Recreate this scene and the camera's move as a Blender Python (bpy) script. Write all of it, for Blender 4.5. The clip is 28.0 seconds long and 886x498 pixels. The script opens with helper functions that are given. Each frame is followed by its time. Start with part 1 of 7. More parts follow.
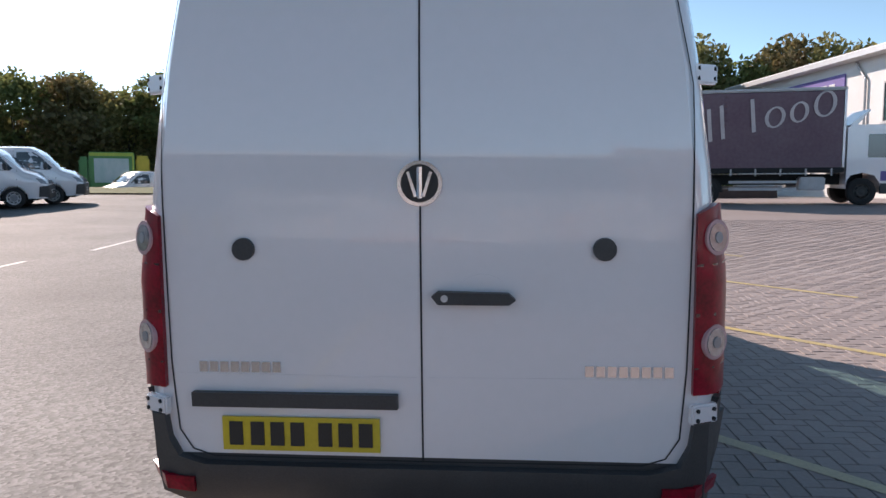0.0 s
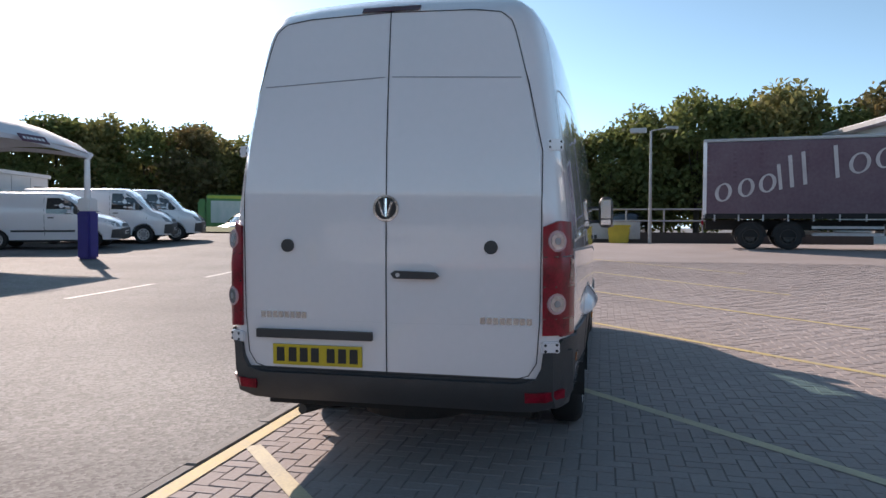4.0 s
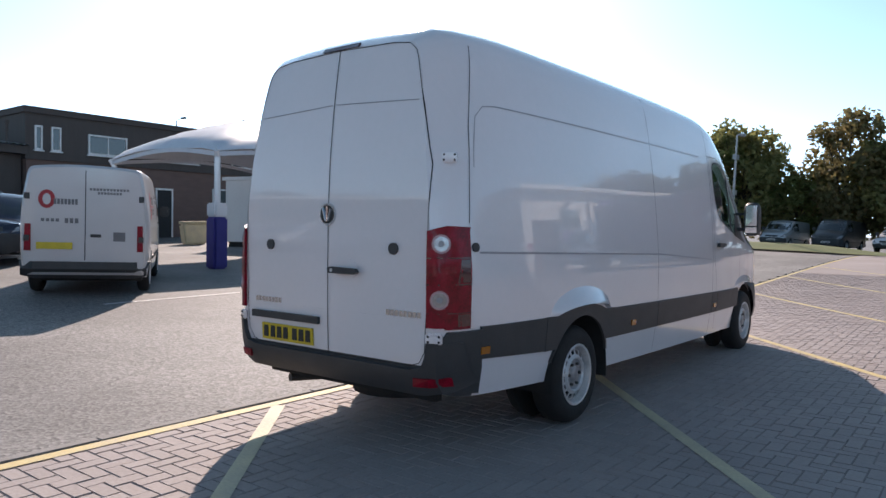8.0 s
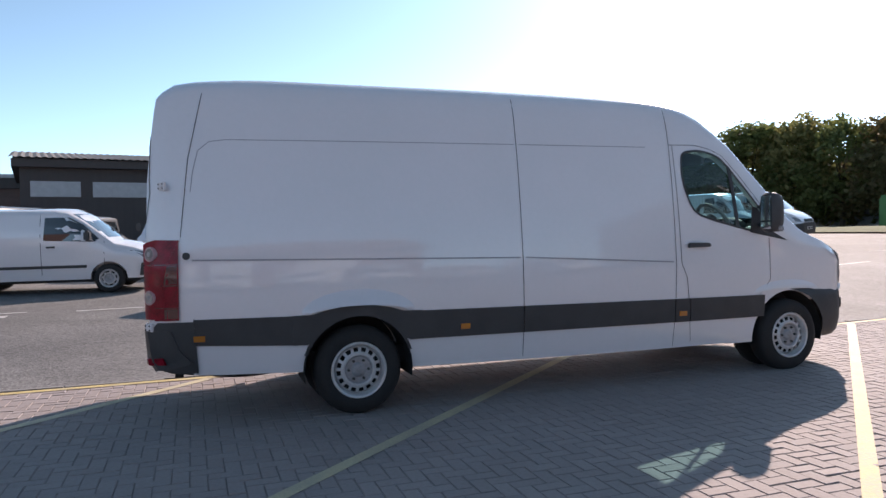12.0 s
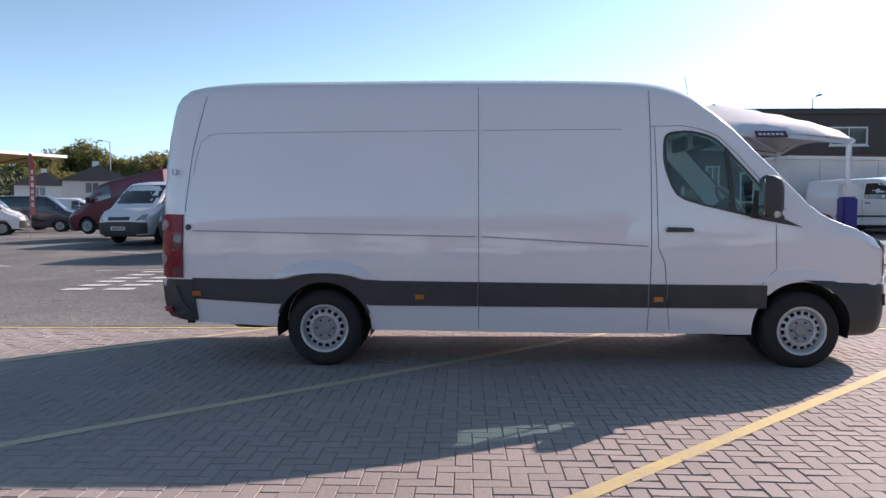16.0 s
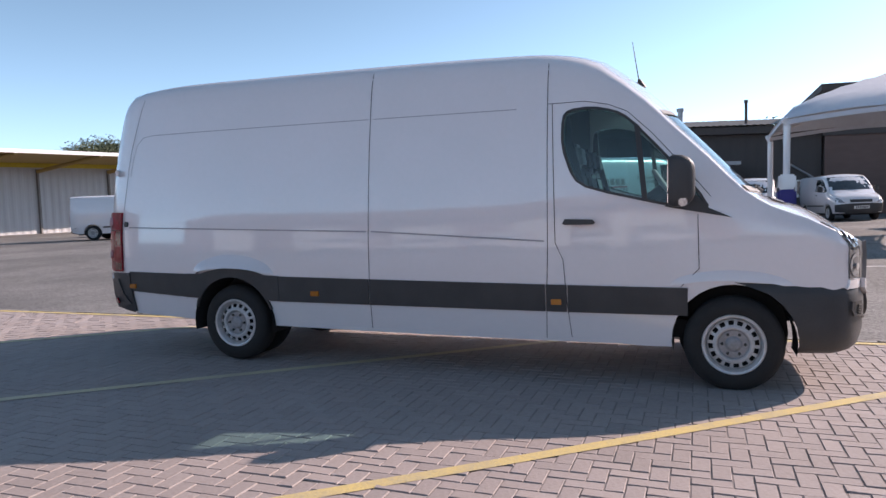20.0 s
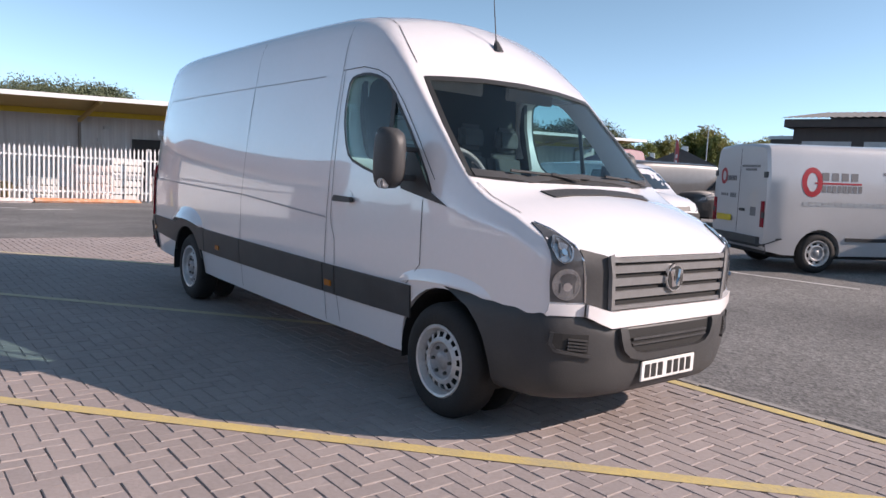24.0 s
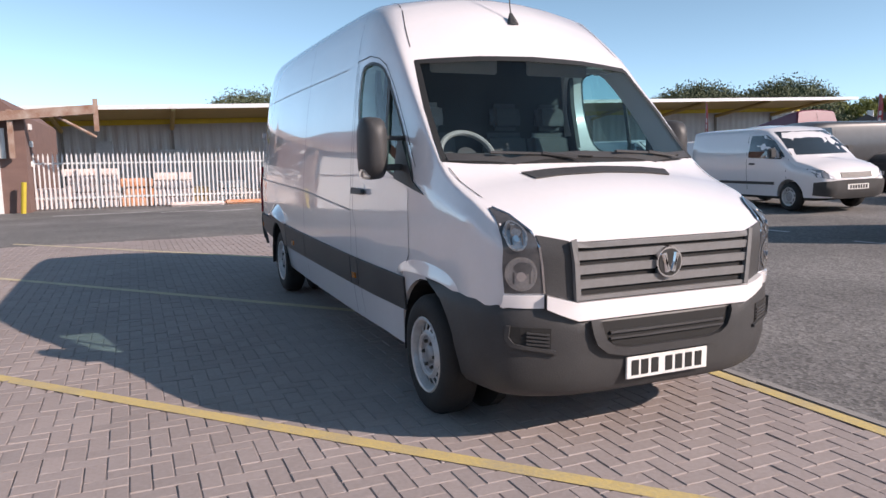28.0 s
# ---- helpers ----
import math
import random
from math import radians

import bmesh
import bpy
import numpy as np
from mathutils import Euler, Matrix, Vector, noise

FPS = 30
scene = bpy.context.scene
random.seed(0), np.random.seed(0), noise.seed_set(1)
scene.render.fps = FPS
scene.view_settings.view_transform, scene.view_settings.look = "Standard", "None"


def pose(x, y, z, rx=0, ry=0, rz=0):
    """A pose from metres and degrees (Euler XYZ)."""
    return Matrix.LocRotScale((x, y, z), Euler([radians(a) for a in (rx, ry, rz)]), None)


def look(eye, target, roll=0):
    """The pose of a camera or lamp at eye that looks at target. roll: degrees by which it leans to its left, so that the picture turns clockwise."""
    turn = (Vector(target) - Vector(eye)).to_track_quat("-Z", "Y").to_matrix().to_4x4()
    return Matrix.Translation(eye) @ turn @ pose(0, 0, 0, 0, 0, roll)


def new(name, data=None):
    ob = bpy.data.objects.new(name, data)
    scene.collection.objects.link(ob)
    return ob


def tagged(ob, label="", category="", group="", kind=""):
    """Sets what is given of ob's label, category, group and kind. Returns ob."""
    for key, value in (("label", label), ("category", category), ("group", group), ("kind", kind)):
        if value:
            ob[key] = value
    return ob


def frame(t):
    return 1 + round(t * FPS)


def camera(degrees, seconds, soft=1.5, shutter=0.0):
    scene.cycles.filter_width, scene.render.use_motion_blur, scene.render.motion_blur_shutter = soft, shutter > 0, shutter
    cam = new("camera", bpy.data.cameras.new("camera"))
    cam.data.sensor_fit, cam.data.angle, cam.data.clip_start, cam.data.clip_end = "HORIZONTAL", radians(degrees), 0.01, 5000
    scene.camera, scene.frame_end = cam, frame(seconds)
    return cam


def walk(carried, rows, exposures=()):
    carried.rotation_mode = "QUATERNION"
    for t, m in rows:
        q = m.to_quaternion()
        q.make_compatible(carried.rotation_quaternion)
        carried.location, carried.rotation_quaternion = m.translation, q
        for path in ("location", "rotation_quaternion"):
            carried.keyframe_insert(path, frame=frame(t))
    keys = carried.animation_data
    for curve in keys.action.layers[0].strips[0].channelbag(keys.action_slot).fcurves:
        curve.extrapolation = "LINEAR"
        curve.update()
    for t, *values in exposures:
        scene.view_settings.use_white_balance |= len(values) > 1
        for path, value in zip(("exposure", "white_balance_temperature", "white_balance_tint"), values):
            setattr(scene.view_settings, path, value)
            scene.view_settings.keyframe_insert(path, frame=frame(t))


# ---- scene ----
from mathutils.bvhtree import BVHTree

cam = camera(63.6, 28.0)
PATH = [
    (0, (0.248, -2.137, 1.469), (0.084, -0.153, 1.283), -0.4),
    (0.5, (0.239, -2.632, 1.431), (0.106, -0.641, 1.297), -0.4),
    (1, (0.286, -3.062, 1.440), (0.148, -1.068, 1.373), -0.3),
    (1.5, (0.265, -3.412, 1.435), (0.135, -1.416, 1.469), -0.0),
    (2, (0.254, -3.640, 1.425), (0.169, -1.642, 1.467), -0.1),
    (2.5, (0.285, -3.703, 1.420), (0.185, -1.706, 1.404), -0.0),
    (3, (0.393, -3.678, 1.413), (0.270, -1.682, 1.373), -0.2),
    (3.5, (0.724, -3.677, 1.419), (0.524, -1.687, 1.373), 0.0),
    (4, (1.110, -3.568, 1.369), (0.674, -1.617, 1.307), 0.2),
    (4.5, (1.580, -3.470, 1.341), (0.907, -1.587, 1.293), 0.2),
    (6.5, (3.118, -2.975, 1.372), (1.934, -1.364, 1.306), -0.2),
    (7, (3.296, -3.069, 1.375), (2.069, -1.490, 1.335), 1.6),
    (7.5, (3.349, -3.108, 1.371), (2.131, -1.522, 1.343), 1.8),
    (8, (3.339, -3.101, 1.378), (2.116, -1.519, 1.325), 0.9),
    (8.5, (3.505, -3.001, 1.337), (2.190, -1.495, 1.296), -0.7),
    (9, (3.895, -2.761, 1.338), (2.466, -1.364, 1.253), -1.8),
    (9.5, (4.378, -2.369, 1.370), (2.860, -1.067, 1.319), -3.9),
    (10, (4.893, -1.964, 1.365), (3.303, -0.751, 1.325), -2.9),
    (10.5, (5.349, -1.471, 1.375), (3.662, -0.396, 1.364), -1.2),
    (11, (5.795, -0.887, 1.371), (4.029, 0.049, 1.310), -1.3),
    (11.5, (6.192, -0.228, 1.399), (4.383, 0.624, 1.371), -1.6),
    (12, (6.473, 0.351, 1.426), (4.586, 1.011, 1.378), -1.0),
    (12.5, (6.596, 0.883, 1.431), (4.671, 1.421, 1.364), -0.2),
    (13, (6.800, 1.599, 1.441), (4.836, 1.956, 1.356), 0.3),
    (13.5, (6.817, 2.106, 1.451), (4.838, 2.342, 1.336), 0.6),
    (15.5, (7.425, 2.971, 1.460), (5.431, 2.947, 1.338), 0.7),
    (16, (7.453, 2.865, 1.459), (5.459, 2.799, 1.344), 0.0),
    (16.5, (7.458, 2.941, 1.451), (5.462, 2.910, 1.345), 0.0),
    (17, (7.463, 3.002, 1.442), (5.467, 2.969, 1.342), 0.9),
    (17.5, (7.449, 3.011, 1.440), (5.452, 2.968, 1.344), 0.5),
    (18, (7.474, 3.284, 1.441), (5.480, 3.187, 1.329), -3.5),
    (18.5, (7.403, 3.816, 1.430), (5.417, 3.631, 1.287), -2.3),
    (19, (7.223, 4.271, 1.422), (5.258, 3.922, 1.285), -1.5),
    (19.5, (6.941, 4.956, 1.389), (5.014, 4.436, 1.258), -0.8),
    (20, (6.557, 5.633, 1.417), (4.677, 4.960, 1.293), -1.1),
    (20.5, (6.160, 6.355, 1.407), (4.318, 5.585, 1.295), -0.2),
    (21, (5.734, 7.017, 1.433), (3.922, 6.176, 1.340), -0.8),
    (21.5, (5.335, 7.683, 1.395), (3.583, 6.723, 1.309), 0.7),
    (23.5, (3.888, 8.987, 1.456), (2.572, 7.493, 1.262), 3.6),
    (24, (3.643, 9.168, 1.460), (2.393, 7.619, 1.259), 3.3),
    (24.5, (3.575, 9.324, 1.479), (2.419, 7.704, 1.286), 3.5),
    (25, (3.608, 9.356, 1.479), (2.456, 7.733, 1.288), 2.1),
    (25.5, (3.616, 9.353, 1.483), (2.470, 7.726, 1.287), 1.1),
    (26, (3.618, 9.357, 1.483), (2.477, 7.726, 1.287), 1.2),
    (26.5, (3.619, 9.347, 1.480), (2.491, 7.709, 1.273), 1.7),
    (27, (3.505, 9.416, 1.473), (2.463, 7.723, 1.256), -2.6),
    (27.5, (3.088, 9.606, 1.467), (2.171, 7.844, 1.230), -1.7),
    (28, (2.493, 9.663, 1.504), (1.705, 7.843, 1.246), -0.7),
]
walk(cam, [(t, look(eye, target, roll)) for t, eye, target, roll in PATH], [(0.0, 0.90, 7700, 26), (1.0, 0.75, 7700, 24), (1.6, 0.50, 7700, 22), (2.0, 0.40, 7700, 21), (2.5, 0.42, 7700, 21), (3.0, 0.68, 7700, 23), (4.5, 0.85, 7700, 24), (8.0, 0.92, 7700, 24), (11.0, 0.90, 7700, 27), (14.0, 0.92, 7700, 28), (17.0, 1.00, 7700, 28), (21.0, 1.05, 7700, 30), (24.0, 0.90, 7700, 27), (28.0, 0.80, 7700, 26)])


# ---------- light ----------
SUN_EL, SUN_AZ = radians(30.0), radians(-43.5)
world = bpy.data.worlds.new("sky")
scene.world = world
world.use_nodes = True
wn = world.node_tree.nodes
sky = wn.new("ShaderNodeTexSky")
sky.sky_type = "NISHITA"
sky.sun_disc = False
sky.sun_elevation, sky.sun_rotation = SUN_EL, SUN_AZ
sky.air_density, sky.dust_density, sky.ozone_density = 0.8, 0.5, 0.8
wn["Background"].inputs[1].default_value = 0.08
# a clear September sky: the same soft blue from the horizon up
tone, grey, hue, blend = wn.new("ShaderNodeGamma"), wn.new("ShaderNodeRGBToBW"), wn.new("ShaderNodeMix"), wn.new("ShaderNodeMix")
hue.data_type, hue.blend_type, blend.data_type = "RGBA", "MULTIPLY", "RGBA"
hue.inputs[0].default_value, hue.inputs[7].default_value = 1.0, (0.38, 1.0, 1.6, 1)
blend.inputs[0].default_value = 0.68
wl = world.node_tree.links
tone.inputs[1].default_value = 1.2
wl.new(sky.outputs[0], tone.inputs[0])
wl.new(tone.outputs[0], grey.inputs[0])
wl.new(grey.outputs[0], hue.inputs[6])
wl.new(tone.outputs[0], blend.inputs[6])
wl.new(hue.outputs[2], blend.inputs[7])
wl.new(blend.outputs[2], wn["Background"].inputs[0])
sun = new("sun", bpy.data.lights.new("sun", "SUN"))
sun.data.energy, sun.data.angle, sun.data.color = 3.2, radians(0.5), (1.0, 0.965, 0.92)
SUN_WAY = Vector((math.sin(SUN_AZ) * math.cos(SUN_EL), math.cos(SUN_AZ) * math.cos(SUN_EL), math.sin(SUN_EL)))
sun.matrix_world = look(SUN_WAY * 50, (0, 0, 0))


# ---------- materials ----------
def material(name, colour, rough=0.5, metal=0.0, spots=None, scale=6.0, fine=60.0, bump=0.0, amount=0.35, coat=0.0, per_object=0.0, stretch=None, shine=0.5):
    """A principled surface whose colour drifts at two scales towards the colour spots."""
    m = bpy.data.materials.new(name)
    m.use_nodes = True
    n, l = m.node_tree.nodes, m.node_tree.links
    b = n["Principled BSDF"]
    b.inputs["Roughness"].default_value, b.inputs["Metallic"].default_value = rough, metal
    b.inputs["Specular IOR Level"].default_value = shine
    b.inputs["Coat Weight"].default_value, b.inputs["Coat Roughness"].default_value = coat, 0.02
    b.inputs["Coat IOR"].default_value = 1.6
    spots = spots or tuple(0.75 * c for c in colour)
    co = n.new("ShaderNodeTexCoord")
    mp = n.new("ShaderNodeMapping")
    mp.inputs["Scale"].default_value = stretch or (1, 1, 1)
    l.new(co.outputs["Object"], mp.inputs[0])
    wide, small = n.new("ShaderNodeTexNoise"), n.new("ShaderNodeTexNoise")
    for tex, s, d in ((wide, scale, 4), (small, fine, 3)):
        tex.inputs["Scale"].default_value, tex.inputs["Detail"].default_value = s, d
        l.new(mp.outputs[0], tex.inputs["Vector"])
    add = n.new("ShaderNodeMath")
    add.operation = "MULTIPLY_ADD"
    l.new(small.outputs["Fac"], add.inputs[0])
    add.inputs[1].default_value = 0.5
    half = n.new("ShaderNodeMath")
    half.operation = "MULTIPLY"
    half.inputs[1].default_value = 0.7
    l.new(wide.outputs["Fac"], half.inputs[0])
    l.new(half.outputs[0], add.inputs[2])
    ramp = n.new("ShaderNodeMapRange")
    ramp.inputs[1].default_value, ramp.inputs[2].default_value = 0.42, 0.8
    ramp.inputs[3].default_value, ramp.inputs[4].default_value = 0.0, amount * 2
    l.new(add.outputs[0], ramp.inputs[0])
    mix = n.new("ShaderNodeMix")
    mix.data_type = "RGBA"
    mix.inputs[6].default_value, mix.inputs[7].default_value = (*colour, 1), (*spots, 1)
    l.new(ramp.outputs[0], mix.inputs[0])
    out = mix.outputs[2]
    if per_object:
        info, hsv, vary = n.new("ShaderNodeObjectInfo"), n.new("ShaderNodeHueSaturation"), n.new("ShaderNodeMapRange")
        geo, both = n.new("ShaderNodeNewGeometry"), n.new("ShaderNodeMath")
        both.operation = "ADD"
        l.new(info.outputs["Random"], both.inputs[0])
        l.new(geo.outputs["Random Per Island"], both.inputs[1])
        frac = n.new("ShaderNodeMath")
        frac.operation = "FRACT"
        l.new(both.outputs[0], frac.inputs[0])
        vary.inputs[3].default_value, vary.inputs[4].default_value = 1 - per_object, 1 + per_object
        l.new(frac.outputs[0], vary.inputs[0])
        l.new(vary.outputs[0], hsv.inputs["Value"])
        l.new(out, hsv.inputs["Color"])
        out = hsv.outputs[0]
    l.new(out, b.inputs["Base Color"])
    if bump:
        bp = n.new("ShaderNodeBump")
        bp.inputs["Strength"].default_value, bp.inputs["Distance"].default_value = bump, 0.01
        l.new(small.outputs["Fac"], bp.inputs["Height"])
        l.new(bp.outputs[0], b.inputs["Normal"])
    return m


def glass(name, tint, rough=0.02, clear=0.75):
    """Tinted car glass: sees through in part, with a true reflection."""
    m = bpy.data.materials.new(name)
    m.use_nodes = True
    n, l = m.node_tree.nodes, m.node_tree.links
    n.remove(n["Principled BSDF"])
    tr, gl, mix, lw = n.new("ShaderNodeBsdfTransparent"), n.new("ShaderNodeBsdfGlossy"), n.new("ShaderNodeMixShader"), n.new("ShaderNodeLayerWeight")
    tr.inputs[0].default_value = (*tint, 1)
    gl.inputs["Roughness"].default_value = rough
    power, curve = n.new("ShaderNodeMath"), n.new("ShaderNodeMath")
    power.operation, curve.operation = "POWER", "MULTIPLY_ADD"
    lw.inputs[0].default_value = 0.5
    power.inputs[1].default_value = 5.0
    curve.inputs[1].default_value, curve.inputs[2].default_value = 0.94, 0.06
    l.new(lw.outputs["Facing"], power.inputs[0])
    l.new(power.outputs[0], curve.inputs[0])
    l.new(curve.outputs[0], mix.inputs[0])
    l.new(tr.outputs[0], mix.inputs[1])
    l.new(gl.outputs[0], mix.inputs[2])
    l.new(mix.outputs[0], n["Material Output"].inputs[0])
    return m


WHITE = material("white_paint", (0.79, 0.762, 0.775), 0.22, spots=(0.72, 0.72, 0.72), scale=1.5, fine=25, amount=0.25, coat=1.0)
SILVER = material("silver_paint", (0.55, 0.56, 0.57), 0.3, 0.5, scale=2, coat=0.5, amount=0.15)
DARKPAINT = material("dark_paint", (0.03, 0.035, 0.06), 0.2, 0.2, coat=0.6)
REDPAINT = material("red_paint", (0.16, 0.007, 0.03), 0.35, coat=0.2)
GREYPAINT = material("grey_paint", (0.07, 0.07, 0.072), 0.35, 0.0, coat=0.35)
PLASTIC = material("black_plastic", (0.042, 0.042, 0.044), 0.5, shine=0.4, spots=(0.07, 0.07, 0.07), scale=4, fine=150, bump=0.15)
RUBBER = material("tyre_rubber", (0.014, 0.014, 0.015), 0.8, spots=(0.024, 0.023, 0.022), scale=9, bump=0.3)
STEEL = material("silver_steel", (0.66, 0.66, 0.66), 0.35, 0.25, spots=(0.45, 0.44, 0.43), scale=14)
HUBSTEEL = material("dull_hub_steel", (0.36, 0.36, 0.37), 0.45, 0.3, spots=(0.22, 0.22, 0.22), scale=18)
CHROME = material("chrome", (0.75, 0.75, 0.76), 0.12, 1.0)
SEAM = material("seam_gap", (0.025, 0.025, 0.028), 0.8)
REDLENS = material("red_lens", (0.37, 0.004, 0.022), 0.3, shine=0.2, coat=0.2, spots=(0.14, 0.001, 0.007), scale=14, fine=90, amount=0.5)
DARKLENS = material("dark_red_lens", (0.07, 0.002, 0.006), 0.25, coat=0.6)
CLEARLENS = material("clear_lens", (0.26, 0.24, 0.24), 0.15, 0.5, coat=0.8, scale=40, spots=(0.5, 0.49, 0.49), amount=0.6)
AMBER = material("amber_lens", (0.55, 0.17, 0.01), 0.2, coat=0.6)
PANE = glass("tinted_glass", (0.80, 0.90, 0.89))
SIDEPANE = glass("green_side_glass", (0.34, 0.60, 0.60), 0.02)
RINGWHITE = material("white_lamp_ring", (0.58, 0.36, 0.37), 0.3)
DARKRIM = material("dark_grey_rim", (0.06, 0.055, 0.05), 0.7, scale=8)
DARKGLASS = material("dark_glass", (0.02, 0.025, 0.027), 0.04, coat=1.0)
CABIN = material("cabin_trim", (0.05, 0.05, 0.055), 0.7)
CABINLIGHT = material("light_cabin_trim", (0.3, 0.3, 0.31), 0.7)
YELLOWPLATE = material("yellow_plate", (0.65, 0.48, 0.03), 0.35)
WHITEPLATE = material("white_plate", (0.8, 0.8, 0.78), 0.35)
INK = material("black_ink", (0.02, 0.02, 0.02), 0.5)
UNDER = material("underbody", (0.02, 0.02, 0.02), 0.9)


# ---------- mesh helpers ----------
def mesh_of(name, bm, mat, smooth=False):
    bmesh.ops.recalc_face_normals(bm, faces=bm.faces)
    me = bpy.data.meshes.new(name)
    bm.to_mesh(me)
    bm.free()
    for mm in (mat if isinstance(mat, (list, tuple)) else [mat]):
        me.materials.append(mm)
    if smooth:
        me.polygons.foreach_set("use_smooth", [True] * len(me.polygons))
        me.set_sharp_from_angle(angle=radians(38))
    return me


def part(name, bm, mat, parent=None, label="", smooth=False):
    ob = new(name, mesh_of(name, bm, mat, smooth))
    if parent is not None:
        ob.parent = parent
    return tagged(ob, label)


def thing(name, label, category, at=None, group="", kind=""):
    ob = new(name)
    ob.empty_display_size = 0.1
    if at is not None:
        ob.matrix_world = at
    return tagged(ob, label, category, group, kind)


def box(bm, x0, x1, y0, y1, z0, z1, bevel=0.0, m=None):
    r = bmesh.ops.create_cube(bm, size=1.0, matrix=Matrix.Translation(((x0 + x1) / 2, (y0 + y1) / 2, (z0 + z1) / 2)) @ Matrix.Diagonal((abs(x1 - x0), abs(y1 - y0), abs(z1 - z0), 1)))
    vs = r["verts"]
    if bevel:
        es = list({e for v in vs for e in v.link_edges})
        b = bmesh.ops.bevel(bm, geom=es, offset=bevel, segments=2, affect="EDGES")
        vs = [v for v in b["verts"]] + [v for v in vs if v.is_valid]
    if m is not None:
        bmesh.ops.transform(bm, matrix=m, verts=list({v for v in vs if v.is_valid}))
    return bm


def boxes(*args, bevel=0.0, m=None):
    bm = bmesh.new()
    for a in args:
        box(bm, *a, bevel=bevel, m=m)
    return bm


def rod(bm, a, b, r0, r1=None, n=8, caps=True):
    a, b = Vector(a), Vector(b)
    d = b - a
    m = Matrix.Translation((a + b) / 2) @ d.to_track_quat("Z", "Y").to_matrix().to_4x4()
    bmesh.ops.create_cone(bm, cap_ends=caps, segments=n, radius1=r0, radius2=r0 if r1 is None else r1, depth=d.length, matrix=m)
    return bm


def rods(*args, n=8):
    bm = bmesh.new()
    for a in args:
        rod(bm, *a, n=n)
    return bm


def spin(profile, n=32, axis="x", closed=False):
    """A solid of revolution: profile of (radius, along axis)."""
    bm = bmesh.new()
    rings = []
    for k in range(n):
        c, s = math.cos(2 * math.pi * k / n), math.sin(2 * math.pi * k / n)
        rings.append([bm.verts.new((d, r * c, r * s) if axis == "x" else (r * c, r * s, d)) for r, d in profile])
    for k in range(n):
        a, b = rings[k], rings[(k + 1) % n]
        for i in range(len(profile) - (0 if closed else 1)):
            j = (i + 1) % len(profile)
            if (a[i].co - b[i].co).length > 1e-6 or (a[j].co - b[j].co).length > 1e-6:
                try:
                    bm.faces.new((a[i], b[i], b[j], a[j]))
                except ValueError:
                    pass
    bmesh.ops.remove_doubles(bm, verts=bm.verts, dist=1e-5)
    return bm


def prism(points, axis, lo, hi):
    """A straight prism: points in the plane across axis, from lo to hi."""
    bm = bmesh.new()
    put = {"x": lambda a, b, d: (d, a, b), "y": lambda a, b, d: (a, d, b), "z": lambda a, b, d: (a, b, d)}[axis]
    lower = [bm.verts.new(put(a, b, lo)) for a, b in points]
    upper = [bm.verts.new(put(a, b, hi)) for a, b in points]
    bm.faces.new(lower)
    bm.faces.new(upper)
    for i in range(len(points)):
        j = (i + 1) % len(points)
        bm.faces.new((lower[i], lower[j], upper[j], upper[i]))
    return bm


def smooth_rows(rows, step):
    """Rows of numbers, first the station, filled in along a smooth curve."""
    out = []
    for i in range(len(rows) - 1):
        p1, p2 = np.array(rows[i], float), np.array(rows[i + 1], float)
        p0 = np.array(rows[i - 1], float) if i else 2 * p1 - p2
        p3 = np.array(rows[i + 2], float) if i + 2 < len(rows) else 2 * p2 - p1
        n = max(1, int(round((p2[0] - p1[0]) / step)))
        m1 = (p2 - p0) / max(p2[0] - p0[0], 1e-6) * (p2[0] - p1[0])
        m2 = (p3 - p1) / max(p3[0] - p1[0], 1e-6) * (p2[0] - p1[0])
        for k in range(n):
            t = k / n
            row = (2 * t**3 - 3 * t**2 + 1) * p1 + (t**3 - 2 * t**2 + t) * m1 + (3 * t**2 - 2 * t**3) * p2 + (t**3 - t**2) * m2
            row[0] = p1[0] + (p2[0] - p1[0]) * t
            out.append(row)
    out.append(np.array(rows[-1], float))
    return out


def section(hw, xs, zs, xe, ze, zt, z0):
    """Half a cross-section of a vehicle body, from the sill up to the middle of the roof."""
    top = min(1.15, zs - 0.1)
    mid = max(z0 + 0.12, min(0.58, top - 0.2))
    pts = [(hw - 0.05, z0), (hw - 0.015, mid), (hw, max(mid + 0.08, min(0.8, top - 0.05))), (hw, top)]
    for t in (0.35, 0.7):
        pts.append((hw + (xs - hw) * t + 0.012, top + (zs - top) * t))
    pts.append((xs, zs))
    cx, cz = xs - 0.14 * (ze - zs), ze - 0.12 * (xs - xe)
    for t in (0.18, 0.36, 0.5, 0.64, 0.82):
        a, b, c = (1 - t) ** 2, 3.6 * t * (1 - t), t * t
        pts.append(((a * xs + b * cx + c * xe) / (a + b + c), (a * zs + b * cz + c * ze) / (a + b + c)))
    pts.append((xe, ze))
    for fr in (0.7, 0.35, 0.0):
        pts.append((xe * fr, ze + (zt - ze) * (1 - fr * fr)))
    return pts


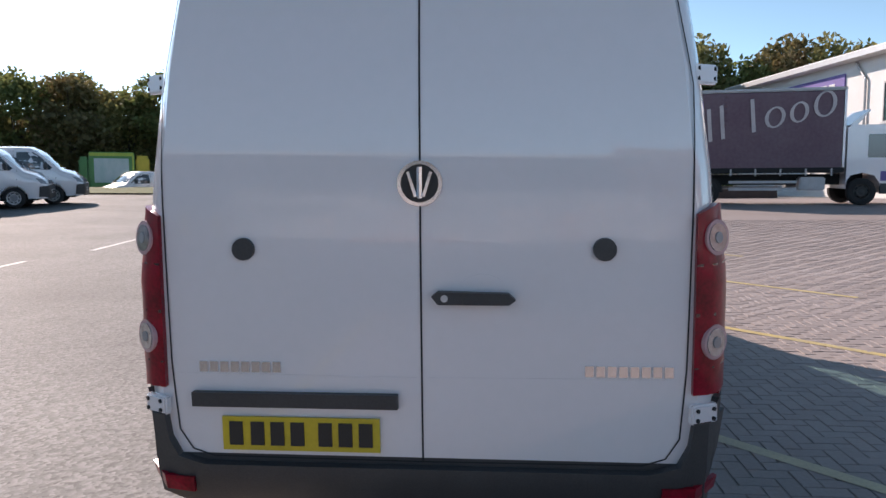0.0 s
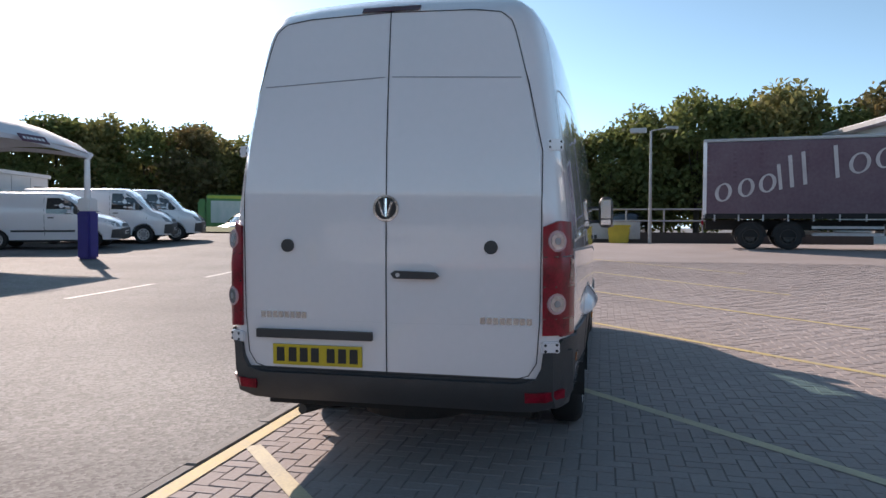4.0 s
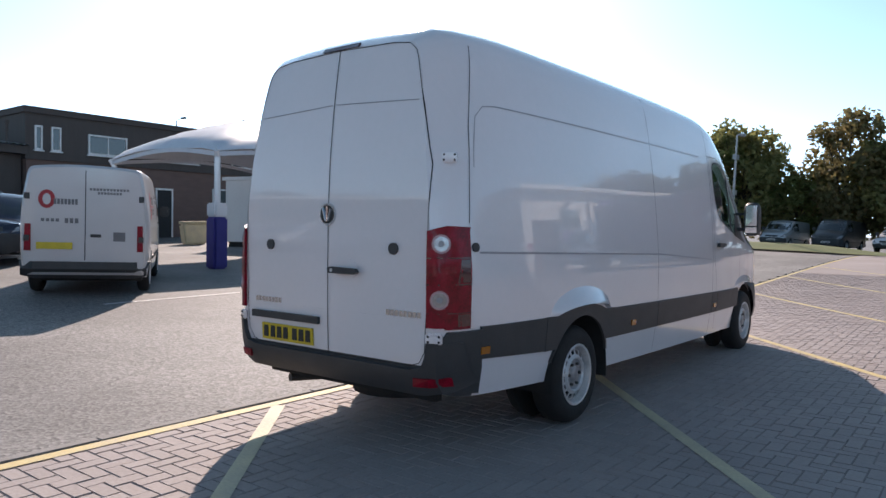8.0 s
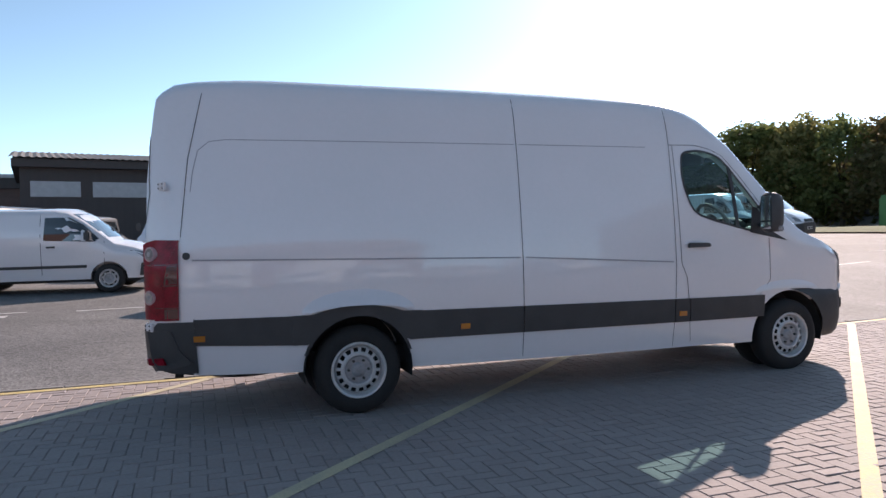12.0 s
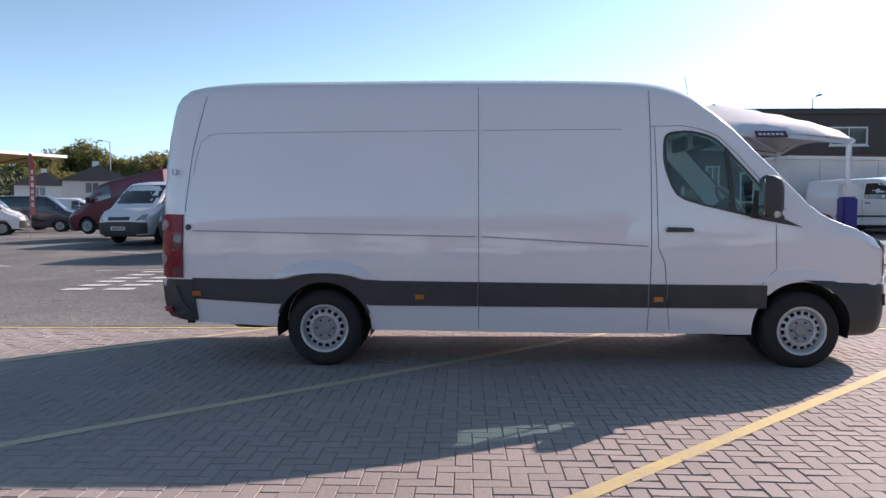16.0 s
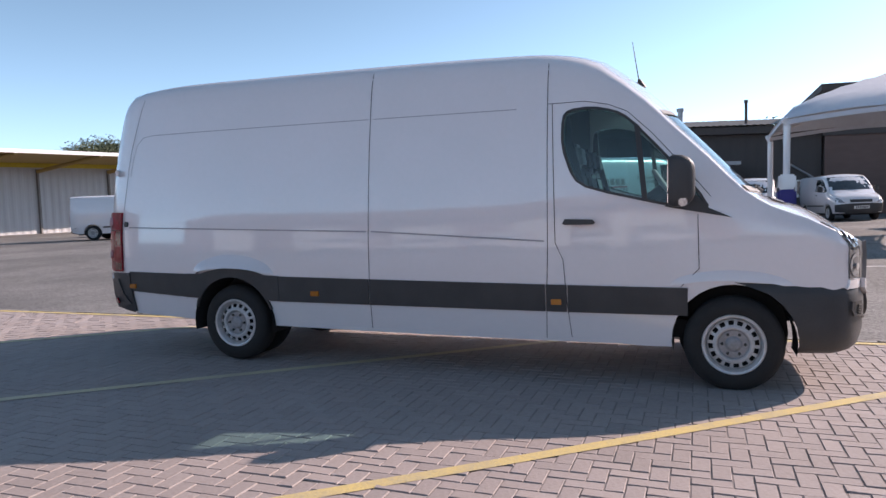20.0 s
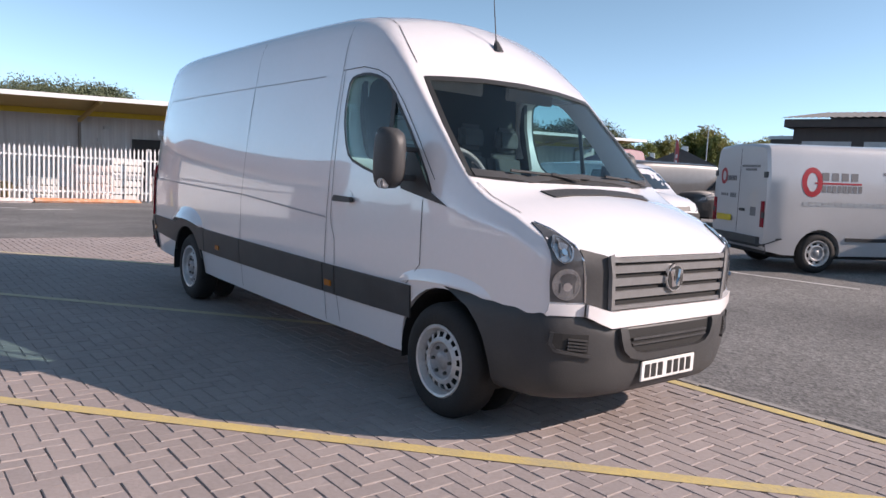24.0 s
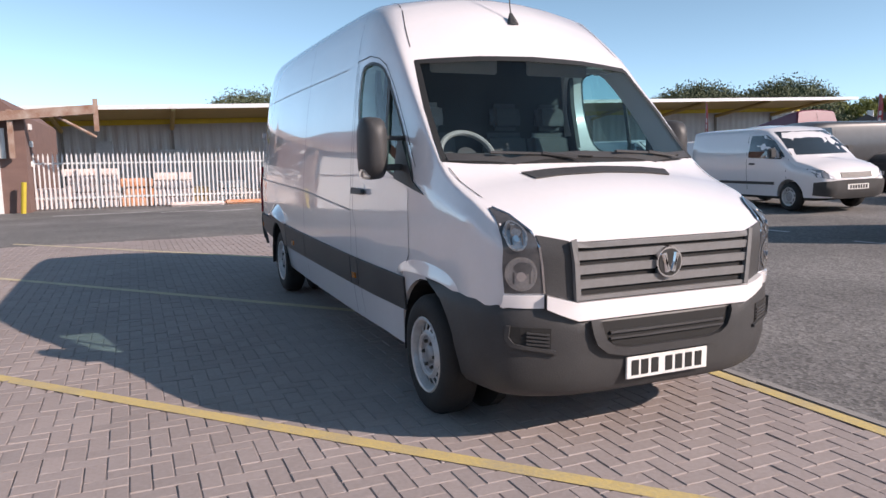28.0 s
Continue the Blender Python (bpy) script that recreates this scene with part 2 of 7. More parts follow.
def loft(rows, step=0.14, lean=None):
    """A closed body through stations (y, hw, xs, zs, xe, ze, zt, z0)."""
    bm = bmesh.new()
    rings = []
    for row in smooth_rows(rows, step):
        half = section(*row[1:])
        ring = half + [(-x, z) for x, z in half[-2::-1]]
        rings.append([bm.verts.new((x, row[0] + (lean(row[0], z) if lean else 0), z)) for x, z in ring])
    for a, b in zip(rings, rings[1:]):
        for i in range(len(a)):
            j = (i + 1) % len(a)
            bm.faces.new((a[i], b[i], b[j], a[j]))
    for ring in (rings[0], rings[-1]):
        n = len(ring) // 2
        for i in range(n):
            a, b, c, d = ring[i], ring[i + 1], ring[-2 - i], ring[-1 - i]
            try:
                bm.faces.new((a, b, c, d) if b is not c else (a, b, d))
            except ValueError:
                pass
    bmesh.ops.recalc_face_normals(bm, faces=bm.faces)
    return bm


class Skin:
    """The surface of a body, to lay panels, panes and seams on it."""

    def __init__(self, bm):
        bmesh.ops.triangulate(bm, faces=bm.faces)
        self.tree = BVHTree.FromBMesh(bm)

    def drop(self, a, b, side):
        """The place where a line along an axis meets the body: side is +x, -x, +y, -y or +z."""
        s = 1 if side[0] == "+" else -1
        start, way = {"x": ((9 * s, a, b), (-s, 0, 0)), "y": ((a, 12 * s, b), (0, -s, 0)), "z": ((a, b, 9 * s), (0, 0, -s))}[side[1]]
        place, normal, _, _ = self.tree.ray_cast(Vector(start), Vector(way))
        if place is None:
            place, normal, _, _ = self.tree.find_nearest(Vector({"x": (s, a, b), "y": (a, 7 if s > 0 else 0, b), "z": (a, b, 2)}[side[1]]))
        if normal.dot(Vector(way)) > 0:
            normal = -normal
        return place, normal

    def patch(self, outline, side, off=0.004, thick=0.012, grid=0.1, single=False):
        """A sheet that follows the body inside an outline (two coordinates across the side's axis)."""
        bm = bmesh.new()
        put = {"x": lambda a, b: (0, a, b), "y": lambda a, b: (a, 0, b), "z": lambda a, b: (a, b, 0)}[side[1]]
        face = bm.faces.new([bm.verts.new(put(a, b)) for a, b in outline])
        axes = [i for i in range(3) if i != "xyz".index(side[1])]
        for ax in axes:
            lo, hi = min(v.co[ax] for v in bm.verts), max(v.co[ax] for v in bm.verts)
            for k in range(1, int((hi - lo) / grid) + 1):
                no = [0, 0, 0]
                no[ax] = 1
                co = [0, 0, 0]
                co[ax] = lo + (hi - lo) * k / (int((hi - lo) / grid) + 1)
                bmesh.ops.bisect_plane(bm, geom=list(bm.verts) + list(bm.edges) + list(bm.faces), dist=1e-5, plane_co=co, plane_no=no)
        outer = {}
        for v in list(bm.verts):
            place, normal = self.drop(*(v.co[i] for i in axes), side)
            outer[v] = (place, normal)
        for v, (place, normal) in outer.items():
            v.co = place + normal * (off + thick)
        if single:
            return bm
        back = {v: bm.verts.new(p + n * (off if thick > 0 else off)) for v, (p, n) in outer.items()}
        for f in list(bm.faces):
            fv = list(f.verts)
            edges = [(fv[i], fv[(i + 1) % len(fv)]) for i in range(len(fv))]
            for a, b in edges:
                if len(bm.edges.get((a, b)).link_faces) == 1:
                    bm.faces.new((a, b, back[b], back[a]))
            bm.faces.new([back[v] for v in reversed(fv)])
        return bm

    def line(self, points, side, width=0.007, off=0.003, step=0.08):
        """A thin strip along a polyline on the body."""
        bm = bmesh.new()
        pts = []
        for (a0, b0), (a1, b1) in zip(points, points[1:]):
            n = max(1, int(math.hypot(a1 - a0, b1 - b0) / step))
            pts += [(a0 + (a1 - a0) * k / n, b0 + (b1 - b0) * k / n) for k in range(n)]
        pts.append(points[-1])
        pairs = []
        for i, (a, b) in enumerate(pts):
            a0, b0 = pts[max(0, i - 1)]
            a1, b1 = pts[min(len(pts) - 1, i + 1)]
            d = math.hypot(a1 - a0, b1 - b0) or 1
            na, nb = -(b1 - b0) / d * width / 2, (a1 - a0) / d * width / 2
            row = []
            for s in (1, -1):
                place, normal = self.drop(a + s * na, b + s * nb, side)
                row.append(bm.verts.new(place + normal * off))
            pairs.append(row)
        for p, q in zip(pairs, pairs[1:]):
            bm.faces.new((p[0], p[1], q[1], q[0]))
        return bm


def cut(name, bm, mat, cutters, parent, dark=None):
    """A body with the cutters taken out of it, as plain mesh."""
    ob = part(name, bm, mat, None, smooth=False)
    extra = []
    for c in cutters:
        k = part("cutter", c, mat)
        extra.append(k)
        md = ob.modifiers.new("cut", "BOOLEAN")
        md.object, md.operation, md.solver = k, "DIFFERENCE", "EXACT"
    bpy.context.view_layer.update()
    me = bpy.data.meshes.new_from_object(ob.evaluated_get(bpy.context.evaluated_depsgraph_get()))
    old = ob.data
    ob.modifiers.clear()
    ob.data = me
    bpy.data.meshes.remove(old)
    for k in extra:
        d = k.data
        bpy.data.objects.remove(k)
        bpy.data.meshes.remove(d)
    me.polygons.foreach_set("use_smooth", [True] * len(me.polygons))
    me.set_sharp_from_angle(angle=radians(32))
    if dark:
        me.materials.append(PLASTIC)
        for p in me.polygons:
            if dark(p.center):
                p.material_index = len(me.materials) - 1
    ob.parent = parent
    return ob


# ---------- the lie of the land ----------
def ramp(v, soft):
    return soft * math.log1p(math.exp(min(v / soft, 40)))


def gz(x, y):
    """Height of the ground: level under the van, rising to the yard and ahead, falling behind."""
    west = ramp(-x - 2.0, 0.8)
    west -= ramp(west - 14.0, 2.0)
    ahead = ramp(y - 9.0, 2.0) - ramp(y - 27.0, 3.0) - 0.7 * ramp(y - 38.0, 4.0)
    ahead += 0.7 * ramp(y - 75.0, 6.0)
    behind = ramp(-y - 4.0, 2.0) - ramp(-y - 30.0, 4.0)
    return 0.03 * west + 0.034 * ahead - 0.018 * behind


def on(x, y, turn=0.0, up=0.0):
    """A pose on the ground, heading (its +y) turned from +y to the left."""
    e = 1.0
    n = Vector((-(gz(x + e, y) - gz(x - e, y)) / (2 * e), -(gz(x, y + e) - gz(x, y - e)) / (2 * e), 1)).normalized()
    q = Vector((0, 0, 1)).rotation_difference(n)
    return Matrix.Translation((x, y, gz(x, y) + up)) @ q.to_matrix().to_4x4() @ pose(0, 0, 0, 0, 0, turn)


# ---------- ground ----------
def rough_asphalt(m):
    """Stone chips, patches and hair cracks over a plain asphalt."""
    n, l = m.node_tree.nodes, m.node_tree.links
    b = n["Principled BSDF"]
    src = b.inputs["Base Color"].links[0].from_socket
    co = n.new("ShaderNodeTexCoord")
    chips, patch, crack, warp = n.new("ShaderNodeTexVoronoi"), n.new("ShaderNodeTexNoise"), n.new("ShaderNodeTexVoronoi"), n.new("ShaderNodeTexNoise")
    chips.inputs["Scale"].default_value = 42
    patch.inputs["Scale"].default_value, patch.inputs["Detail"].default_value, patch.inputs["Roughness"].default_value = 0.22, 6, 0.65
    crack.feature = "DISTANCE_TO_EDGE"
    crack.inputs["Scale"].default_value = 0.45
    warp.inputs["Scale"].default_value, warp.inputs["Detail"].default_value = 1.3, 5
    add = n.new("ShaderNodeMixRGB")
    add.blend_type, add.inputs[0].default_value = "ADD", 0.55
    for t in (chips, patch, warp):
        l.new(co.outputs["Object"], t.inputs["Vector"])
    l.new(co.outputs["Object"], add.inputs[1])
    l.new(warp.outputs["Color"], add.inputs[2])
    l.new(add.outputs[0], crack.inputs["Vector"])
    steps = []
    for sock, lo, hi, a, z in ((chips.outputs["Color"], 0.0, 1.0, 0.45, 1.65), (patch.outputs["Fac"], 0.35, 0.68, 0.75, 1.3), (crack.outputs["Distance"], 0.001, 0.007, 0.72, 1.0)):
        r = n.new("ShaderNodeMapRange")
        for i, v in enumerate((lo, hi, a, z)):
            r.inputs[i + 1].default_value = v
        l.new(sock, r.inputs[0])
        steps.append(r)
    for r in steps:
        mul = n.new("ShaderNodeMixRGB")
        mul.blend_type, mul.inputs[0].default_value = "MULTIPLY", 1.0
        l.new(src, mul.inputs[1])
        l.new(r.outputs[0], mul.inputs[2])
        src = mul.outputs[0]
    l.new(src, b.inputs["Base Color"])
    bp = n.new("ShaderNodeBump")
    bp.inputs["Strength"].default_value, bp.inputs["Distance"].default_value = 0.5, 0.006
    l.new(chips.outputs["Distance"], bp.inputs["Height"])
    l.new(bp.outputs[0], b.inputs["Normal"])
    return m


ASPHALT = material("asphalt", (0.098, 0.095, 0.095), 0.82, spots=(0.17, 0.166, 0.16), scale=0.35, fine=45, bump=0.6, amount=0.7)
rough_asphalt(ASPHALT)
BLOCK = material("paving_block", (0.34, 0.292, 0.28), 0.8, spots=(0.25, 0.212, 0.2), scale=0.6, fine=40, bump=0.3, amount=0.4, per_object=0.055)
JOINT = material("joint_sand", (0.27, 0.23, 0.22), 0.95, scale=8, bump=0.5)
EDGING = material("edging_stone", (0.26, 0.25, 0.24), 0.85, scale=5, bump=0.4, per_object=0.15)
PALEYELLOW = material("pale_yellow_paint", (0.60, 0.52, 0.33), 0.7, spots=(0.42, 0.37, 0.28), scale=3, fine=50, bump=0.3, amount=0.5)
YELLOW = material("worn_yellow_paint", (0.62, 0.47, 0.17), 0.7, spots=(0.42, 0.35, 0.22), scale=3, fine=50, bump=0.3, amount=0.5)
LINEWHITE = material("worn_white_paint", (0.72, 0.72, 0.7), 0.7, spots=(0.4, 0.4, 0.4), scale=4, fine=40, amount=0.5)
GRASS = material("grass", (0.07, 0.11, 0.025), 0.9, spots=(0.12, 0.13, 0.04), scale=1.5, fine=30, bump=0.8)
PAVE_X0, PAVE_Y0 = -1.13, -5.2


def sheet(bm, xs, ys, up=0.0, dip=None):
    rows = [[bm.verts.new((x, y, gz(x, y) + up + (dip(x, y) if dip else 0))) for y in ys] for x in xs]
    for a, b in zip(rows, rows[1:]):
        for i in range(len(ys) - 1):
            bm.faces.new((a[i], b[i], b[i + 1], a[i + 1]))
    return bm


def stops(*spans):
    out = []
    for a, b, n in spans:
        out += [a + (b - a) * k / n for k in range(n)]
    return out + [spans[-1][1]]


GX = stops((-900, -80, 12), (-80, -4, 56), (-4, -1.215, 14), (-1.215, -1.195, 1), (-1.195, 60, 50), (60, 900, 12))
GY = stops((-900, -60, 12), (-60, -5.3, 40), (-5.3, -5.1, 1), (-5.1, 80, 64), (80, 900, 12))
ground = part("ground", sheet(bmesh.new(), GX, GY, 0, lambda x, y: -0.06 if x > -1.205 and y > -5.25 and x < 45 and y < 34 else 0), ASPHALT, smooth=True)
tagged(ground, "grey worn asphalt of a sloping dealership yard", "ground", kind="structure")

# block paving: a herringbone of 20 x 10 cm blocks
paving = part("pavement", sheet(bmesh.new(), stops((PAVE_X0, 14, 20), (14, 45, 10)), stops((PAVE_Y0, 24, 30), (24, 34, 5)), -0.0055), JOINT)
tagged(paving, "brownish herringbone block paving with sand joints", "pavement", kind="structure")


def herringbone(x0, x1, y0, y1):
    """Centres and turns of blocks in a right-angled herringbone."""
    out = []
    for i in range(int((x1 - x0) / 0.1)):
        for j in range(int((y1 - y0) / 0.1)):
            k = (i - j) % 4
            if k == 0:
                out.append((x0 + i * 0.1 + 0.1, y0 + j * 0.1 + 0.05, 0))
            elif k == 3:
                out.append((x0 + i * 0.1 + 0.05, y0 + j * 0.1 + 0.1, 1))
    return out


def block_mesh(bm, x, y, z, r, rnd):
    lx, ly = (0.0978, 0.0478) if not r else (0.0478, 0.0978)
    tilt = [rnd.uniform(-0.0022, 0.0022) for _ in range(3)]
    e = 0.004
    top, low = [], []
    for sx, sy in ((-1, -1), (1, -1), (1, 1), (-1, 1)):
        h = z + tilt[0] + sx * tilt[1] + sy * tilt[2]
        top.append(bm.verts.new((x + sx * (lx - e), y + sy * (ly - e), h)))
        low.append(bm.verts.new((x + sx * lx, y + sy * ly, h - 0.007)))
    bm.faces.new(top)
    for i in range(4):
        j = (i + 1) % 4
        bm.faces.new((low[i], low[j], top[j], top[i]))


# ---------- wheels ----------
def wheel_parts(r, w, rim_r, parent, at, turn=0.0, n=40, holes=16, hub=True, metal=None):
    """A steel wheel: tyre and rim, its outer face along +x of its own frame."""
    wheel = thing("wheel", "", "")
    wheel.parent = parent
    wheel.matrix_basis = Matrix.Translation(at) @ pose(0, 0, 0, 0, 0, turn)
    h = w / 2
    prof = [(rim_r, h - 0.01), (rim_r + 0.02, h), (r - 0.07, h + 0.004), (r - 0.03, h - 0.01), (r - 0.008, h - 0.035), (r, h - 0.06),
            (r, -h + 0.06), (r - 0.01, -h + 0.03), (r - 0.06, -h), (rim_r, -h + 0.01)]
    ty = spin(prof, n)
    part("tyre", ty, RUBBER, wheel, smooth=True)
    flange = spin([(rim_r - 0.03, h - 0.085), (rim_r - 0.026, h - 0.05), (rim_r - 0.016, h - 0.018), (rim_r - 0.012, h - 0.004), (rim_r + 0.002, h + 0.001), (rim_r + 0.008, h - 0.006), (rim_r + 0.004, h - 0.03)], n)
    rim = part("rim", flange, metal or STEEL, wheel, smooth=True)
    rm = bmesh.new()
    k = rim_r / 0.215
    prof = [(rim_r - 0.027, h - 0.075), (rim_r - 0.034 * k, h - 0.045), (rim_r - 0.040 * k, h - 0.040), (rim_r - 0.071 * k, h - 0.030), (rim_r - 0.078 * k, h - 0.026), (0.128 * k, h - 0.014), (0.119 * k, h - 0.014), (0.110 * k, h - 0.028)]
    count = holes * 5
    rings = []
    for c in range(count):
        a = 2 * math.pi * c / count
        rings.append([rm.verts.new((d, q * math.cos(a), q * math.sin(a))) for q, d in prof])
    for c in range(count):
        a, b = rings[c], rings[(c + 1) % count]
        for i in range(len(prof) - 1):
            if i == 2 and c % 5 in (0, 1, 2):
                continue
            rm.faces.new((a[i], b[i], b[i + 1], a[i + 1]))
    part("wheel_disc", rm, metal or STEEL, rim, smooth=True)
    part("hub_plate", spin([(0.112 * k, h - 0.026), (0.10 * k, h - 0.036), (0.06 * k, h - 0.036), (0.048 * k, h - 0.024), (0.034 * k, h - 0.018), (0.0001, h - 0.018)], 24), HUBSTEEL if metal is None else metal, rim, smooth=True)
    dr = spin([(rim_r, h - 0.1), (0.05, h - 0.1), (0.0001, h - 0.1)], 20)
    part("brake_drum", dr, UNDER, wheel)
    if hub:
        for k in range(6):
            bt = bmesh.new()
            a = 2 * math.pi * k / 6
            rod(bt, (h - 0.04, 0.08 * math.cos(a), 0.08 * math.sin(a)), (h - 0.018, 0.08 * math.cos(a), 0.08 * math.sin(a)), 0.012, 0.010, n=6)
            part("wheel_bolt", bt, DARKRIM, rim)
    return wheel


def disc_on(skin, a, b, side, r, thick, n=20):
    place, normal = skin.drop(a, b, side)
    bm = bmesh.new()
    rod(bm, place - normal * 0.01, place + normal * thick, r, r * 0.96, n)
    return bm


def ring_pts(a, b, ra, rb, n=20):
    return [(a + ra * math.cos(2 * math.pi * k / n), b + rb * math.sin(2 * math.pi * k / n)) for k in range(n)]


# ---------- the white van ----------
VAN_ROWS = [
    (0.03, 0.84, 0.735, 2.10, 0.58, 2.485, 2.515, 0.48),
    (0.07, 0.89, 0.765, 2.12, 0.60, 2.528, 2.558, 0.45),
    (0.16, 0.93, 0.80, 2.15, 0.61, 2.585, 2.618, 0.42),
    (0.32, 0.96, 0.83, 2.18, 0.61, 2.615, 2.652, 0.40),
    (0.80, 0.99, 0.866, 2.21, 0.61, 2.65, 2.692, 0.38),
    (1.60, 1.01, 0.89, 2.22, 0.615, 2.657, 2.705, 0.35),
    (3.00, 1.02, 0.90, 2.22, 0.62, 2.66, 2.713, 0.33),
    (4.30, 1.015, 0.91, 2.20, 0.635, 2.64, 2.698, 0.32),
    (4.65, 1.01, 0.922, 2.17, 0.65, 2.60, 2.67, 0.32),
    (4.90, 1.005, 0.925, 2.12, 0.655, 2.52, 2.605, 0.32),
    (5.08, 1.00, 0.915, 2.10, 0.72, 2.37, 2.48, 0.32),
    (5.25, 0.99, 0.908, 2.03, 0.815, 2.205, 2.34, 0.31),
    (5.46, 0.982, 0.918, 1.83, 0.852, 1.985, 2.13, 0.31),
    (5.70, 0.972, 0.925, 1.62, 0.880, 1.745, 1.885, 0.31),
    (5.95, 0.962, 0.922, 1.42, 0.885, 1.49, 1.63, 0.30),
    (6.14, 0.948, 0.912, 1.335, 0.868, 1.365, 1.44, 0.30),
    (6.37, 0.938, 0.903, 1.25, 0.855, 1.28, 1.37, 0.30),
    (6.53, 0.914, 0.884, 1.17, 0.835, 1.20, 1.285, 0.30),
    (6.63, 0.866, 0.840, 1.115, 0.79, 1.15, 1.215, 0.30),
    (6.695, 0.772, 0.750, 1.09, 0.71, 1.118, 1.155, 0.30),
    (6.74, 0.66, 0.642, 1.07, 0.61, 1.095, 1.12, 0.30),
    (6.765, 0.575, 0.56, 1.06, 0.53, 1.085, 1.105, 0.30),
]


def van_lean(y, z):
    return (0.10 * max(0.0, (z - 1.55) / 1.0) ** 1.6 + 0.05 * max(0.0, 0.9 - z)) * max(0.0, 1 - y / 0.9)


SIDE_WIN = [(4.63, 1.85), (4.635, 2.08), (4.68, 2.13), (4.85, 2.145), (5.02, 2.11), (5.13, 2.05), (5.40, 1.76), (5.62, 1.50), (5.72, 1.335), (5.48, 1.37), (4.84, 1.52), (4.72, 1.60)]
WS = [(-0.815, 2.10), (-0.4, 2.135), (0, 2.15), (0.4, 2.135), (0.815, 2.10), (0.875, 1.78), (0.898, 1.475), (0.6, 1.46), (0, 1.455), (-0.6, 1.46), (-0.898, 1.475), (-0.875, 1.78)]


def rounded(poly, times=2):
    """The same outline with its corners cut to smooth curves."""
    for _ in range(times):
        out = []
        for (a, b), (c, d) in zip(poly, poly[1:] + poly[:1]):
            out += [(0.78 * a + 0.22 * c, 0.78 * b + 0.22 * d), (0.22 * a + 0.78 * c, 0.22 * b + 0.78 * d)]
        poly = out
    return poly


SIDE_WIN = rounded(SIDE_WIN, 1)


def grow(poly, d):
    cx, cy = sum(p[0] for p in poly) / len(poly), sum(p[1] for p in poly) / len(poly)
    return [(cx + (a - cx) * (1 + d / max(0.05, math.hypot(a - cx, b - cy))), cy + (b - cy) * (1 + d / max(0.05, math.hypot(a - cx, b - cy)))) for a, b in poly]


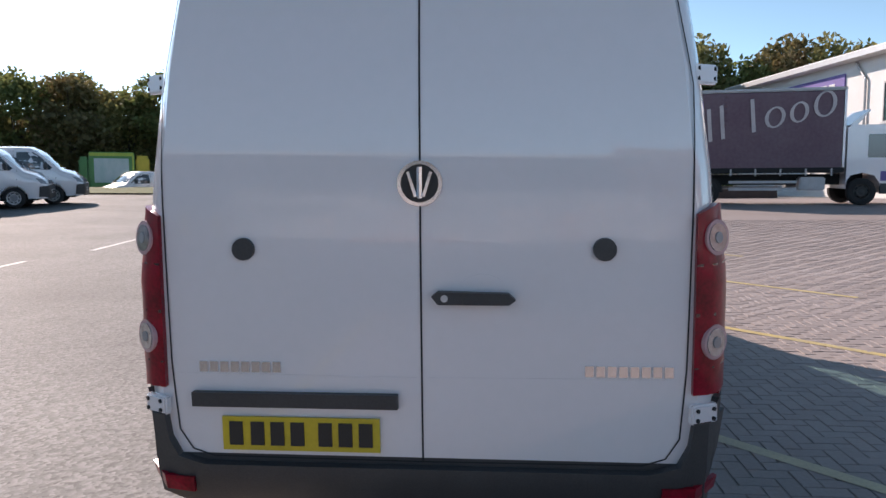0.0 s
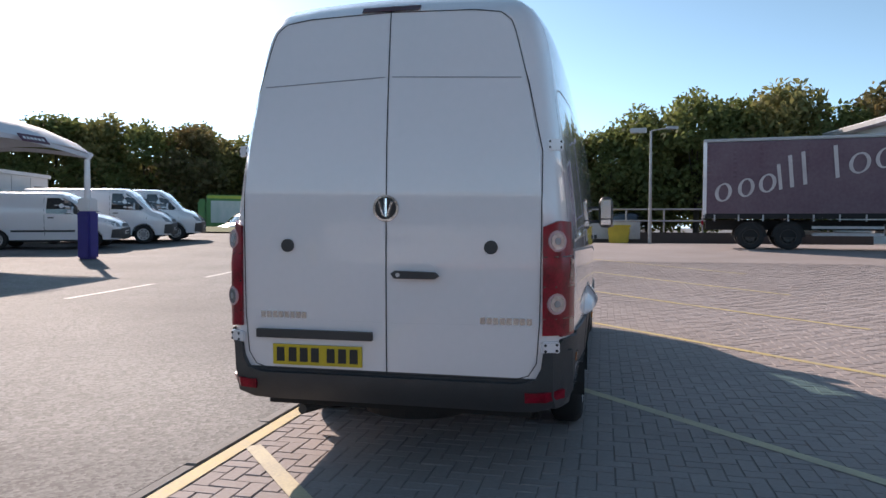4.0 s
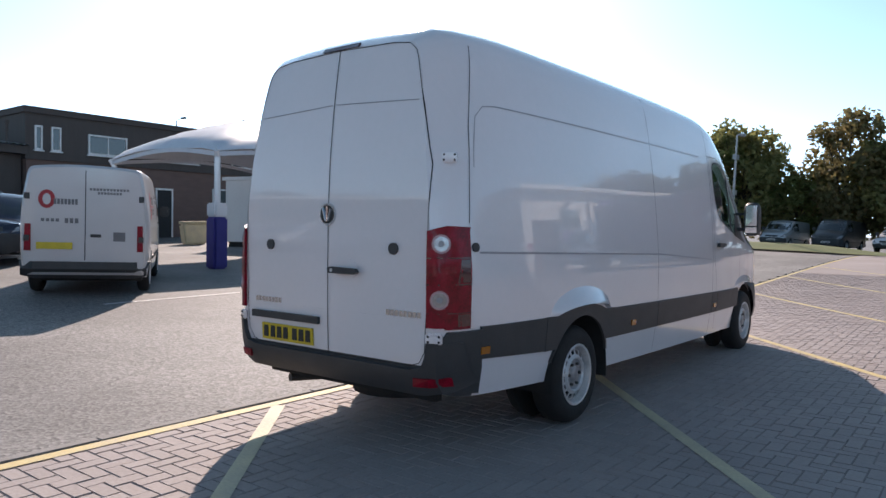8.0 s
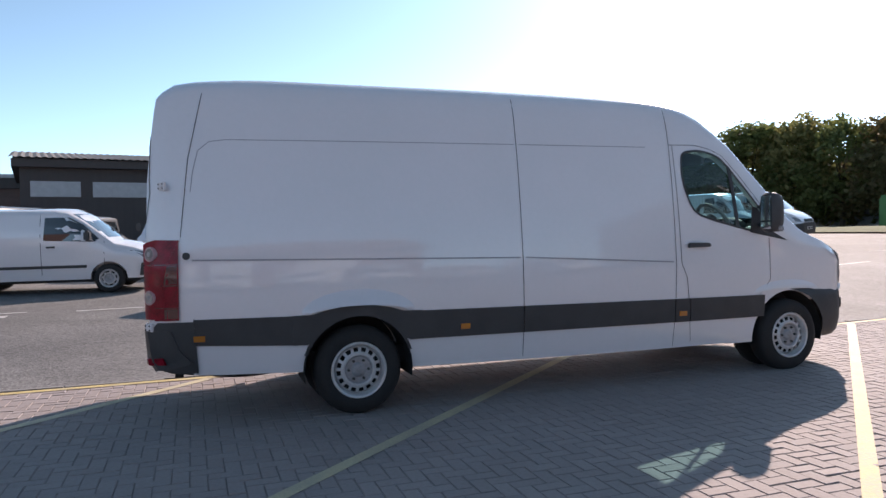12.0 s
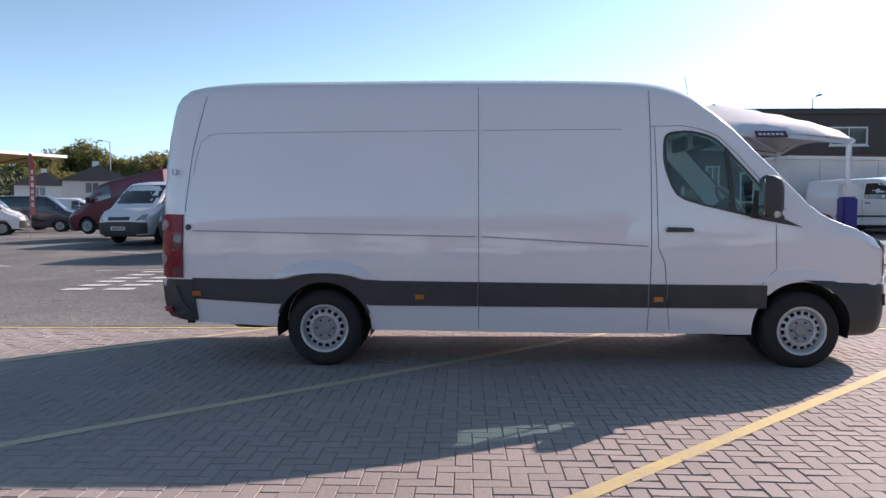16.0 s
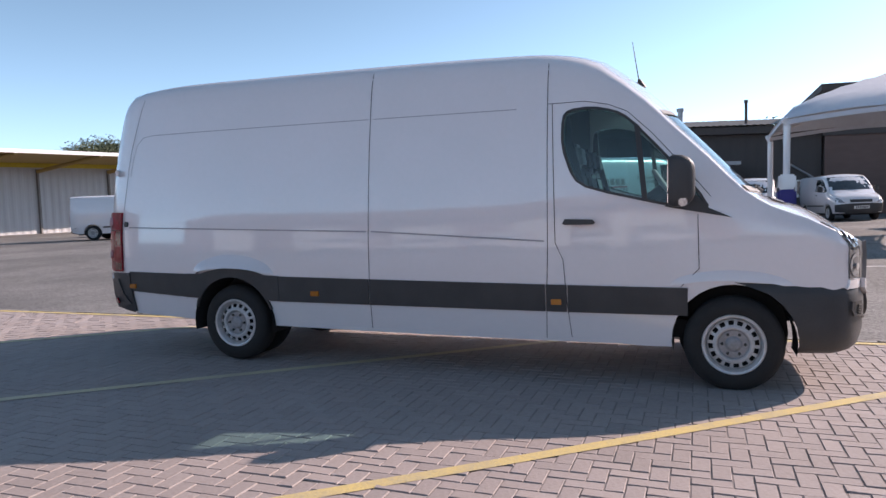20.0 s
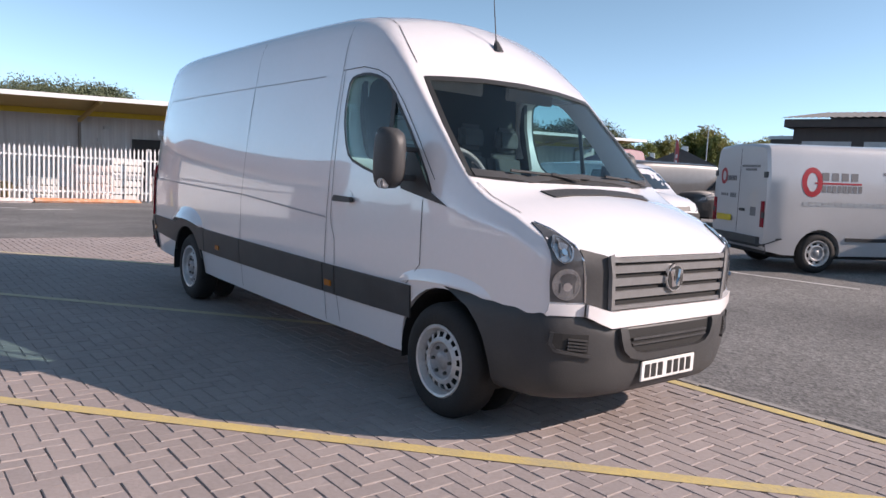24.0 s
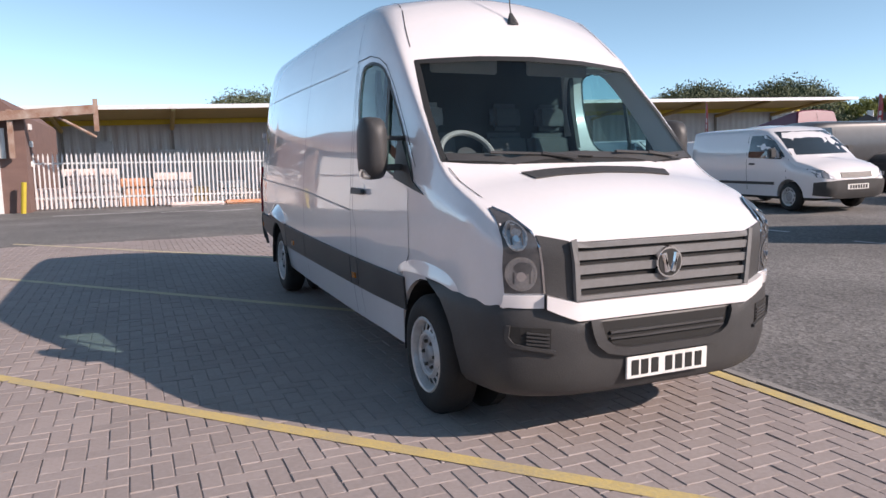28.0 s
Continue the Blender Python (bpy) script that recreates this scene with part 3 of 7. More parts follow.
def build_van():
    van = thing("panel_van", "long white high-roof panel van parked on block paving", "van")
    skin = Skin(loft(VAN_ROWS, 0.12, van_lean))
    cab = prism([(4.6, 0.95), (4.6, 2.46), (4.85, 2.42), (5.05, 2.30), (5.3, 2.05), (5.8, 1.55), (6.02, 1.36), (6.02, 0.95)], "x", -0.86, 0.86)
    for v in cab.verts:
        v.co.x *= 1.0 if v.co.z < 1.3 else 1 - 0.13 * (v.co.z - 1.3)
    cutters = [cab, boxes((-1.2, 1.2, 6.05, 7.3, 0.1, 0.688)), prism(SIDE_WIN, "x", -1.5, 1.5), prism(WS, "y", 5.05, 6.32)]
    for y, in ((1.56,), (5.88,)):
        for s in (1, -1):
            c = bmesh.new()
            rod(c, (s * 0.62, y, 0.36), (s * 1.3, y, 0.36), 0.435, n=32)
            cutters.append(c)
    body = cut("body", loft(VAN_ROWS, 0.12, van_lean), [WHITE], cutters, van, lambda c: c.y < 0.3 and c.z < 0.575)
    # liner of the cab and the arches
    part("bulkhead", boxes((-0.84, 0.84, 4.565, 4.605, 0.95, 2.42)), CABIN, van, "dark bulkhead behind the seats")
    part("underside", boxes((-0.80, 0.80, 1.2, 6.2, 0.36, 0.5)), UNDER, van)
    for y, lo in ((1.56, 0.42), (5.88, 0.42)):
        for s in (1, -1):
            arc = bmesh.new()
            ring = []
            for k in range(19):
                a = math.pi * (k / 18 * 1.12 - 0.06)
                ring.append([arc.verts.new((s * xx, y + 0.43 * math.cos(a), 0.36 + 0.43 * math.sin(a))) for xx in (0.60, 1.004 if y < 3 else 0.945)])
            for p, q in zip(ring, ring[1:]):
                arc.faces.new((p[0], p[1], q[1], q[0]))
            part("wheel_arch_liner", arc, UNDER, van)
            wall = bmesh.new()
            rod(wall, (s * 0.60, y, 0.40), (s * 0.66, y, 0.40), 0.395, n=24)
            part("wheel_arch_wall", wall, UNDER, van)
    for y in (1.56, 5.88):
        for s in (1, -1):
            wheel_parts(0.352, 0.215, 0.215, van, (s * 0.875, y, 0.352), 0 if s > 0 else 180)
    # panes
    part("windscreen_border", skin.line(grow(WS, -0.02) + grow(WS, -0.02)[:1], "+y", 0.035, 0.003, 0.1), INK, van, "black printed windscreen border")
    part("windscreen", skin.patch(WS, "+y", -0.012, 0.006, 0.12, True), PANE, van, "tinted windscreen", smooth=True)
    for side in ("+x", "-x"):
        part("door_window", skin.patch(SIDE_WIN, side, -0.014, 0.005, 0.15, True), SIDEPANE, van, "green tinted door window", smooth=True)
        part("window_surround", skin.line(SIDE_WIN + SIDE_WIN[:1], side, 0.02, 0.004, 0.06), PLASTIC, van)
        part("window_divider", skin.patch([(5.17, 2.02), (5.215, 1.98), (5.275, 1.41), (5.235, 1.415)], side, -0.004, 0.008, 0.1), PLASTIC, van)
        part("mirror_base", skin.patch([(5.40, 1.37), (5.44, 1.62), (5.50, 1.60), (5.70, 1.36), (5.86, 1.285)], side, 0.002, 0.008, 0.1), PLASTIC, van, "black triangular mirror panel")
        # mouldings
        for y0, y1 in ((0.34, 1.16), (1.97, 2.965), (2.975, 4.495), (4.505, 4.665), (4.675, 5.56)):
            a, b = (0.82 - 0.01 * y0, 0.82 - 0.01 * y1) if y1 > 1.5 else (0.815, 0.805)
            lo0, lo1 = (0.625, 0.58) if y1 < 1.5 else (0.585 - 0.005 * y0, 0.585 - 0.005 * y1)
            part("side_moulding", skin.patch([(y0, lo0), (y1, lo1), (y1, b), (y0, a)], side, 0.002, 0.014, 0.16), PLASTIC, van, "black rubber side moulding")
        for y, z in ((0.38, 0.675), (2.44, 0.655), (4.585, 0.64)):
            part("side_marker", skin.patch([(y - 0.04, z - 0.022), (y + 0.04, z - 0.022), (y + 0.04, z + 0.022), (y - 0.04, z + 0.022)], side, 0.014, 0.012, 0.2), AMBER, van, "small amber side marker")
        # wheel arch lips and the swell over the rear wheel
        outer = [(1.56 + 0.447 * math.cos(a), 0.36 + 0.447 * math.sin(a)) for a in [math.pi * (0.10 + 0.80 * k / 16) for k in range(17)]]
        inner = [(1.56 + 0.425 * math.cos(a), 0.36 + 0.425 * math.sin(a)) for a in [math.pi * (0.90 - 0.80 * k / 16) for k in range(17)]]
        part("arch_lip", skin.patch(outer + inner, side, 0.0, 0.018, 0.3), PLASTIC, van)
        # black moulding; its upper bulge stands for the shade of the arch opening
        arc = [(1.56 + 0.437 * math.cos(a), 0.36 + 0.437 * math.sin(a)) for a in [radians(31 + 118 * k / 14) for k in range(15)]]
        part("arch_moulding", skin.patch([(1.05, 0.583), (1.05, 0.809), (1.20, 0.809), (1.30, 0.838), (1.43, 0.862), (1.56, 0.87), (1.69, 0.862), (1.82, 0.838), (1.92, 0.806), (2.07, 0.805), (2.07, 0.578)] + arc, side, 0.003, 0.016, 0.3), PLASTIC, van, "black moulding and shaded top of the wheel arch")
        for yc, zc, ra, rb, out in ((1.565, 0.80, 0.46, 0.20, 0.075), (5.86, 0.77, 0.44, 0.14, 0.02)):
            # a swelling that leaves the wall at its upper rim and stands proud above the wheel
            fb, rings = bmesh.new(), []
            for f, lift in ((1.0, -0.004), (0.86, 0.12), (0.70, 0.38), (0.54, 0.68), (0.38, 0.92), (0.30, 1.0), (0.30, -0.1)):
                ring = []
                for k in range(25):
                    a = math.pi * (0.02 + 0.96 * k / 24)
                    fade = math.sin(a) ** 0.6
                    fz = f if f > 0.99 else 1 - (1 - f) * 0.92
                    p, nrm = skin.drop(yc + ra * (0.80 + 0.20 * f) * math.cos(a), zc + rb * fz * math.sin(a), side)
                    off = lift * out * fade if lift > 0 else lift * (1 if abs(lift) < 0.05 else 0.04)
                    ring.append(fb.verts.new(p + Vector((1 if side == "+x" else -1, 0, 0)) * off))
                rings.append(ring)
            for ra_, rb_ in zip(rings, rings[1:]):
                for k in range(24):
                    fb.faces.new((ra_[k], ra_[k + 1], rb_[k + 1], rb_[k]) if side == "+x" else (ra_[k], rb_[k], rb_[k + 1], ra_[k + 1]))
            bmesh.ops.recalc_face_normals(fb, faces=fb.faces)
            part("wheel_arch_flare", fb, WHITE, van, "white flared wheel arch", smooth=True)
        # door seams; pressed creases as grey strips, their shade put into the colour
        for pts in (
            [(2.97, 2.56), (2.975, 0.36)],
            [(4.51, 2.52), (4.52, 1.07), (4.50, 0.34)],
            [(4.515, 2.19), (4.80, 2.195), (4.98, 2.16), (5.12, 2.10), (5.30, 1.93), (5.52, 1.68), (5.72, 1.44)],
            [(4.55, 2.185), (4.58, 1.10), (4.64, 0.97), (4.67, 0.61), (4.70, 0.36)],
            [(5.63, 1.31), (5.64, 0.91), (5.51, 0.77)],
            [(0.44, 2.50), (0.33, 2.0), (0.265, 1.42)],
            [(0.30, 0.42), (0.32, 0.62), (0.345, 0.82)],
        ):
            part("door_seam", skin.line(pts, side, 0.0052), SEAM, van)
        part("pressed_line", skin.line([(0.34, 1.75), (0.36, 1.9), (0.40, 2.06), (0.48, 2.13), (0.60, 2.145), (2.95, 2.16)], side, 0.007, 0.002), CREASESHADE, van)
        part("pressed_line", skin.line([(3.0, 2.16), (4.26, 2.165)], side, 0.007, 0.002), CREASESHADE, van)
        part("pressed_line", skin.patch([(0.34, 1.243), (2.95, 1.193), (2.95, 1.205), (0.34, 1.255)], side, -0.003, 0.007, 0.3), CREASESHADE, van)
        part("pressed_line", skin.patch([(3.0, 1.193), (4.49, 1.11), (4.49, 1.122), (3.0, 1.205)], side, -0.003, 0.007, 0.3), CREASESHADE, van)
        h = skin.patch([(4.64, 1.25), (4.66, 1.24), (4.87, 1.243), (4.89, 1.255), (4.87, 1.28), (4.66, 1.285)], side, 0.012, 0.03, 0.1)
        part("door_handle", h, PLASTIC, van, "black door handle")
        part("handle_recess", skin.patch(ring_pts(4.78, 1.275, 0.075, 0.055), side, 0.0, 0.003, 0.3), WHITE, van)
        # tail lamps
        sx = 1 if side == "+x" else -1
        lamp = part("tail_lamp", skin.patch([(sx * 0.82, 0.825), (sx * 0.925, 0.825), (sx * 0.925, 1.395), (sx * 0.88, 1.40), (sx * 0.82, 1.37)], "-y", 0.002, 0.022, 0.05), REDLENS, van, "red tail lamp with two round clear lenses", smooth=True)
        part("lamp_side", skin.patch([(0.085, 0.815), (0.245, 0.815), (0.25, 1.39), (0.10, 1.40)], side, 0.004, 0.018, 0.05), REDLENS, lamp, smooth=True)
        for z in (1.298, 0.984):
            part("lamp_ring", disc_on(skin, sx * 0.875, z, "-y", 0.056, 0.026, 24), RINGWHITE, lamp)
            part("clear_lens", disc_on(skin, sx * 0.875, z, "-y", 0.044, 0.029, 24), CLEARLENS, lamp)
            part("lamp_bulb", disc_on(skin, sx * 0.875, z, "-y", 0.018, 0.032, 16), HUBSTEEL, lamp)
        for z0, z1, m in ((0.905, 0.91, DARKLENS), (1.065, 1.075, DARKLENS), (1.215, 1.222, DARKLENS)):
            part("lamp_divider", skin.patch([(0.09, z0), (0.245, z0), (0.245, z1), (0.09, z1)], side, 0.02, 0.004, 0.05), m, lamp)
            part("lamp_divider", skin.patch([(sx * 0.822, z0), (sx * 0.922, z0), (sx * 0.922, z1), (sx * 0.822, z1)], "-y", 0.022, 0.003, 0.05), m, lamp)
        part("lamp_shade", skin.patch([(0.15, 1.08), (0.24, 1.08), (0.24, 1.21), (0.17, 1.21)], side, 0.02, 0.003, 0.05), DARKLENS, lamp, "darker red lens", smooth=True)
        part("lamp_shade", skin.patch([(0.12, 0.83), (0.24, 0.83), (0.24, 0.90), (0.12, 0.90)], side, 0.02, 0.003, 0.05), DARKLENS, lamp, smooth=True)
        # hinges
        for z in (1.79, 0.765):
            hg = bmesh.new()
            p, nrm = skin.drop(sx * 0.85, z, "-y")
            box(hg, -0.05, 0.05, -0.013, 0.013, -0.03, 0.03, 0.006, Matrix.Translation(p + nrm * 0.012) @ pose(0, 0, 0, 0, 0, sx * 28))
            hinge = part("door_hinge", hg, WHITE, van, "white pressed steel door hinge", smooth=True)
            for dx in (-0.03, 0.025):
                for dz in (-0.015, 0.015):
                    hb = bmesh.new()
                    q = p + nrm * 0.022 + Vector((dx, dx * sx * 0.53, dz))
                    rod(hb, q, q + nrm * 0.008, 0.007, n=8)
                    part("hinge_bolt", hb, SEAM, hinge)
    # rear doors
    part("rear_door_seam", skin.line([(0, 2.515), (0, 0.59)], "-y", 0.006), SEAM, van)
    for s in (1, -1):
        part("rear_door_seam", skin.line([(0.0, 2.508), (s * 0.45, 2.495), (s * 0.59, 2.475), (s * 0.645, 2.43), (s * 0.668, 2.37), (s * 0.737, 2.1), (s * 0.81, 1.75), (s * 0.812, 1.4), (s * 0.805, 0.9), (s * 0.79, 0.68), (s * 0.75, 0.615), (s * 0.68, 0.592), (0, 0.588)], "-y", 0.005), SEAM, van)
        # crease shade again as a grey strip; the lower line is plain paint
        part("pressed_line", skin.patch([(s * 0.02, 2.155), (s * 0.70, 2.125), (s * 0.70, 2.130), (s * 0.02, 2.160)], "-y", -0.003, 0.006, 0.2), CREASESHADE, van)
        part("pressed_line", skin.patch([(s * 0.02, 0.86), (s * 0.78, 0.865), (s * 0.78, 0.868), (s * 0.02, 0.863)], "-y", -0.004, 0.006, 0.2), WHITE, van)
        part("door_lock_cap", disc_on(skin, s * 0.556, 1.265, "-y", 0.036, 0.014, 24), PLASTIC, van, "round black door stop")
    part("filler_cap", disc_on(skin, 0.302, 1.28, "+x", 0.028, 0.012, 20), PLASTIC, van, "round black door stop")
    ring = disc_on(skin, 0, 1.466, "-y", 0.072, 0.012, 32)
    badge = part("badge", ring, CHROME, van, "round chrome badge")
    part("badge_centre", disc_on(skin, 0, 1.466, "-y", 0.06, 0.0145, 32), INK, badge)
    chev = bmesh.new()
    p, nrm = skin.drop(0, 1.466, "-y")
    for pts in ([(-0.035, 0.035), (-0.012, -0.04)], [(0.0, 0.05), (0.0, -0.045)], [(0.035, 0.035), (0.012, -0.04)]):
        for (a, b), (c, d) in zip(pts, pts[1:]):
            rod(chev, p + Vector((a, -0.014, b)), p + Vector((c, -0.014, d)), 0.009, n=6)
    part("badge_shape", chev, CHROME, badge)
    part("rear_handle", skin.patch([(0.035, 1.125), (0.055, 1.10), (0.27, 1.10), (0.29, 1.115), (0.27, 1.135), (0.055, 1.14)], "-y", 0.015, 0.03, 0.1), PLASTIC, van, "black rear door handle", smooth=True)
    p, nrm = skin.drop(0.075, 1.12, "-y")
    part("handle_lock", rods((p + nrm * 0.03, p + nrm * 0.048, 0.011), n=14), STEEL, van)
    part("handle_recess", skin.patch(ring_pts(0.19, 1.13, 0.075, 0.06), "-y", 0.0, 0.003, 0.3), WHITE, van)
    part("plate_lamp_bar", skin.patch([(-0.735, 0.765), (-0.075, 0.765), (-0.075, 0.81), (-0.735, 0.81)], "-y", 0.002, 0.025, 0.2), PLASTIC, van, "black plate lamp bar")
    # lettering as plain bars
    for a, b, z in ((-0.715, -0.47, 0.89), (0.50, 0.74, 0.89)):
        k = a
        while k < b:
            p, nrm = skin.drop(k + 0.015, z, "-y")
            part("badge_bar", boxes((p.x - 0.013, p.x + 0.013, p.y - 0.006, p.y, z - 0.017, z + 0.017)), CHROME, van, "chrome lettering as plain bars")
            k += 0.034
    plate = part("rear_plate", skin.patch([(-0.645, 0.617), (-0.135, 0.617), (-0.135, 0.728), (-0.645, 0.728)], "-y", 0.004, 0.008, 0.3), YELLOWPLATE, van, "yellow number plate with plain black bars")
    for k, a in enumerate((-0.60, -0.53, -0.465, -0.40, -0.31, -0.245, -0.18)):
        bars = bmesh.new()
        p, nrm = skin.drop(a, 0.672, "-y")
        box(bars, a - 0.022, a + 0.022, p.y - 0.016, p.y - 0.01, 0.635, 0.712)
        part("plate_bar", bars, INK, plate)
    part("high_brake_lamp", skin.patch([(-0.16, 2.512), (0.16, 2.512), (0.16, 2.536), (-0.16, 2.536)], "-y", 0.0, 0.012, 0.2), DARKLENS, van, "dark red brake lamp on the roof edge")
    rb = [(-0.93, 0.74), (-0.825, 0.74), (-0.815, 0.66), (-0.785, 0.60), (-0.70, 0.575), (0.70, 0.575), (0.785, 0.60), (0.815, 0.66), (0.825, 0.74), (0.93, 0.74), (0.93, 0.50), (0.88, 0.455), (0.6, 0.445), (-0.6, 0.445), (-0.88, 0.455), (-0.93, 0.50)]
    bumper = part("rear_bumper", skin.patch(rb, "-y", 0.0, 0.035, 0.08), PLASTIC, van, "black plastic rear bumper", smooth=True)
    for s, side in ((1, "+x"), (-1, "-x")):
        part("bumper_corner", skin.patch([(0.06, 0.45), (0.37, 0.42), (0.345, 0.80), (0.10, 0.80), (0.06, 0.74)], side, 0.0, 0.022, 0.08), PLASTIC, bumper, smooth=True)
        part("bumper_reflector", skin.patch([(s * 0.735, 0.485), (s * 0.89, 0.50), (s * 0.89, 0.55), (s * 0.735, 0.535)], "-y", 0.03, 0.014, 0.1), REDLENS, bumper, "red bumper reflector")
    # front bumper: one moulded shell round the nose
    plan = [(0.0, 6.79), (0.15, 6.79), (0.30, 6.787), (0.42, 6.781), (0.52, 6.77), (0.61, 6.748), (0.69, 6.718), (0.76, 6.688), (0.82, 6.65), (0.87, 6.605), (0.91, 6.54), (0.94, 6.42), (0.958, 6.28)]
    plan = [(-x, y) for x, y in plan[:0:-1]] + plan
    levels = [(0.0, -0.20), (0.03, -0.10), (0.08, -0.045), (0.16, -0.012), (0.28, 0.004), (0.42, 0.018), (0.55, 0.02), (0.70, 0.024), (0.85, 0.024), (0.96, 0.022), (1.0, 0.012), (1.0, -0.06)]

    def bumper_shell():
        bm = bmesh.new()
        rows = []
        for i, (x, y) in enumerate(plan):
            (xa, ya), (xb, yb) = plan[max(0, i - 1)], plan[min(len(plan) - 1, i + 1)]
            d = math.hypot(xb - xa, yb - ya)
            nx, ny = -(yb - ya) / d, (xb - xa) / d
            ax = abs(x)
            top = 0.690 + 0.075 * min(1.0, max(0.0, (ax - 0.50) / 0.19)) + 0.03 * max(0.0, (ax - 0.86) / 0.08)
            row = []
            for f, out in levels:
                z = 0.268 + 0.03 * max(0.0, ax - 0.7) + (top - 0.268) * f
                yy = y
                if ax > 0.85:
                    end = 5.88 + math.sqrt(max(0.0, 0.436 ** 2 - (z - 0.36) ** 2))
                    k = (ax - 0.85) / (0.958 - 0.85)
                    yy = y + (end - 6.28) * k * k
                row.append(bm.verts.new((x + nx * out, yy + ny * out, z)))
            rows.append(row)
        for p, q in zip(rows, rows[1:]):
            for i in range(len(levels) - 1):
                bm.faces.new((p[i], q[i], q[i + 1], p[i + 1]))
        return bm

    bumper = part("front_bumper", bumper_shell(), PLASTIC, van, "black plastic front bumper", smooth=True)
    front = Skin(bumper_shell())
    # near-black patch in place of the shade behind the bars, nothing is cut
    part("lower_grille", front.patch([(-0.42, 0.68), (0.42, 0.68), (0.40, 0.62), (0.34, 0.565), (0.25, 0.545), (-0.25, 0.545), (-0.34, 0.565), (-0.40, 0.62)], "+y", 0.002, 0.003, 0.1), UNDER, bumper)
    for z in (0.592, 0.622):
        part("grille_bar", front.patch([(-0.36, z), (0.36, z), (0.365, z + 0.011), (-0.365, z + 0.011)], "+y", 0.004, 0.014, 0.2), PLASTIC, bumper)
    outer = [(-0.475, 0.685), (-0.465, 0.63), (-0.44, 0.57), (-0.38, 0.525), (-0.27, 0.503), (0.27, 0.503), (0.38, 0.525), (0.44, 0.57), (0.465, 0.63), (0.475, 0.685)]
    inner = [(0.42, 0.685), (0.405, 0.63), (0.385, 0.59), (0.34, 0.56), (0.25, 0.543), (-0.25, 0.543), (-0.34, 0.56), (-0.385, 0.59), (-0.405, 0.63), (-0.42, 0.685)]
    part("grille_surround", front.patch(outer + inner, "+y", 0.0, 0.028, 0.06), PLASTIC, bumper, smooth=True)
    for s in (1, -1):
        # flat near-black patch stands in for the shade of a deep recess
        fog = part("fog_recess", front.patch([(s * 0.665, 0.665), (s * 0.84, 0.675), (s * 0.845, 0.62), (s * 0.82, 0.585), (s * 0.665, 0.56)], "+y", 0.002, 0.003, 0.05), UNDER, bumper)
        for k in range(4):
            z = 0.575 + 0.018 * k
            part("recess_bar", front.patch([(s * 0.672, z), (s * 0.775, z + 0.012), (s * 0.775, z + 0.021), (s * 0.672, z + 0.009)], "+y", 0.004, 0.008, 0.05), PLASTIC, fog)
        lip = [(0.855, 0.68), (0.862, 0.62), (0.835, 0.575), (0.665, 0.543), (0.64, 0.535), (0.64, 0.552), (0.665, 0.56), (0.825, 0.59), (0.845, 0.622), (0.84, 0.68)]
        part("recess_lip", front.patch([(s * a, b) for a, b in lip], "+y", 0.0, 0.018, 0.05), PLASTIC, bumper, smooth=True)
        lamp_shape = [(0.69, 0.838), (0.795, 0.838), (0.858, 0.838), (0.866, 0.95), (0.864, 1.05), (0.858, 1.14), (0.855, 1.20), (0.85, 1.238), (0.835, 1.238), (0.782, 1.205), (0.735, 1.13), (0.712, 1.06), (0.70, 0.97)]
        lamp = part("headlamp", skin.patch([(s * a, b) for a, b in lamp_shape], "+y", -0.002, 0.010, 0.05), LAMPHOUSE, van, "clear headlamp over a dark grey housing", smooth=True)
        edge = [(0.69, 0.838), (0.70, 0.97), (0.712, 1.06), (0.735, 1.13), (0.782, 1.205), (0.835, 1.238)]
        part("lamp_edge", skin.line([(s * a, b) for a, b in edge], "+y", 0.010, 0.012), CHROME, lamp)
        for x, z, rx, rz in ((0.79, 0.935, 0.062, 0.08), (0.805, 1.11, 0.042, 0.062)):
            bowl = part("reflector", skin.patch(ring_pts(s * x, z, rx, rz, 24), "+y", 0.006, 0.005, 0.05), LAMPSILVER, lamp, "silver lamp bowl", smooth=True)
            part("bowl_rim", skin.line(ring_pts(s * x, z, rx, rz, 24) + ring_pts(s * x, z, rx, rz, 24)[:1], "+y", 0.009, 0.014, 0.03), LAMPSILVER, bowl)
            # dark upper patch gives the flat bowl its hollow's shade by colour
            part("bowl_shade", skin.patch(ring_pts(s * (x - rx * 0.1), z + rz * 0.35, rx * 0.62, rz * 0.38, 16), "+y", 0.011, 0.002, 0.05), LAMPHOUSE, bowl, smooth=True)
            part("bulb", skin.patch(ring_pts(s * x, z - rz * 0.15, rx * 0.3, rz * 0.3, 14), "+y", 0.013, 0.012, 0.05), CHROME, bowl, smooth=True)
            for k in (-0.55, 0.5):
                part("reflector_rib", skin.patch([(s * (x + rx * k - 0.004), z - rz * 0.6), (s * (x + rx * k + 0.004), z - rz * 0.6), (s * (x + rx * k + 0.004), z + rz * 0.1), (s * (x + rx * k - 0.004), z + rz * 0.1)], "+y", 0.011, 0.002, 0.05), LAMPHOUSE, bowl)
        part("headlamp_trim", skin.patch([(s * 0.685, 0.765), (s * 0.868, 0.768), (s * 0.862, 0.83), (s * 0.685, 0.83)], "+y", 0.0, 0.014, 0.05), WHITE, van, smooth=True)
        part("trim_gap", skin.line([(s * 0.688, 0.765), (s * 0.688, 0.832)], "+y", 0.007, 0.016), SEAM, van)
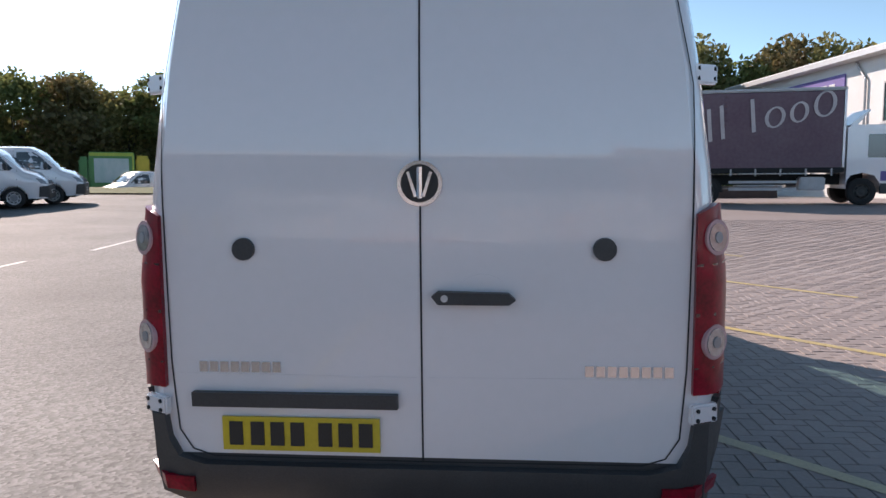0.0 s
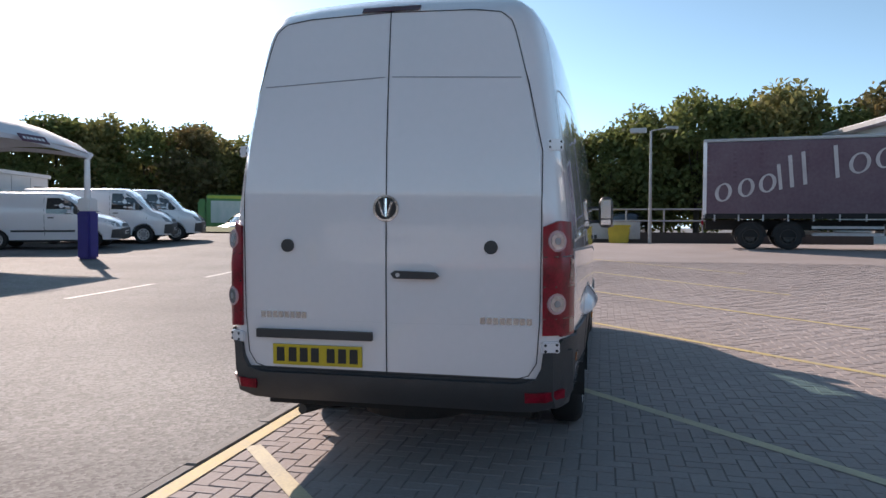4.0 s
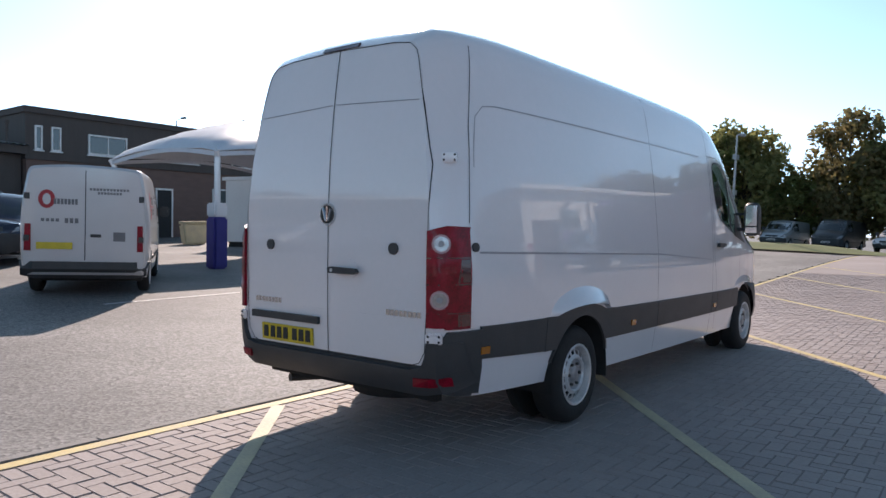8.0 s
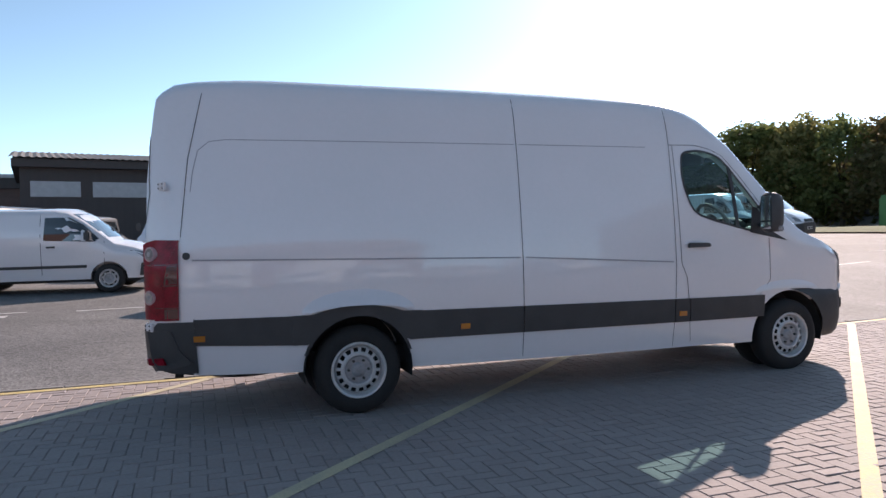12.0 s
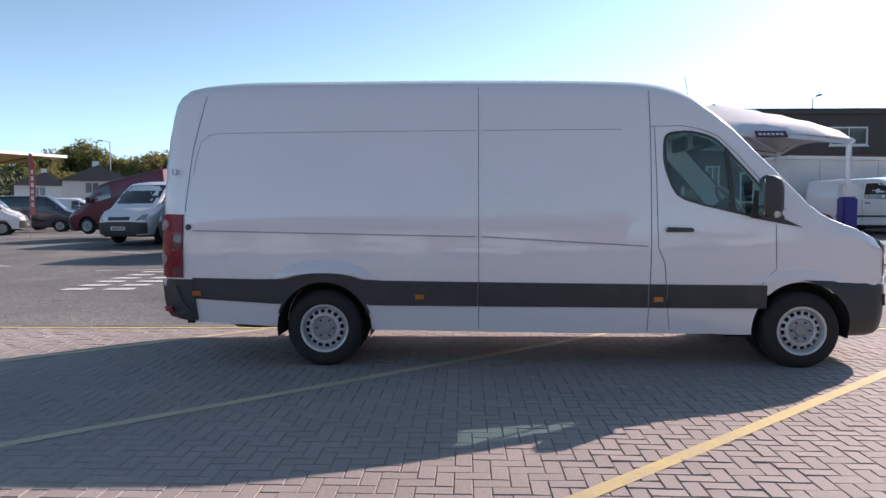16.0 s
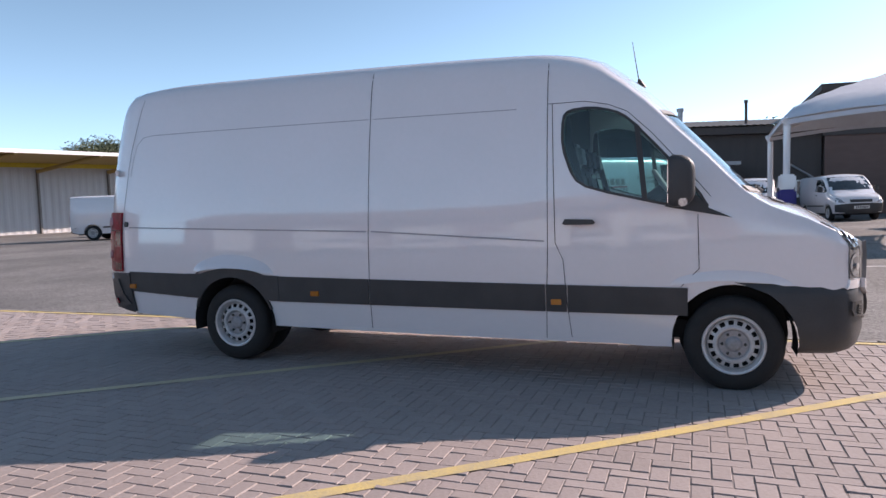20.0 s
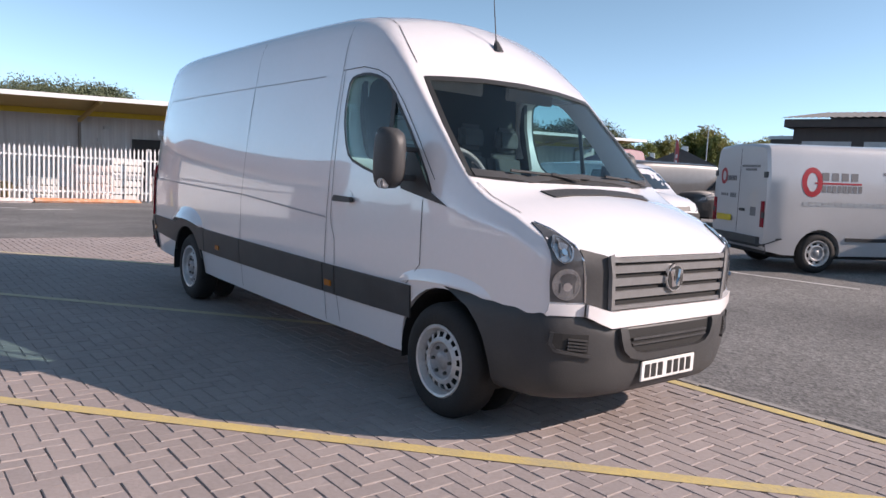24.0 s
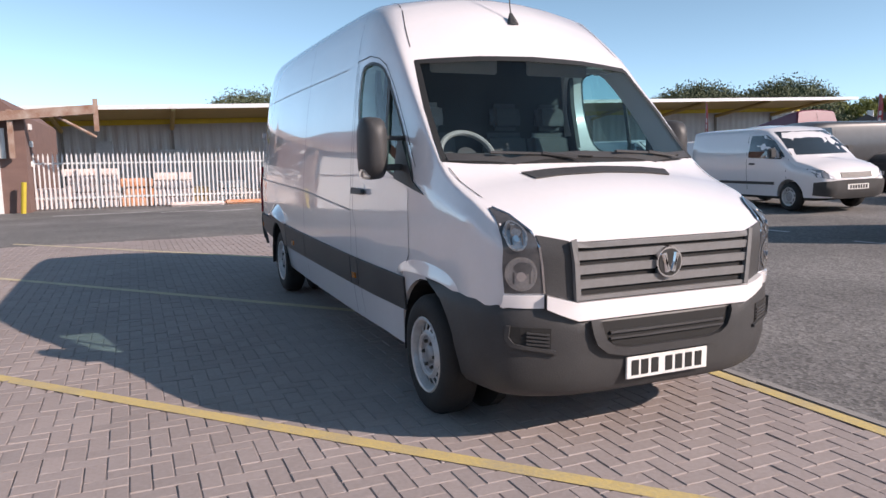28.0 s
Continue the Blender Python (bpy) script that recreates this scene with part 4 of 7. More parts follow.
        part("grille_cheek", skin.patch([(s * 0.553, 0.797), (s * 0.688, 0.835), (s * 0.70, 1.0), (s * 0.712, 1.085), (s * 0.725, 1.115), (s * 0.573, 1.084)], "+y", -0.002, 0.012, 0.06), PLASTIC, van, "black panel between grille and headlamp", smooth=True)
    part("grille_band", skin.patch([(-0.682, 0.765), (-0.54, 0.698), (0.54, 0.698), (0.682, 0.765), (0.682, 0.832), (0.545, 0.79), (-0.545, 0.79), (-0.682, 0.832)], "+y", 0.0, 0.042, 0.08), WHITE, van, "white band under the grille", smooth=True)
    grille = part("grille", skin.patch([(-0.55, 0.795), (0.55, 0.795), (0.57, 1.082), (-0.57, 1.082)], "+y", 0.0, 0.012, 0.1), UNDER, van, "grey plastic grille with level bars")
    for z, h in ((0.797, 0.022), (0.856, 0.042), (0.926, 0.042), (0.996, 0.040), (1.054, 0.026)):
        w = 0.548 + (z - 0.795) * 0.07
        part("grille_bar", skin.patch([(-w, z), (w, z), (w, z + h), (-w, z + h)], "+y", 0.010, 0.02, 0.12), STEELGREY, grille)
    for s in (1, -1):
        part("grille_end", skin.patch([(s * 0.525, 0.797), (s * 0.552, 0.797), (s * 0.572, 1.082), (s * 0.545, 1.082)], "+y", 0.012, 0.026, 0.1), STEELGREY, grille)
    p, nrm = skin.drop(0, 0.955, "+y")
    bd = bmesh.new()
    rod(bd, p, p + Vector((0, 0.05, 0)), 0.085, 0.08, 32)
    badge = part("badge", bd, CHROME, van, "round chrome badge")
    bd = bmesh.new()
    rod(bd, p + Vector((0, 0.045, 0)), p + Vector((0, 0.053, 0)), 0.07, 0.07, 32)
    part("badge_centre", bd, INK, badge)
    for tilt in (-24, 24, -8, 8):
        a = radians(tilt)
        q = p + Vector((0.028 * (1 if tilt > 0 else -1), 0.053, 0.0))
        part("badge_bar", rods((q + Vector((0.05 * math.sin(a), 0, 0.05 * math.cos(a))), q - Vector((0.05 * math.sin(a), 0, 0.05 * math.cos(a))), 0.011), n=6), CHROME, badge)
    yp = front.drop(0, 0.44, "+y")[0].y
    plate = part("front_plate", boxes((-0.262, 0.262, yp + 0.004, yp + 0.016, 0.372, 0.486), bevel=0.003), WHITEPLATE, van, "white number plate with plain black bars")
    for a in (-0.20, -0.135, -0.07, -0.005, 0.085, 0.15, 0.21):
        bars = bmesh.new()
        box(bars, a - 0.022, a + 0.022, yp + 0.015, yp + 0.019, 0.39, 0.468)
        part("plate_bar", bars, INK, plate)
    part("bonnet_vent", skin.patch([(-0.50, 6.17), (0.50, 6.17), (0.46, 6.26), (-0.46, 6.26)], "+z", 0.002, 0.008, 0.1), PLASTIC, van, "black vent strip below the windscreen")
    part("scuttle", skin.patch([(-0.86, 5.93), (-0.5, 6.05), (0.5, 6.05), (0.86, 5.93), (0.86, 5.98), (0.5, 6.09), (-0.5, 6.09), (-0.86, 5.98)], "+z", 0.0, 0.008, 0.1), PLASTIC, van)
    for s in (1, -1):
        part("bonnet_seam", skin.line([(s * 0.875, 6.02), (s * 0.862, 6.14), (s * 0.85, 6.25), (s * 0.838, 6.36)], "+z", 0.005), SEAM, van)
    for x0, x1 in ((0.62, -0.02), (-0.2, -0.75)):
        wp = bmesh.new()
        a, na = skin.drop(x0, 1.50, "+y")
        b, nb = skin.drop(x1, 1.485, "+y")
        rod(wp, a + na * 0.03, b + nb * 0.02, 0.009, n=6)
        c, nc = skin.drop((x0 + x1) / 2 - 0.2, 1.465, "+y")
        rod(wp, c + nc * 0.03, (a + b) / 2 + na * 0.03, 0.012, n=6)
        part("wiper", wp, PLASTIC, van, "black windscreen wiper")
    for s in (1, -1):
        part("roof_seam", skin.line([(s * 0.80, 5.26), (s * 0.77, 5.10), (s * 0.72, 4.92), (s * 0.68, 4.72), (s * 0.66, 4.53)], "+z", 0.006), SEAM, van)
    # aerial
    p, nrm = skin.drop(0.0, 5.17, "+z")
    aer = part("aerial_base", rods((p - nrm * 0.01, p + Vector((0, -0.03, 0.075)), 0.045, 0.012)), PLASTIC, van, "black roof aerial")
    part("aerial_rod", rods((p + Vector((0, -0.03, 0.06)), p + Vector((0, -0.085, 0.40)), 0.005, 0.003)), PLASTIC, aer)
    # mirrors
    for s in (1, -1):
        mh = bmesh.new()
        prof = [(5.43, 0.075, 0.17), (5.46, 0.088, 0.19), (5.52, 0.085, 0.185), (5.57, 0.07, 0.165), (5.60, 0.045, 0.13), (5.612, 0.02, 0.09)]
        rings = []
        for yy, rx, rz in prof:
            ring = []
            for k in range(24):
                a = 2 * math.pi * k / 24
                ca, sa = math.cos(a), math.sin(a)
                ring.append(mh.verts.new((s * 1.145 + rx * math.copysign(abs(ca) ** 0.55, ca), yy, 1.555 + rz * math.copysign(abs(sa) ** 0.55, sa))))
            rings.append(ring)
        for p, q in zip(rings, rings[1:]):
            for k in range(24):
                mh.faces.new((p[k], p[(k + 1) % 24], q[(k + 1) % 24], q[k]))
        mh.faces.new(rings[0])
        mh.faces.new(rings[-1])
        mirror = part("mirror", mh, PLASTIC, van, "large black door mirror", smooth=True)
        part("mirror_glass", boxes((s * 1.085, s * 1.205, 5.424, 5.429, 1.48, 1.71)), CHROME, mirror)
        part("mirror_glass", boxes((s * 1.085, s * 1.205, 5.424, 5.429, 1.40, 1.465)), CHROME, mirror)
        part("mirror_arm", boxes((s * 0.93, s * 1.12, 5.49, 5.55, 1.42, 1.46), bevel=0.012), PLASTIC, mirror)
        part("mirror_arm", boxes((s * 0.93, s * 1.12, 5.50, 5.54, 1.60, 1.63), bevel=0.012), PLASTIC, mirror)
        part("mirror_lamp", boxes((s * 1.17, s * 1.238, 5.50, 5.56, 1.375, 1.43), bevel=0.01), CLEARLENS, mirror)
    # cab inside
    part("dashboard", prism([(5.40, 0.96), (5.36, 1.14), (5.46, 1.36), (5.60, 1.42), (5.80, 1.43), (5.95, 1.38), (6.0, 0.96)], "x", -0.84, 0.84), CABIN, van, "dark dashboard")
    part("instrument_hood", spin([(0.0001, -0.20), (0.09, -0.19), (0.12, -0.1), (0.12, 0.1), (0.09, 0.19), (0.0001, 0.20)], 20), CABIN, van, smooth=True).location = (0.46, 5.58, 1.40)
    for x, w in ((0.46, 0.25), (-0.20, 0.20), (-0.60, 0.20)):
        seat = thing("seat", "", "")
        seat.parent = van
        cush = boxes((x - w, x + w, 4.74, 5.22, 0.96, 1.14), bevel=0.06)
        part("seat_cushion", cush, SEATCLOTH, seat, smooth=True)
        back = prism([(4.62, 1.10), (4.78, 1.10), (4.76, 1.45), (4.70, 1.68), (4.62, 1.68)], "x", x - w * 0.95, x + w * 0.95)
        bmesh.ops.bevel(back, geom=list(back.edges), offset=0.045, segments=3, affect="EDGES")
        part("backrest", back, SEATCLOTH, seat, smooth=True)
        head = prism([(4.63, 1.70), (4.73, 1.69), (4.74, 1.80), (4.70, 1.90), (4.64, 1.90)], "x", x - 0.13, x + 0.13)
        bmesh.ops.bevel(head, geom=list(head.edges), offset=0.04, segments=3, affect="EDGES")
        part("headrest", head, CABINLIGHT if x > 0 else SEATCLOTH, seat, "pale headrest" if x > 0 else "", smooth=True)
    for s in (1, -1):
        part("pillar_trim", prism([(4.61, 1.0), (4.61, 2.2), (4.66, 2.2), (4.69, 1.9), (4.80, 1.5), (4.80, 1.0)], "x", s * 0.80, s * 0.835), CABIN, van, "dark pillar trim")
        part("sun_visor", boxes((s * 0.12, s * 0.62, 5.14, 5.17, 2.06, 2.22), bevel=0.01), CABINLIGHT, van)
    m = Matrix.Translation((0.46, 5.40, 1.50)) @ pose(0, 0, 0, -55, 0, 0)
    sw = spin([(0.19 + 0.019 * math.cos(a), 0.019 * math.sin(a)) for a in [2 * math.pi * k / 8 for k in range(8)]], 32, "z", True)
    bmesh.ops.transform(sw, matrix=m, verts=sw.verts)
    wheel = part("steering_wheel", sw, CABINLIGHT, van, "grey steering wheel", smooth=True)
    part("wheel_spoke", rods((m @ Vector((-0.18, 0, -0.02)), m @ Vector((0.18, 0, -0.02)), 0.025)), CABIN, wheel)
    part("steering_column", rods((m @ Vector((0, 0, 0)), m @ Vector((0, 0, -0.28)), 0.075), n=12), CABIN, wheel)
    papers = boxes((-0.25, 0.15, 5.55, 5.75, 1.432, 1.445), bevel=0.003)
    part("papers", papers, WHITEPLATE, van, "white papers on the dashboard")
    # underbody
    part("tow_bar", boxes((-0.75, 0.75, 0.2, 0.26, 0.36, 0.42)), UNDER, van)
    part("exhaust", rods(((-0.35, 2.0, 0.26), (-0.35, 1.0, 0.28), 0.03), ((-0.35, 1.0, 0.28), (-0.55, 0.2, 0.33), 0.03)), DARKRIM, van, "exhaust pipe")
    part("spare_wheel", spin([(0.12, 0.30), (0.34, 0.30), (0.35, 0.22), (0.34, 0.17), (0.12, 0.17)], 24, "z", True), RUBBER, van).location = (0, 0.75, 0.08)
    part("axle", rods(((-0.8, 1.56, 0.33), (0.8, 1.56, 0.33), 0.06), ((-0.8, 5.88, 0.3), (0.8, 5.88, 0.3), 0.05)), UNDER, van)
    return van


SEATCLOTH = material("seat_cloth", (0.10, 0.10, 0.11), 0.85, scale=9, bump=0.3)
# grey that stands for the shade held in the body's pressed creases
CREASESHADE = material("crease_shade", (0.36, 0.35, 0.37), 0.5)
LAMPHOUSE = material("headlamp_housing", (0.055, 0.056, 0.06), 0.2, coat=0.5, spots=(0.1, 0.1, 0.105), scale=9, amount=0.4)
LAMPSILVER = material("lamp_reflector", (0.45, 0.46, 0.47), 0.22, 0.8, scale=30, spots=(0.35, 0.36, 0.37), amount=0.5)
STEELGREY = material("grey_grille_plastic", (0.19, 0.19, 0.192), 0.45, coat=0.15, spots=(0.14, 0.14, 0.14), scale=12)
build_van()


# ---------- painted lines ----------
def strip(points, width, up):
    """A painted line along points of the plan, following the ground."""
    bm = bmesh.new()
    rows = []
    pts = []
    for (x0, y0), (x1, y1) in zip(points, points[1:]):
        n = max(1, int(math.hypot(x1 - x0, y1 - y0) / 0.5))
        pts += [(x0 + (x1 - x0) * k / n, y0 + (y1 - y0) * k / n) for k in range(n)]
    pts.append(points[-1])
    for i, (x, y) in enumerate(pts):
        x0, y0 = pts[max(0, i - 1)]
        x1, y1 = pts[min(len(pts) - 1, i + 1)]
        d = math.hypot(x1 - x0, y1 - y0)
        nx, ny = -(y1 - y0) / d * width / 2, (x1 - x0) / d * width / 2
        rows.append([bm.verts.new((x + nx * s, y + ny * s, gz(x, y) + up)) for s in (1, -1)])
    for a, b in zip(rows, rows[1:]):
        bm.faces.new((a[0], a[1], b[1], b[0]))
    return bm


def painted(points, width, mat, label, up=0.004):
    ob = part("painted_line", strip(points, width, up), mat)
    return tagged(ob, label, "road marking", "painted lines", "structure")


painted([(-1.065, -5.0), (-1.065, 30)], 0.10, YELLOW, "worn yellow line painted along the edge of the paving")
# bay lines by the van: its shade put into a paler yellow
for y0 in (0.47, 4.72, 8.95, 13.2, 17.4, 21.7):
    painted([(-1.0, y0), (4.6, y0 - 5.6 * 1.12)], 0.10, PALEYELLOW if y0 < 5.5 else YELLOW, "worn yellow bay line painted across block paving")
for y0 in (-5.0, -1.6, 2.35, 6.4, 10.6, 14.6):
    painted([(-7.4, y0), (-7.6, y0 + 2.6)], 0.1, LINEWHITE, "white dashed line on asphalt")


# ---------- other vehicles ----------
def van_rows(L, hw, H, ya, yw, zw, zn, z0=0.3, wall=0.93):
    """Stations of a vehicle: roof ends at ya, windscreen foot at yw and zw, nose height zn."""
    r = H - 0.04
    return [
        (0.0, hw - 0.06, hw * wall - 0.06, H * 0.84, hw * 0.74, r - 0.055, H - 0.05, z0 + 0.12),
        (0.05, hw - 0.025, hw * wall - 0.02, H * 0.85, hw * 0.77, r - 0.015, H - 0.01, z0 + 0.06),
        (0.35, hw, hw * wall, H * 0.85, hw * 0.77, r, H, z0),
        (ya * 0.6, hw, hw * wall, H * 0.85, hw * 0.76, r, H, z0),
        (ya, hw, hw * wall, H * 0.82, hw * 0.70, r - 0.03, H - 0.02, z0),
        (ya + (yw - ya) * 0.35, hw - 0.005, hw * 0.92, zw + (H - zw) * 0.38, hw * 0.72, zw + (H - zw) * 0.62, zw + (H - zw) * 0.75, z0),
        (ya + (yw - ya) * 0.7, hw - 0.01, hw * 0.92, zw + (H - zw) * 0.02, hw * 0.78, zw + (H - zw) * 0.26, zw + (H - zw) * 0.35, z0),
        (yw, hw - 0.015, hw * 0.90, zw - 0.16, hw * 0.82, zw - 0.06, zw, z0),
        (yw + (L - yw) * 0.5, hw - 0.03, hw * 0.88, (zw + zn) / 2 - 0.12, hw * 0.76, (zw + zn) / 2 - 0.05, (zw + zn) / 2 + 0.03, z0),
        (L - 0.16, hw - 0.10, hw * 0.80, zn - 0.10, hw * 0.68, zn - 0.04, zn, z0),
        (L - 0.04, hw - 0.2, hw * 0.68, zn - 0.2, hw * 0.55, zn - 0.14, zn - 0.11, z0),
        (L, hw - 0.32, hw * 0.52, zn - 0.3, hw * 0.4, zn - 0.25, zn - 0.22, z0 + 0.04),
    ]


KINDS = {
    # L, hw, H, ya, yw, zw, zn, rear axle, front axle, wheel r
    "large_van": (4.86, 0.96, 2.16, 3.30, 4.05, 1.30, 1.02, 0.95, 3.85, 0.34),
    "mid_van": (4.9, 0.95, 2.0, 3.35, 4.25, 1.22, 0.98, 0.95, 3.95, 0.33),
    "small_van": (4.35, 0.90, 1.82, 2.65, 3.55, 1.12, 0.92, 0.75, 3.45, 0.31),
    "tall_van": (5.4, 1.0, 2.5, 3.7, 4.6, 1.35, 1.05, 1.0, 4.45, 0.34),
    "car": (4.0, 0.86, 1.47, 2.0, 3.0, 0.98, 0.80, 0.65, 3.15, 0.30),
    "suv": (4.7, 0.91, 1.76, 2.6, 3.45, 1.13, 1.02, 0.85, 3.6, 0.37),
}


def vehicle(kind, name, label, category, at, paint, windows=False, rear=True, group=""):
    L, hw, H, ya, yw, zw, zn, ra, fa, wr = KINDS[kind]
    car = thing(name, label, category, at, group)
    rows = van_rows(L, hw, H, ya, yw, zw, zn)
    skin = Skin(loft(rows, 0.3))
    cutters = []
    for y in (ra, fa):
        for s in (1, -1):
            c = bmesh.new()
            rod(c, (s * (hw - 0.3), y, wr), (s * 1.3, y, wr), wr + 0.06, n=20)
            cutters.append(c)
    cut("body", loft(rows, 0.3), [paint], cutters, car)
    part("underside", boxes((-hw + 0.12, hw - 0.12, 0.3, L - 0.3, 0.24, 0.45)), UNDER, car)
    for y in (ra, fa):
        for s in (1, -1):
            wheel_parts(wr, 0.2, wr * 0.62, car, (s * (hw - 0.12), y, wr), 0 if s > 0 else 180, 20, 8, False)
    ws = [(-hw * 0.74, H - 0.13), (hw * 0.74, H - 0.13), (hw * 0.86, zw + 0.06), (-hw * 0.86, zw + 0.06)]
    part("windscreen", skin.patch(ws, "+y", -0.004, 0.008, 0.2), DARKGLASS, car)
    d0 = ya - 0.45
    sill = zw - 0.02
    for side in ("+x", "-x"):
        w = [(d0, sill + 0.04), (d0 + 0.03, H - 0.2), (ya + 0.05, H - 0.2), (ya + (yw - ya) * 0.35, zw + (H - zw) * 0.50), (yw - 0.28, sill + 0.06), (yw - 0.35, sill)]
        part("door_window", skin.patch(w, side, -0.002, 0.006, 0.2), DARKGLASS, car)
        if windows:
            part("rear_side_window", skin.patch([(0.3, sill + 0.05), (0.4, H - 0.2), (d0 - 0.08, H - 0.2), (d0 - 0.08, sill + 0.04)], side, -0.002, 0.006, 0.2), DARKGLASS, car)
        for a in (d0 - 0.06, yw - 0.18):
            part("door_seam", skin.line([(a, sill if a > d0 else H - 0.15), (a, 0.42)], side, 0.012, 0.002, 0.2), SEAM, car)
        part("door_handle", skin.patch([(d0 + 0.05, sill - 0.12), (d0 + 0.22, sill - 0.12), (d0 + 0.22, sill - 0.08), (d0 + 0.05, sill - 0.08)], side, 0.004, 0.02, 0.3), PLASTIC, car)
        part("side_moulding", skin.patch([(ra + wr + 0.12, 0.55), (fa - wr - 0.12, 0.55), (fa - wr - 0.12, 0.61), (ra + wr + 0.12, 0.61)], side, 0.002, 0.012, 0.4), PLASTIC, car)
        s = 1 if side == "+x" else -1
        mir = boxes((s * (hw + 0.02), s * (hw + 0.2), yw - 0.52, yw - 0.4, sill + 0.02, sill + 0.24), bevel=0.03)
        part("mirror", mir, PLASTIC, car)
        part("headlamp", skin.patch([(s * (hw - 0.36), zn - 0.24), (s * (hw - 0.09), zn - 0.2), (s * (hw - 0.08), zn - 0.03), (s * (hw - 0.2), zn - 0.06)], "+y", 0.0, 0.012, 0.12), CLEARLENS, car)
        part("tail_lamp", skin.patch([(s * (hw - 0.18), 0.75), (s * (hw - 0.085), 0.75), (s * (hw - 0.095), 1.18), (s * (hw - 0.18), 1.18)], "-y", 0.0, 0.02, 0.2), REDLENS, car, "red tail lamp")
    part("front_bumper", skin.patch([(-hw + 0.08, zn - 0.30), (-hw * 0.4, zn - 0.26), (hw * 0.4, zn - 0.26), (hw - 0.08, zn - 0.30), (hw - 0.1, 0.36), (hw * 0.5, 0.3), (-hw * 0.5, 0.3), (-hw + 0.1, 0.36)], "+y", 0.0, 0.03, 0.12), PLASTIC, car, smooth=True)
    part("grille", skin.patch([(-hw * 0.42, zn - 0.22), (hw * 0.42, zn - 0.22), (hw * 0.42, zn - 0.12), (-hw * 0.42, zn - 0.12)], "+y", 0.0, 0.014, 0.2), PLASTIC, car)
    p, nrm = skin.drop(0, 0.5, "+y")
    plate = part("front_plate", boxes((-0.26, 0.26, p.y + 0.03, p.y + 0.042, 0.46, 0.57)), WHITEPLATE, car, "white number plate")
    for k in range(7):
        part("plate_bar", boxes((-0.22 + k * 0.065, -0.18 + k * 0.065, p.y + 0.042, p.y + 0.046, 0.48, 0.55)), INK, plate)
    part("rear_bumper", skin.patch([(-hw + 0.02, 0.34), (hw - 0.02, 0.34), (hw - 0.02, 0.58), (-hw + 0.02, 0.58)], "-y", 0.0, 0.05, 0.2), PLASTIC, car, smooth=True)
    p, nrm = skin.drop(0, 0.8, "-y")
    part("rear_door_seam", skin.line([(0, H - 0.1), (0, 0.6)], "-y", 0.014, 0.002, 0.2), SEAM, car)
    if windows:
        part("rear_window", skin.patch([(-hw * 0.7, zw), (hw * 0.7, zw), (hw * 0.62, H - 0.16), (-hw * 0.62, H - 0.16)], "-y", 0.0, 0.006, 0.2), DARKGLASS, car)
    plate = part("rear_plate", boxes((-0.7 * (not windows) - 0.26 * windows, -0.18 * (not windows) + 0.26 * windows, p.y - 0.03, p.y - 0.02, 0.78, 0.89)), YELLOWPLATE, car, "yellow number plate")
    return car, skin



# the yard's vehicles
VANSILVER = material("pale_silver_paint", (0.52, 0.52, 0.53), 0.3, 0.15, scale=2, coat=0.5, amount=0.15)
transit, tskin = vehicle("large_van", "works_van", "silver-white works van with red and grey lettering bars on asphalt", "van", on(-8.4, 2.53, 57), VANSILVER)
RED = material("red_vinyl", (0.42, 0.02, 0.03), 0.4)
GREYINK = material("grey_vinyl", (0.16, 0.16, 0.17), 0.5)


def ring_patch(skin, a, b, ra, rb, w, side):
    return skin.line([(a + ra * math.cos(2 * math.pi * k / 20), b + rb * math.sin(2 * math.pi * k / 20)) for k in range(21)], side, w, 0.004, 0.05)


def bars(skin, a0, a1, z, h, side, n, mat, parent, name="lettering"):
    bm = bmesh.new()
    step = (a1 - a0) / n
    for k in range(n):
        o = skin.patch([(a0 + step * k, z), (a0 + step * (k + 0.72), z), (a0 + step * (k + 0.72), z + h), (a0 + step * k, z + h)], side, 0.003, 0.002, 0.3)
        me = bpy.data.meshes.new("t")
        o.to_mesh(me)
        o.free()
        bm.from_mesh(me)
        bpy.data.meshes.remove(me)
    return part(name, bm, mat, parent)


for side, s in (("+x", 1), ("-x", -1)):
    part("logo_ring", ring_patch(tskin, 0.75 if s > 0 else 1.5, 1.52, 0.14, 0.2, 0.09, side), RED, transit, "red ring logo")
    bars(tskin, 0.92, 1.6, 1.55, 0.13, side, 4, GREYINK, transit)
    bars(tskin, 0.92, 1.65, 1.36, 0.11, side, 8, GREYINK, transit)
    part("logo_bar", tskin.patch([(0.80, 1.49), (1.62, 1.49), (1.62, 1.52), (0.80, 1.52)], side, 0.003, 0.002, 0.3), RED, transit)
    bars(tskin, 0.6, 2.2, 1.13, 0.07, side, 14, SILVER, transit)
    bars(tskin, 2.0, 2.75, 1.66, 0.05, side, 10, GREYINK, transit)
    bars(tskin, 2.05, 2.7, 1.57, 0.05, side, 8, GREYINK, transit)
    part("side_sign", tskin.patch([(2.62, 1.25), (2.80, 1.25), (2.80, 1.45), (2.62, 1.45)], side, 0.003, 0.003, 0.3), GREYINK, transit)
part("logo_ring", ring_patch(tskin, -0.56, 1.58, 0.09, 0.12, 0.06, "-y"), RED, transit, "red ring logo")
bars(tskin, -0.46, -0.1, 1.50, 0.09, "-y", 7, GREYINK, transit)
bars(tskin, 0.06, 0.66, 1.74, 0.04, "-y", 12, GREYINK, transit)
bars(tskin, 0.18, 0.55, 1.68, 0.04, "-y", 8, GREYINK, transit)
